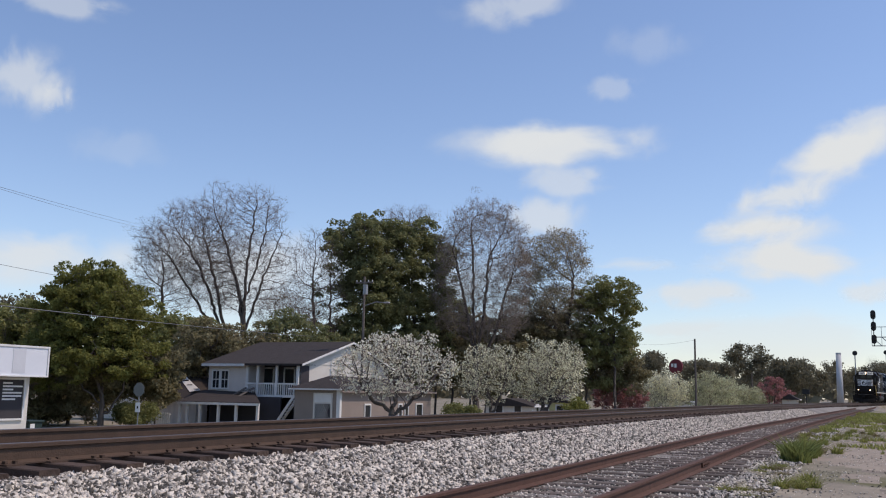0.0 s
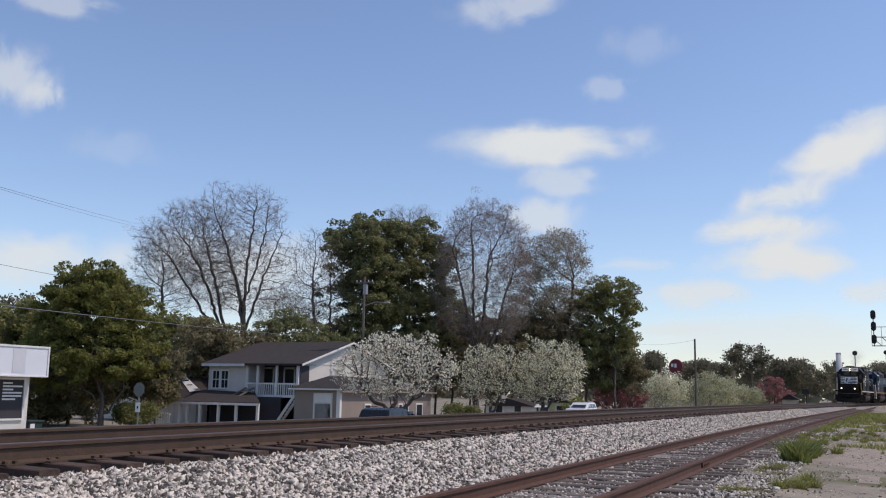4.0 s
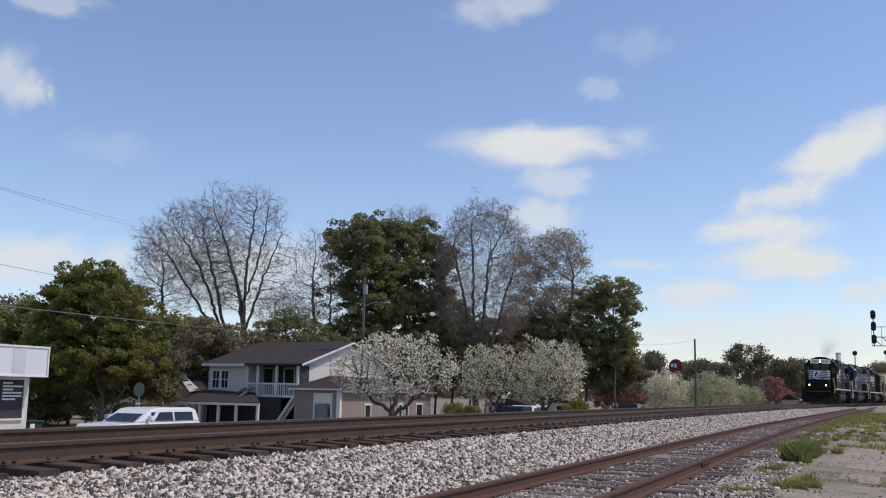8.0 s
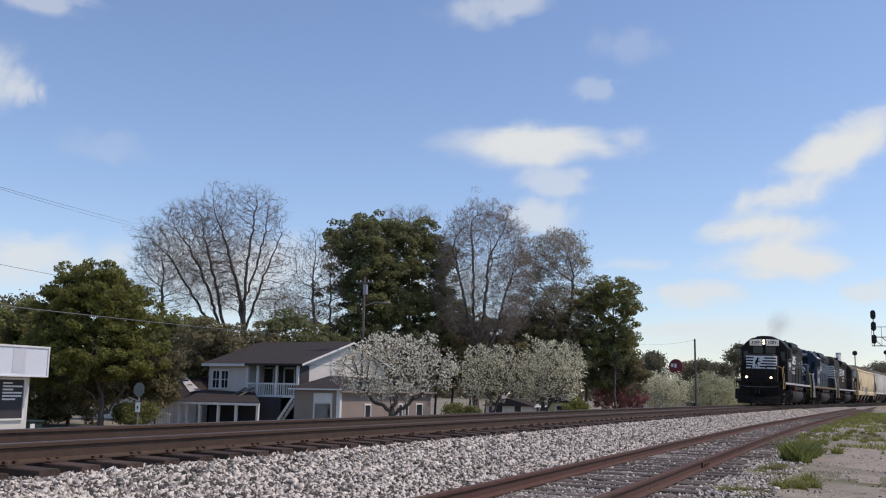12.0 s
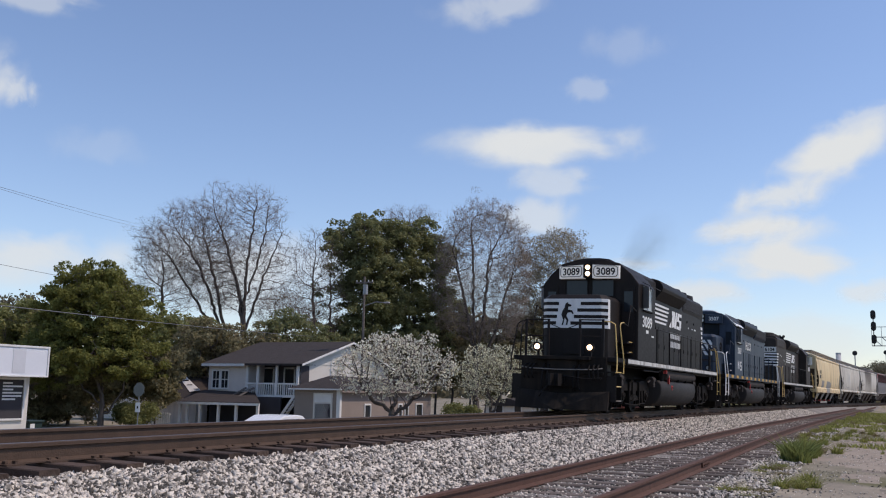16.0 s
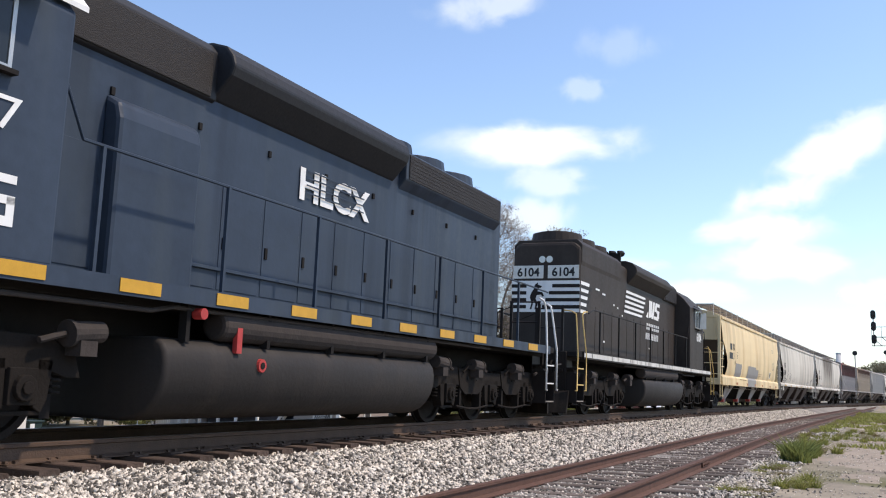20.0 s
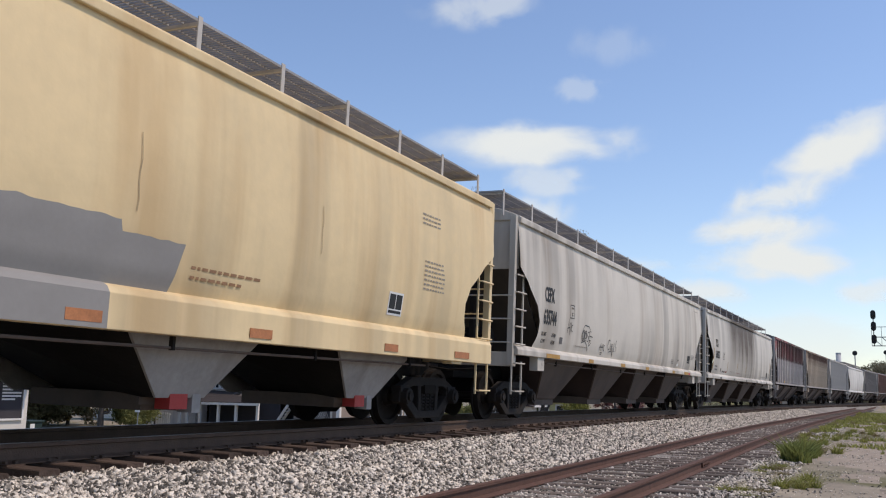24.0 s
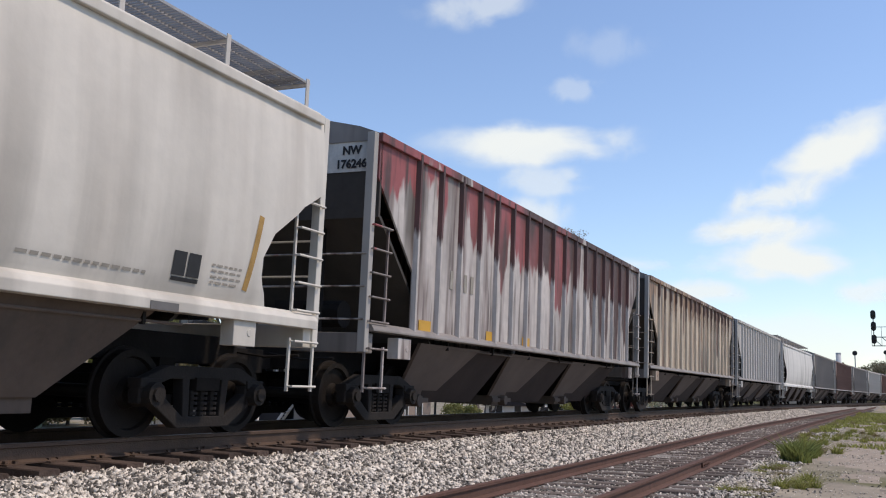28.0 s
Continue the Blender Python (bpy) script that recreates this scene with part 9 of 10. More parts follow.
    for x_, y_, z_, w_, h_ in ((63.95, 45.2, 1.31, .22, .03), (63.45, 44.4, 1.05, .34, .05), (62.75, 43.4, .70, .30, .03), (62.1, 42.2, .37, .26, .02)):
        part("torn_edge", Geo().add([(x_ - .03, y_ - w_, z_ - h_ + .03), (x_ - .03, y_ + w_, z_ - h_ + .04), (x_ + .05, y_ + w_ * .6, z_ + h_ + .05), (x_ + .05, y_ - w_ * .8, z_ + h_ + .04)], [(0, 1, 2, 3)]), M_BROWNROOF, wr, "dark tear in the roof patch")
    # one-storey front part
    f = thing("front_annex", "one-storey taupe annex with white garage door and trim", "house annex")
    XA, YA, XB, YB = 56.9, 25.6, 71.9, 29.3
    part("wall", Geo().box(XA, XA + .2, YA, YB, G, .62), M_TAUPE, f)
    part("wall", Geo().box(XA + .2, XB, YA, YA + .2, G, .35), M_TAUPE, f)
    part("wall", Geo().box(XB - .2, XB, YA + .2, YB, G, .35), M_TAUPE, f)
    part("wall", Geo().box(XA + .2, XB - .2, YB - .2, YB, G, .62), M_TAUPE, f)
    rf = Geo().add([(XA - .35, YA - .35, .52), (XB + .35, YA - .35, .42), (XB + .35, YB + .3, .52), (XA - .35, YB + .3, .62), (XA + 2.2, YA + 2.1, 1.55), (XB - 2.2, YA + 2.1, 1.45)],
                   [(0, 3, 2, 1), (0, 1, 5, 4), (1, 2, 5), (2, 3, 4, 5), (3, 0, 4)])
    part("roof", rf, M_SHINGLE, f, "low hipped dark shingle roof")
    part("eave_trim", Geo().box(XA - .4, XA - .33, YA - .35, YB + .3, .50, .60), M_TRIM, f)
    part("gutter", Geo().box(XA - .33, XB + .35, YA - .4, YA - .33, .36, .48), M_TAUPE, f)
    d = part("garage_door", Geo().box(XA - .05, XA, 26.15, 27.7, G, .3), M_WHITEWALL, f, "white garage door with dark lattice")
    part("door_panel", Geo().box(XA - .07, XA - .05, 26.25, 27.6, -.35, .2), M_TRIM, d)
    part("lattice_panel", Geo().box(XA - .07, XA - .05, 26.3, 27.55, -1.6, -.45), M_SHADEDARK, d)
    la = Geo()
    for i in range(9):
        y = 26.3 + i * .155
        la.tube([(XA - .08, y, -1.6), (XA - .08, min(27.55, y + .6), -1.6 + (min(27.55, y + .6) - y) * 1.9)], .012, 4)
        la.tube([(XA - .08, y, -1.6 + 1.15), (XA - .08, min(27.55, y + .6), -.45 - (min(27.55, y + .6) - y) * 1.9)], .012, 4)
    part("lattice", la, M_TRIM, d)
    part("corner_board", Geo().box(XA - .06, XA + .2, YA - .06, YA + .22, G, .5), M_TRIM, f, "white corner board")
    for x, wd in ((60.9, .8), (66.2, .5), (67.3, .5), (69.6, 1.1)):
        sash(f, "-y", x, -1.75, -.55, wd, YA, bars=False)


def build_street():
    G = -2.3
    # sign building
    s = thing("shop_building", "small white shop with a blank sign fascia", "shop")
    part("wall", Geo().box(16, 29.86, 25.2, 25.4, G, .9), M_WHITEWALL, s)
    part("wall", Geo().box(29.66, 29.86, 25.4, 32, G, .9), M_WHITEWALL, s)
    part("wall", Geo().box(16, 16.2, 25.4, 32, G, .9), M_WHITEWALL, s)
    part("wall", Geo().box(16.2, 29.66, 31.8, 32, G, .9), M_WHITEWALL, s)
    part("roof", Geo().box(15.6, 30.0, 24.9, 32.3, .9, 1.05), M_WHITEWALL, s)
    fa = part("sign_fascia", Geo().box(15.6, 29.93, 24.3, 25.0, .86, 2.12), M_SIGNBOX, s, "blank white sign fascia", bevel=.02)
    part("fascia_edge", Geo().box(15.55, 29.98, 24.26, 24.3, 2.06, 2.14).box(15.55, 29.98, 24.26, 24.3, .84, .9).box(29.9, 29.98, 24.26, 24.3, .9, 2.06), M_TRIM, fa)
    part("faded_panel", Geo().box(28.1, 28.75, 24.285, 24.3, 1.0, 2.0), mat("faded_sign_patch", (0.62, 0.63, 0.66), 0.6, var=0.08, scale=1), fa)
    wn_ = part("shop_window", Geo().box(25.0, 29.52, 25.15, 25.2, -.9, .72), M_SHADEDARK, s, "dark shop window with white lettering")
    part("window_frame", Geo().box(24.9, 29.6, 25.1, 25.2, -.98, -.9).box(24.9, 29.6, 25.1, 25.2, .72, .8).box(29.52, 29.6, 25.1, 25.2, -.9, .72), M_TRIM, wn_)
    for i, w in enumerate((.47, 1.0, .52, .98, .96, .66)):
        part("print_line", Geo().box(28.46, 28.46 + w, 25.13, 25.15, .54 - .135 * i, .61 - .135 * i), M_TRIM, wn_, "line of window print")
    nb = thing("neighbour_house", "small white house glimpsed behind yard trees", "house")
    part("wall", Geo().box(64.6, 64.8, 48.6, 55.5, G, 1.3), M_WHITEWALL, nb)
    part("wall", Geo().box(64.8, 71, 48.6, 48.8, G, 1.3), M_WHITEWALL, nb)
    part("wall", Geo().box(64.8, 71, 55.3, 55.5, G, 1.3), M_WHITEWALL, nb)
    part("roof", Geo().prism([(64.2, 1.2), (67.8, 3.0), (71.4, 1.2)], 48.2, 55.9, "y"), M_SHINGLE, nb)
    for y in (50.2, 52.2, 54.0):
        sash(nb, "-x", y, -.6, .8, .9, 64.6)
    b = thing("wheeled_bin", "dark green wheeled refuse bin on the verge", "bin")
    part("body", Geo().prism([(31.0, G), (31.6, G), (31.7, -1.15), (30.9, -1.15)], 26.2, 26.9, "y"), M_BIN, b, bevel=.03)
    part("lid", Geo().box(30.85, 31.75, 26.15, 26.95, -1.15, -1.05), M_BIN, b, bevel=.02)
    part("sticker", Geo().box(31.0, 31.25, 26.19, 26.2, -1.4, -1.2), M_TRIM, b)
    # stop sign seen from behind
    p = thing("road_sign", "grey back of an octagonal road sign on a post", "road sign")
    part("post", Geo().cyl((43.1, 31.0, G - .05), (43.1, 31.0, .75), .035, n=8), M_STEEL, p)
    oc = [(31.0 + .42 * math.cos(math.pi / 8 + i * math.pi / 4), .34 + .42 * math.sin(math.pi / 8 + i * math.pi / 4)) for i in range(8)]
    part("sign_plate", Geo().prism(oc, 43.05, 43.065, "x"), mat("dull_sign_back", (0.15, 0.155, 0.14), 0.6, var=0.2, scale=4), p, "bare grey back of the octagonal plate")
    part("small_plate", Geo().box(43.03, 43.05, 30.83, 31.17, -.95, -.4), M_TRIM, p, "small white plate")
    part("plate_mark", Geo().box(43.02, 43.03, 30.95, 31.05, -.75, -.6), M_DECAL, p)
    # poles and wires
    def pole(x, y, top, arm, r=.14, label="weathered wooden utility pole", lamp=False):
        o = thing("utility_pole", label, "utility pole", "utility poles along the street")
        part("pole", Geo().cyl((x, y, -2.6), (x, y, top), r, r * .7, n=10), M_POLE, o)
        if arm:
            part("crossarm", Geo().box(x - .06, x + .06, y - arm, y + arm, top - .55, top - .42), M_POLE, o)
            for k in (-.9, -.45, .45, .9):
                part("insulator", Geo().cyl((x, y + arm * k, top - .42), (x, y + arm * k, top - .28), .04, n=6), M_TRIM, o)
        if lamp:
            part("lamp_arm", Geo().tube([(x, y, 7.3), (x + .4, y - .9, 7.65), (x + .6, y - 1.5, 7.6)], .03), M_STEEL, o)
            part("lamp_head", Geo().ball((x + .7, y - 1.75, 7.58), .3, 8, .35), M_STEEL, o, "cobra street lamp head")
            part("transformer", Geo().cyl((x - .25, y - .25, 8.2), (x - .25, y - .25, 9.0), .2, n=10), M_STEEL, o)
    pole(66.4, 29.2, 9.7, .8, .13, "wooden utility pole with a street lamp arm", lamp=True)
    pole(120.4, 11.7, 7.65, 0, .16)
    pole(175.4, 32.6, 10.8, 1.0, .16)
    pole(198.9, 13.3, 5.4, 0, .13)

    def wire(name, a, b, sag, r):
        a, b = Vector(a), Vector(b)
        pts = [a.lerp(b, i / 16) - Vector((0, 0, sag * 4 * (i / 16) * (1 - i / 16))) for i in range(17)]
        solid(name, Geo().tube(pts, r, 5), M_WIRE, "thin overhead cable strung between poles", "cable", "overhead cables")
    wire("overhead_cable", (10.2, 11.7, 2.48), (66.4, 33.9, 4.88), .12, .016)
    wire("overhead_cable", (27.0, 32.6, 6.9), (53.0, 44.8, 8.2), .05, .014)
    wire("overhead_cable", (9.0, 11.2, 5.5), (66.9, 52.4, 15.2), .1, .008)
    wire("overhead_cable", (9.0, 11.2, 5.65), (66.9, 52.4, 15.0), .25, .007)
    wire("overhead_cable", (120.4, 11.7, 7.5), (175.4, 32.6, 10.3), .5, .012)
    # railway signal on a cantilever over the line
    sg = thing("signal_gantry", "black colour-light railway signal on a steel cantilever", "railway signal")
    gx = 112.0
    part("mast", Geo().cyl((gx, -13.6, -.9), (gx, -13.6, 7.6), .16, .13, n=10), M_STEEL, sg)
    tr_ = Geo()
    for yy, zz in ((-.3, 6.25), (.3, 6.25), (-.3, 7.2), (.3, 7.2)):
        tr_.tube([(gx + yy, -13.6, zz), (gx + yy, -8.5, zz)], .035, 6)
    part("walkway_frame", tr_, M_STEEL, sg, "cantilever walkway frame")
    for i in range(6):
        y = -13.4 + i * .98
        for dx in (-.3, .3):
            part("lattice_bar", Geo().tube([(gx + dx, y, 6.25), (gx + dx, min(-8.5, y + .98), 7.2)], .028, 5), M_STEEL, sg)
            part("upright", Geo().tube([(gx + dx, y, 6.25), (gx + dx, y, 8.3)], .02, 5), M_STEEL, sg)
    part("guard_rail", Geo().tube([(gx - .3, -13.6, 8.3), (gx - .3, -8.5, 8.3)], .02, 5).tube([(gx + .3, -13.6, 8.3), (gx + .3, -8.5, 8.3)], .02, 5), M_STEEL, sg)
    part("signal_post", Geo().cyl((gx - .35, -8.72, 6.2), (gx - .35, -8.72, 9.9), .05, n=8), M_SIGBLACK, sg)
    for z in (9.6, 8.35, 6.95):
        hd = part("signal_head", Geo().prism([(-8.72 + .27 * math.cos(a * math.pi / 8), z + (.22 if 0 < a < 8 else -.22 if a > 8 else 0) + .27 * math.sin(a * math.pi / 8)) for a in range(16)], gx - .62, gx - .3, "x"), M_SIGBLACK, sg, "black signal head with rounded ends", bevel=.02)
        part("hood", Geo().cyl((gx - .95, -8.72, z + .02), (gx - .62, -8.72, z + .02), .16, .18, n=12), M_SIGBLACK, hd)
    # smaller signals further along
    for x, y, z in ((190.0, -6.0, 9.2), (205.0, -11.5, 10.0)):
        o = thing("railway_signal", "distant black railway signal on a post", "railway signal", "distant railway signals")
        part("mast", Geo().cyl((x, y, -.6), (x, y, z), .1, n=8), M_STEEL, o)
        part("signal_head", Geo().cyl((x - .3, y, z - .3), (x - .2, y, z - .3), .45, n=14), M_SIGBLACK, o)
    o = thing("relay_case", "small dark trackside relay case on a post", "relay case")
    part("post", Geo().box(119.9, 120.0, -4.2 + 3.0, -4.1 + 3.0, -1.2, 1.0), M_SIGBLACK, o)
    part("case", Geo().box(119.7, 120.2, -1.55, -.75 - .0, 1.0, 1.55), M_SIGBLACK, o)
    t = thing("tower", "tall slim pale concrete tower beyond the trees", "tower")
    part("shaft", Geo().cyl((259.9, -1.5, -2.4), (259.9, -1.5, 12.0), .85, .62, n=24), M_TOWER, t, smooth=True)
    part("rim", Geo().cyl((259.9, -1.5, 11.7), (259.9, -1.5, 12.1), .66, n=24), M_TOWER, t)
    r = thing("round_sign", "round dark red roadside sign with a pale squiggle", "sign")
    part("pole", Geo().cyl((147.7, 19.1, -2.6), (147.7, 19.1, 4.0), .12, n=8), M_STEEL, r)
    part("disc", Geo().cyl((147.5, 19.1, 5.0), (147.8, 19.0, 5.0), 1.15, n=24), M_REDSIGN, r)
    for i in range(3):
        part("mark", Geo().box(147.44, 147.47, 18.4 + .5 * i, 18.75 + .5 * i, 4.95 - .12 * (i % 2), 5.45), M_TRIM, r, "plain pale mark")
    # far houses
    for name, lab, x, y, w, d, z1, m in (("white_cottage", "small white cottage behind the blossom trees", 91.0, 23.2, 5.5, 5, -.75, M_WHITEWALL), ("yellow_cottage", "small pale yellow cottage with a white porch", 95.0, 20.3, 4.2, 4, -.35, M_YELLOWWALL), ("trackside_hut", "pale hut with red boards by the line", 142.0, 1.3, 3, 2, .3, M_WHITEWALL)):
        c = thing(name, lab, "house")
        part("wall", Geo().box(x, x + w, y, y + .2, -2.5, z1), m, c)
        part("wall", Geo().box(x, x + .2, y + .2, y + d, -2.5, z1), m, c)
        part("wall", Geo().box(x + w - .2, x + w, y + .2, y + d, -2.5, z1), m, c)
        part("wall", Geo().box(x + .2, x + w - .2, y + d - .2, y + d, -2.5, z1), m, c)
        part("roof", Geo().prism([(y - .4, z1 - .05), (y + d + .4, z1 - .05), (y + d / 2, z1 + .75)], x - .4, x + w + .4, "x"), M_SHINGLE, c)
        part("eave_trim", Geo().box(x - .4, x + w + .4, y - .46, y - .4, z1 - .12, z1 + .06), M_TRIM, c)
        for k in range(2):
            sash(c, "-y", x + w * (.3 + .4 * k), -1.8, -.7, .8, y, bars=False)
            sash(c, "-x", y + d * (.3 + .4 * k), -1.8, -.7, .7, x, bars=False)


# ---------------------------------------------------------------- road vehicles
M_CARWHITE = mat("white_car_paint", (0.76, 0.77, 0.78), 0.25, var=0.03, scale=2, bump=0.0)
M_CARDARK = mat("dark_car_paint", (0.02, 0.022, 0.026), 0.25, var=0.1, scale=2, bump=0.0)
M_TYRE = mat("tyre_rubber", (0.02, 0.02, 0.02), 0.9, var=0.2, scale=5)


def road_car(label, L, H, W, paint, style):
    """A car whose front points along +x; the origin is on the road under its middle."""
    c = thing("car", label, "car")
    hood_z, roof = H * (.70 if style == "suv" else .56), H
    if style == "suv":
        low = [(-L / 2, .35), (L / 2, .35), (L / 2, hood_z * .8), (L / 2 - .15, hood_z), (L / 2 - 1.35, hood_z + .06), (-L / 2 + .02, hood_z + .06)]
        cabp = [(-L / 2 + .05, hood_z + .06), (L / 2 - 1.3, hood_z + .06), (L / 2 - 2.1, roof - .05), (L / 2 - 2.5, roof), (-L / 2 + .5, roof), (-L / 2 + .22, roof - .08)]
        win = [(-L / 2 + .45, hood_z + .10, -L / 2 + 1.5), (-L / 2 + 1.6, hood_z + .10, -L / 2 + 2.65), (-L / 2 + 2.75, hood_z + .10, L / 2 - 1.95)]
    elif style == "pickup":
        low = [(-L / 2, .4), (L / 2, .4), (L / 2, hood_z * .85), (L / 2 - .15, hood_z), (L / 2 - 1.3, hood_z + .05), (-L / 2, hood_z + .05)]
        cabp = [(-L / 2 + 2.0, hood_z + .05), (L / 2 - 1.25, hood_z + .05), (L / 2 - 1.95, roof - .04), (L / 2 - 2.3, roof), (-L / 2 + 2.35, roof), (-L / 2 + 2.15, roof - .05)]
        win = [(-L / 2 + 2.4, hood_z + .14, -L / 2 + 3.0), (-L / 2 + 3.1, hood_z + .14, L / 2 - 1.9)]
    else:
        low = [(-L / 2, .35), (L / 2, .35), (L / 2, hood_z * .75), (L / 2 - .2, hood_z * .95), (L / 2 - 1.1, hood_z + .05), (-L / 2 + .02, hood_z + .08)]
        cabp = [(-L / 2 + .08, hood_z + .06), (L / 2 - 1.05, hood_z + .05), (L / 2 - 1.95, roof - .04), (L / 2 - 2.4, roof), (-L / 2 + .95, roof - .02), (-L / 2 + .35, roof - .25)]
        win = [(-L / 2 + .8, hood_z + .14, -L / 2 + 1.6), (-L / 2 + 1.7, hood_z + .14, L / 2 - 1.85)]
    part("body", Geo().prism(low, -W / 2, W / 2, "y"), paint, c, bevel=.07)
    top = Geo().prism(cabp, -W / 2 + .03, W / 2 - .03, "y")
    top.v = [(x, y * (1 - .16 * max(0, (z - hood_z - .1)) / (roof - hood_z)), z) for x, y, z in top.v]
    part("cabin", top, paint, c, bevel=.05)
    for a, z0, b in win:
        for s in (-1, 1):
            z1 = roof - .16
            t0, t1 = 1 - .16 * max(0, z0 - hood_z - .1) / (roof - hood_z), 1 - .16 * (z1 - hood_z - .1) / (roof - hood_z)
            y0, y1 = s * ((W / 2 - .03) * t0 + .008), s * ((W / 2 - .03) * t1 + .008)
            k = .35 if b > L / 2 - 2.6 and style != "pickup" else (.3 if b > 0 else 0)
            g = Geo().add([(a, y0, z0), (b, y0, z0), (b - k, y1, z1), (a, y1, z1)], [(0, 1, 2, 3)])
            part("window_pane", g, M_GLASS, c)
    xa, xb = (cabp[1][0], cabp[1][1]), (cabp[2][0], cabp[2][1])
    part("windscreen", Geo().add([(xa[0] + .012, -W / 2 + .2, xa[1] + .06), (xa[0] + .012, W / 2 - .2, xa[1] + .06), (xb[0] + .012, W / 2 - .3, xb[1] - .04), (xb[0] + .012, -W / 2 + .3, xb[1] - .04)], [(0, 1, 2, 3)]), M_GLASS, c)
    if style == "pickup":
        part("bed_cover", Geo().prism([(-L / 2 + .05, hood_z + .05), (-L / 2 + 2.0, hood_z + .05), (-L / 2 + 2.0, roof - .03), (-L / 2 + .25, roof - .05)], -W / 2 + .12, W / 2 - .12, "y"), M_CARDARK, c, "tall black bed cap", bevel=.05)
    for s in (-1, 1):
        part("mirror", Geo().box(L / 2 - 1.9, L / 2 - 1.75, s * (W / 2 + .16), s * W / 2, hood_z + .12, hood_z + .3), paint, c, bevel=.03)
        part("headlamp", Geo().box(L / 2 - .04, L / 2 + .02, s * (W / 2 - .1), s * (W / 2 - .45), hood_z * .62, hood_z * .8), M_LAMPOFF, c)
        part("tail_lamp", Geo().box(-L / 2 - .02, -L / 2 + .04, s * (W / 2 - .05), s * (W / 2 - .25), hood_z * .7, hood_z * 1.0), M_RED, c)
    rr = Geo()
    if style == "suv":
        for s in (-1, 1):
            rr.tube([(-L / 2 + .7, s * (W / 2 - .3), roof + .05), (L / 2 - 2.7, s * (W / 2 - .3), roof + .05)], .02)
        part("roof_rack", rr, M_UNDER, c)
    wheels = []
    r = .38
    tyre = cached("tyre", lambda: Geo().cyl((0, -.11, 0), (0, .11, 0), r, n=20).mesh("wheel", M_TYRE))
    rim = cached("rim", lambda: Geo().cyl((0, -.12, 0), (0, .12, 0), .22, n=10).box(-.3, .3, -.115, .115, -.03, .03).mesh("rim", M_STEEL))
    for x in (-L / 2 + .95, L / 2 - .95):
        for s in (-1, 1):
            w = part("wheel", tyre, M_TYRE, c, at=pose(x, s * (W / 2 - .12), r))
            part("rim", rim, M_STEEL, w)
            wheels.append((w, x, s * (W / 2 - .12), r))
    return c, wheels


ROAD_CARS = []


def build_cars():
    # body, lane (y), heading, x at a time, speed
    for lab, L, H, W, m, style, y, turn, t0, x0, v in (
            ("dark passing sport utility car on the road", 4.2, 1.86, 1.75, M_CARDARK, "suv", 13.7, 0, 2.7, 24.7, 13.2),
            ("white passing pickup truck with a black bed cap", 4.9, 1.86, 1.8, M_CARWHITE, "pickup", 13.7, 0, 6.0, 26.1, 17.6),
            ("large white passing sport utility car with dark windows", 4.8, 1.92, 1.8, M_CARWHITE, "suv", 17.0, 180, 8.0, 27.7, -14.9),
            ("white passing crossover car on the road", 4.2, 1.68, 1.75, M_CARWHITE, "crossover", 13.7, 0, 15.6, 25.0, 18.4)):
        c, wheels = road_car(lab, L, H, W, m, style)
        ROAD_CARS.append((c, wheels, y, turn, t0, x0, v))


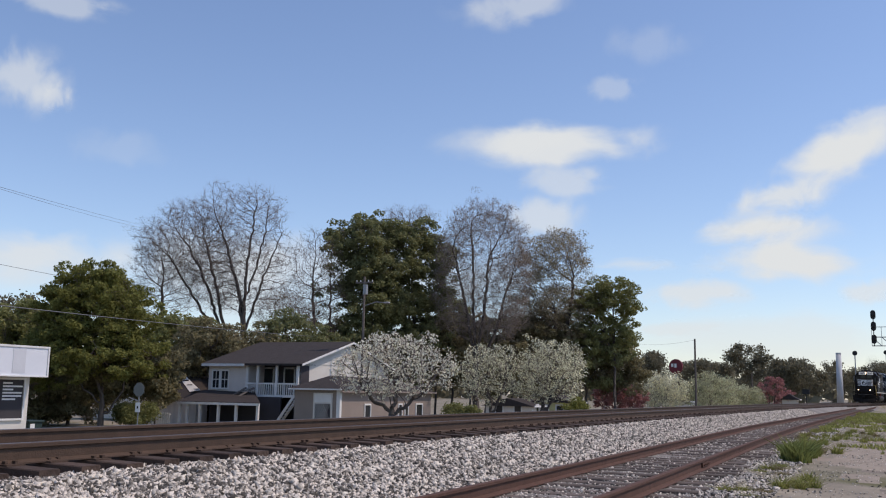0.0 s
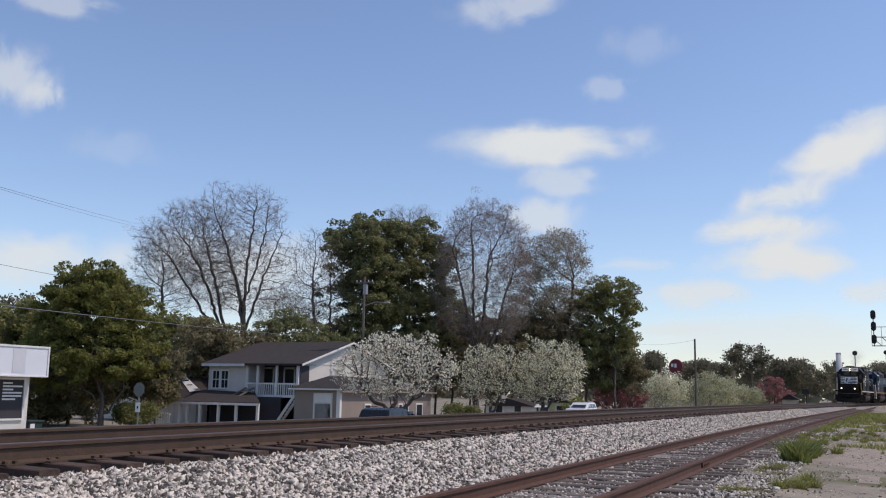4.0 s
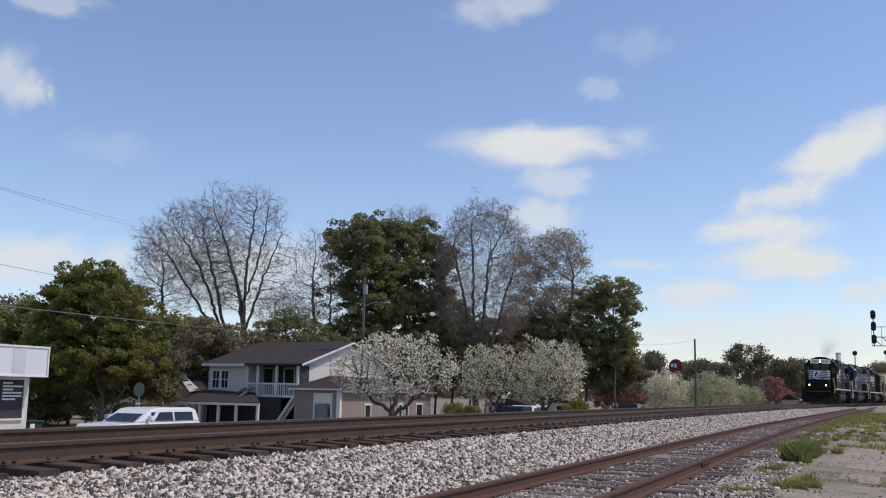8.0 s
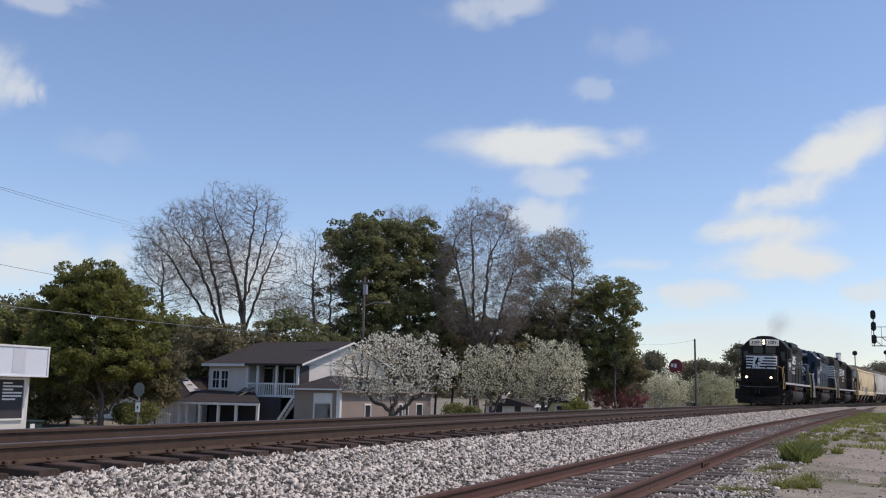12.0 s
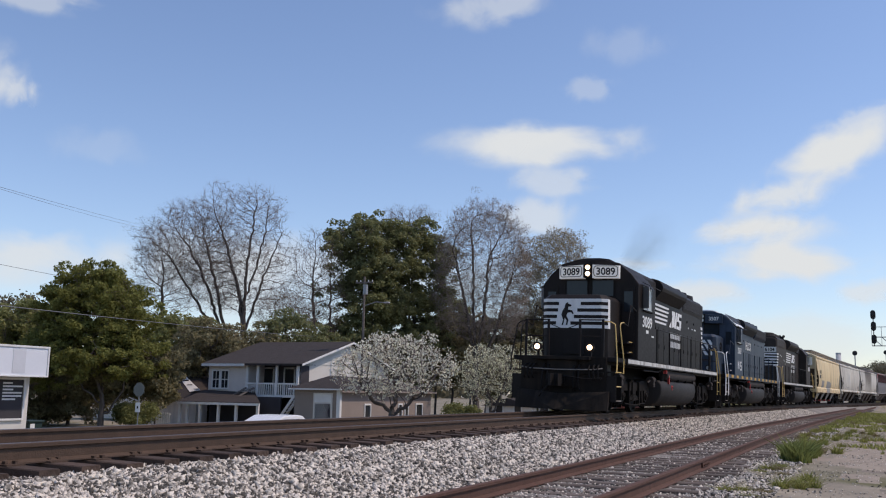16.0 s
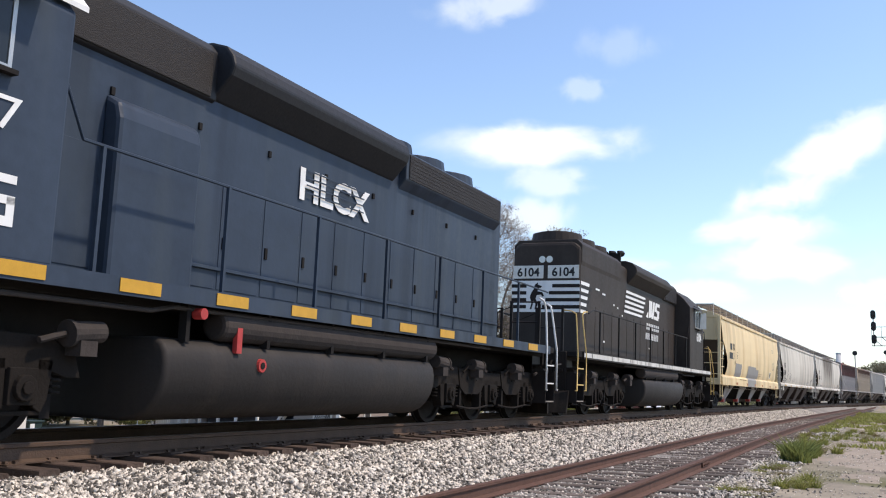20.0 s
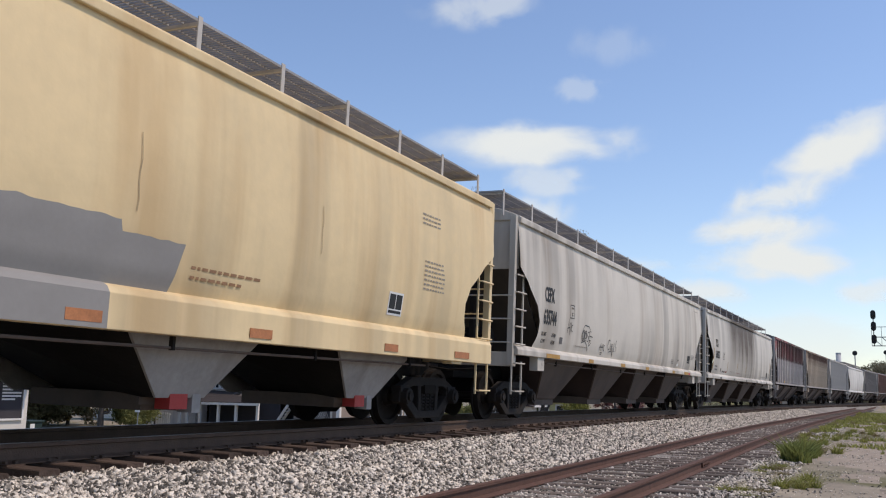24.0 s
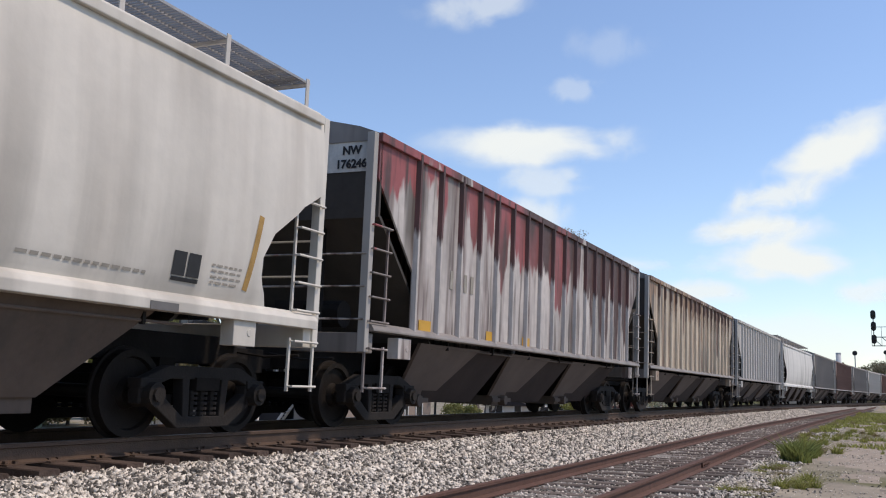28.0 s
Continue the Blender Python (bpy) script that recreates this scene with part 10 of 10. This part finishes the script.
# ---------------------------------------------------------------- clouds and smoke
def cloud_mat():
    m = bpy.data.materials.new("cloud_vapour")
    m.use_nodes = True
    n, l = m.node_tree.nodes, m.node_tree.links
    n.clear()
    out, mixs, tr, em = n.new("ShaderNodeOutputMaterial"), n.new("ShaderNodeMixShader"), n.new("ShaderNodeBsdfTransparent"), n.new("ShaderNodeEmission")
    tc, oi = n.new("ShaderNodeTexCoord"), n.new("ShaderNodeObjectInfo")
    ln = n.new("ShaderNodeVectorMath"); ln.operation = "LENGTH"
    sep = n.new("ShaderNodeMapping"); sep.inputs["Scale"].default_value = (1.0, 1.0, 0.0)
    off = n.new("ShaderNodeVectorMath"); off.operation = "MULTIPLY_ADD"
    off.inputs[1].default_value = (1.7, 0.75, 1)
    sc = n.new("ShaderNodeVectorMath"); sc.operation = "SCALE"
    sc.inputs[0].default_value = (31, 17, 23)
    l.new(oi.outputs["Random"], sc.inputs["Scale"])
    l.new(tc.outputs["Object"], off.inputs[0])
    l.new(sc.outputs[0], off.inputs[2])
    nz = n.new("ShaderNodeTexNoise")
    nz.inputs["Scale"].default_value, nz.inputs["Detail"].default_value, nz.inputs["Roughness"].default_value, nz.inputs["Distortion"].default_value = 1.1, 5.0, 0.5, 0.35
    l.new(off.outputs[0], nz.inputs["Vector"])
    l.new(tc.outputs["Object"], sep.inputs[0])
    l.new(sep.outputs[0], ln.inputs[0])

    def mth(op, a, b, clamp=False):
        k = n.new("ShaderNodeMath"); k.operation, k.use_clamp = op, clamp
        for i, v in enumerate((a, b)):
            if isinstance(v, (int, float)): k.inputs[i].default_value = v
            else: l.new(v, k.inputs[i])
        return k.outputs[0]
    fall = mth("SUBTRACT", 1.0, ln.outputs["Value"], True)
    a = mth("ADD", mth("MULTIPLY", fall, 1.15), mth("MULTIPLY", mth("SUBTRACT", nz.outputs[0], 0.5), 1.9))
    a = mth("MULTIPLY", mth("SUBTRACT", a, 0.13), 1.22, True)
    sm = mth("MULTIPLY", mth("MULTIPLY", a, a), mth("SUBTRACT", 3.0, mth("MULTIPLY", a, 2.0)))
    edge = mth("MULTIPLY", fall, 2.2, True)
    col = n.new("ShaderNodeSeparateColor")
    l.new(oi.outputs["Color"], col.inputs[0])
    al = mth("MULTIPLY", mth("MULTIPLY", sm, edge), col.outputs[0], True)
    em.inputs["Color"].default_value = (0.91, 0.98, 0.95, 1)
    em.inputs["Strength"].default_value = 0.79
    l.new(al, mixs.inputs[0]); l.new(tr.outputs[0], mixs.inputs[1]); l.new(em.outputs[0], mixs.inputs[2]); l.new(mixs.outputs[0], out.inputs[0])
    return m


CLOUDS = []
M_CLOUD = cloud_mat()


def cloud(az, el, w, h, dense, drift=0.0, tilt=0.0):
    """A thin far bank of cloud; az and el in degrees, half sizes in degrees, drift in degrees over the clip."""
    dist = 3000.0
    def at(a):
        d = Vector((math.cos(radians(a)) * math.cos(radians(el)), math.sin(radians(a)) * math.cos(radians(el)), math.sin(radians(el))))
        c = Vector((0, -7.8, .5)) + d * dist
        z = -d
        x = Vector((0, 0, 1)).cross(z).normalized()
        y = z.cross(x)
        return Matrix.Translation(c) @ Matrix((x, y, z)).transposed().to_4x4() @ Matrix.Rotation(radians(tilt), 4, "Z")
    key = "cloudsheet"
    def make():
        g = Geo()
        k = 12
        for i in range(k + 1):
            for j in range(k + 1):
                u, v = -1.15 + 2.3 * i / k, -1.15 + 2.3 * j / k
                g.v.append((u, v, -.05 * (u * u + v * v)))
        g.f = [(i * (k + 1) + j, (i + 1) * (k + 1) + j, (i + 1) * (k + 1) + j + 1, i * (k + 1) + j + 1) for i in range(k) for j in range(k)]
        return g.mesh("cloud", M_CLOUD, True)
    ob = new("cloud", cached(key, make))
    ob.scale = (dist * math.tan(radians(w)), dist * math.tan(radians(h)), dist * math.tan(radians(h)))
    ob.color = (dense, dense, dense, 1)
    ob.visible_shadow = False
    tagged(ob, "soft white fair-weather cloud drifting in blue sky", "cloud", "clouds", "structure")
    CLOUDS.append((ob, at(az), at(az + drift)))


def build_clouds():
    k = 28.65 / 826          # degrees for each unit of width below
    cloud(17.5, 15.1, 235 * k, 58 * k, .95, 1.3)
    cloud(19.3, 15.2, 120 * k, 30 * k, .6, 1.0)
    cloud(17.0, 12.9, 125 * k, 46 * k, .55, 1.3)
    cloud(18.2, 10.7, 110 * k, 60 * k, .65, .8)
    cloud(14.1, 18.4, 70 * k, 34 * k, .30, 2.4)
    cloud(20.2, 23.3, 140 * k, 50 * k, .50, 2.4)
    cloud(11.7, 20.8, 100 * k, 50 * k, .17, 2.6)
    cloud(49.7, 17.0, 90 * k, 75 * k, .60, 4.2)
    cloud(47.9, 16.3, 45 * k, 36 * k, .60, 3.4)
    cloud(47.8, 21.4, 120 * k, 34 * k, .45, 3.0)
    cloud(0.9, 13.7, 190 * k, 62 * k, 1.0, 0.5, 25)
    cloud(-1.0, 15.7, 95 * k, 30 * k, 0.55, 0.5, 10)
    cloud(4.0, 11.6, 115 * k, 46 * k, 0.85, 0.4, 12)
    cloud(5.1, 9.8, 185 * k, 50 * k, 1.0, 0.35, 2)
    cloud(4.3, 7.9, 180 * k, 54 * k, 1.0, 0.35, -3)
    cloud(9.1, 6.0, 140 * k, 38 * k, 0.8, 0.3, 3)
    cloud(12.4, 7.8, 125 * k, 19 * k, 0.5, 0.3)
    cloud(-0.7, 6.0, 80 * k, 32 * k, 0.7, 0.2)
    cloud(10.0, 3.9, 105 * k, 21 * k, 0.5, 0.2)
    cloud(48.2, 7.2, 230 * k, 70 * k, .8, .4)
    cloud(43.9, 13.6, 110 * k, 50 * k, .14, 2.0)
    cloud(36.0, 7.2, 280 * k, 120 * k, .75, .4)
    cloud(26.0, 7.5, 240 * k, 100 * k, .45, .4)
    cloud(3.9, 3.2, 330 * k, 70 * k, .5, .1)


PLUME = []


def build_plume():
    m = bpy.data.materials.new("exhaust_haze")
    m.use_nodes = True
    n, l = m.node_tree.nodes, m.node_tree.links
    b = n["Principled BSDF"]
    b.inputs["Base Color"].default_value = (0.20, 0.17, 0.15, 1)
    b.inputs["Roughness"].default_value = 1.0
    tc, ln, mp, nz = n.new("ShaderNodeTexCoord"), n.new("ShaderNodeVectorMath"), n.new("ShaderNodeMath"), n.new("ShaderNodeTexNoise")
    ln.operation = "LENGTH"
    l.new(tc.outputs["Object"], ln.inputs[0])
    mp.operation, mp.use_clamp = "SUBTRACT", True
    mp.inputs[0].default_value = 1.0
    l.new(ln.outputs["Value"], mp.inputs[1])
    nz.inputs["Scale"].default_value, nz.inputs["Detail"].default_value = 1.6, 4.0
    l.new(tc.outputs["Object"], nz.inputs["Vector"])
    mu = n.new("ShaderNodeMath"); mu.operation = "MULTIPLY"
    l.new(mp.outputs[0], mu.inputs[0]); l.new(nz.outputs[0], mu.inputs[1])
    m2 = n.new("ShaderNodeMath"); m2.operation, m2.use_clamp = "MULTIPLY", True
    l.new(mu.outputs[0], m2.inputs[0]); m2.inputs[1].default_value = 0.25
    l.new(m2.outputs[0], b.inputs["Alpha"])
    def make():
        g = Geo()
        k = 8
        for i in range(k + 1):
            for j in range(k + 1):
                u, v = -1 + 2 * i / k, -1 + 2 * j / k
                g.v.append((u * .42, u * .9, v))
        g.f = [(i * (k + 1) + j, (i + 1) * (k + 1) + j, (i + 1) * (k + 1) + j + 1, i * (k + 1) + j + 1) for i in range(k) for j in range(k)]
        return g.mesh("smoke_puff", m)
    for i, (dx, dz, r) in enumerate(((8.0, 4.95, .7), (8.8, 5.4, .9), (10.0, 5.8, 1.15), (11.6, 6.2, 1.35))):
        ob = new("exhaust_smoke", cached("puff", make))
        ob.scale = (r * 1.3, r, r * .9)
        ob.visible_shadow = False
        tagged(ob, "thin brown puff of diesel exhaust smoke over the locomotive", "smoke", "exhaust puffs", "stuff")
        PLUME.append((ob, dx, dz, i))


build_trees()
build_weeds()
build_house()
build_street()
build_cars()
build_clouds()
build_plume()
build_ballast()


# ---------------------------------------------------------------- movement
def motions():
    ts = [i * 0.5 for i in range(57)]
    for v, off in TRAIN:
        walk(v.ob, [(t, line(train_front(t) + off)) for t in ts])
    # wheels roll: turned by the distance run over their radius
    frames30 = [i / 30 for i in range(841)]
    for v, off in TRAIN[:7]:
        for w, dx, r in v.axles:
            walk(w, [(t, pose(dx, 0, r) @ Matrix.Rotation((train_front(t) - train_front(0)) / r, 4, "Y")) for t in frames30])
    # road traffic at steady speed
    secs = [float(i) for i in range(29)]
    for c, wheels, y, turn, t0, x0, v in ROAD_CARS:
        walk(c, [(t, pose(x0 + v * (t - t0), y, -2.165, 0, 0, turn)) for t in secs])
        for w, x, yy, r in wheels:
            walk(w, [(t, pose(x, yy, r) @ Matrix.Rotation(abs(v) * t / r, 4, "Y")) for t in frames30])
    for ob, a, b in CLOUDS:
        walk(ob, [(t, Matrix.Translation(a.translation.lerp(b.translation, t / 28)) @ a.to_quaternion().slerp(b.to_quaternion(), t / 28).to_matrix().to_4x4()) for t in (0.0, 7.0, 14.0, 21.0, 28.0)])
    for ob, dx, dz, i in PLUME:
        walk(ob, [(t, line(train_front(t) + dx + .25 * math.sin(t * 1.3 + i)) @ pose(0, 0, dz + .2 * math.sin(t * .9 + i * 2))) for t in ts])


motions()
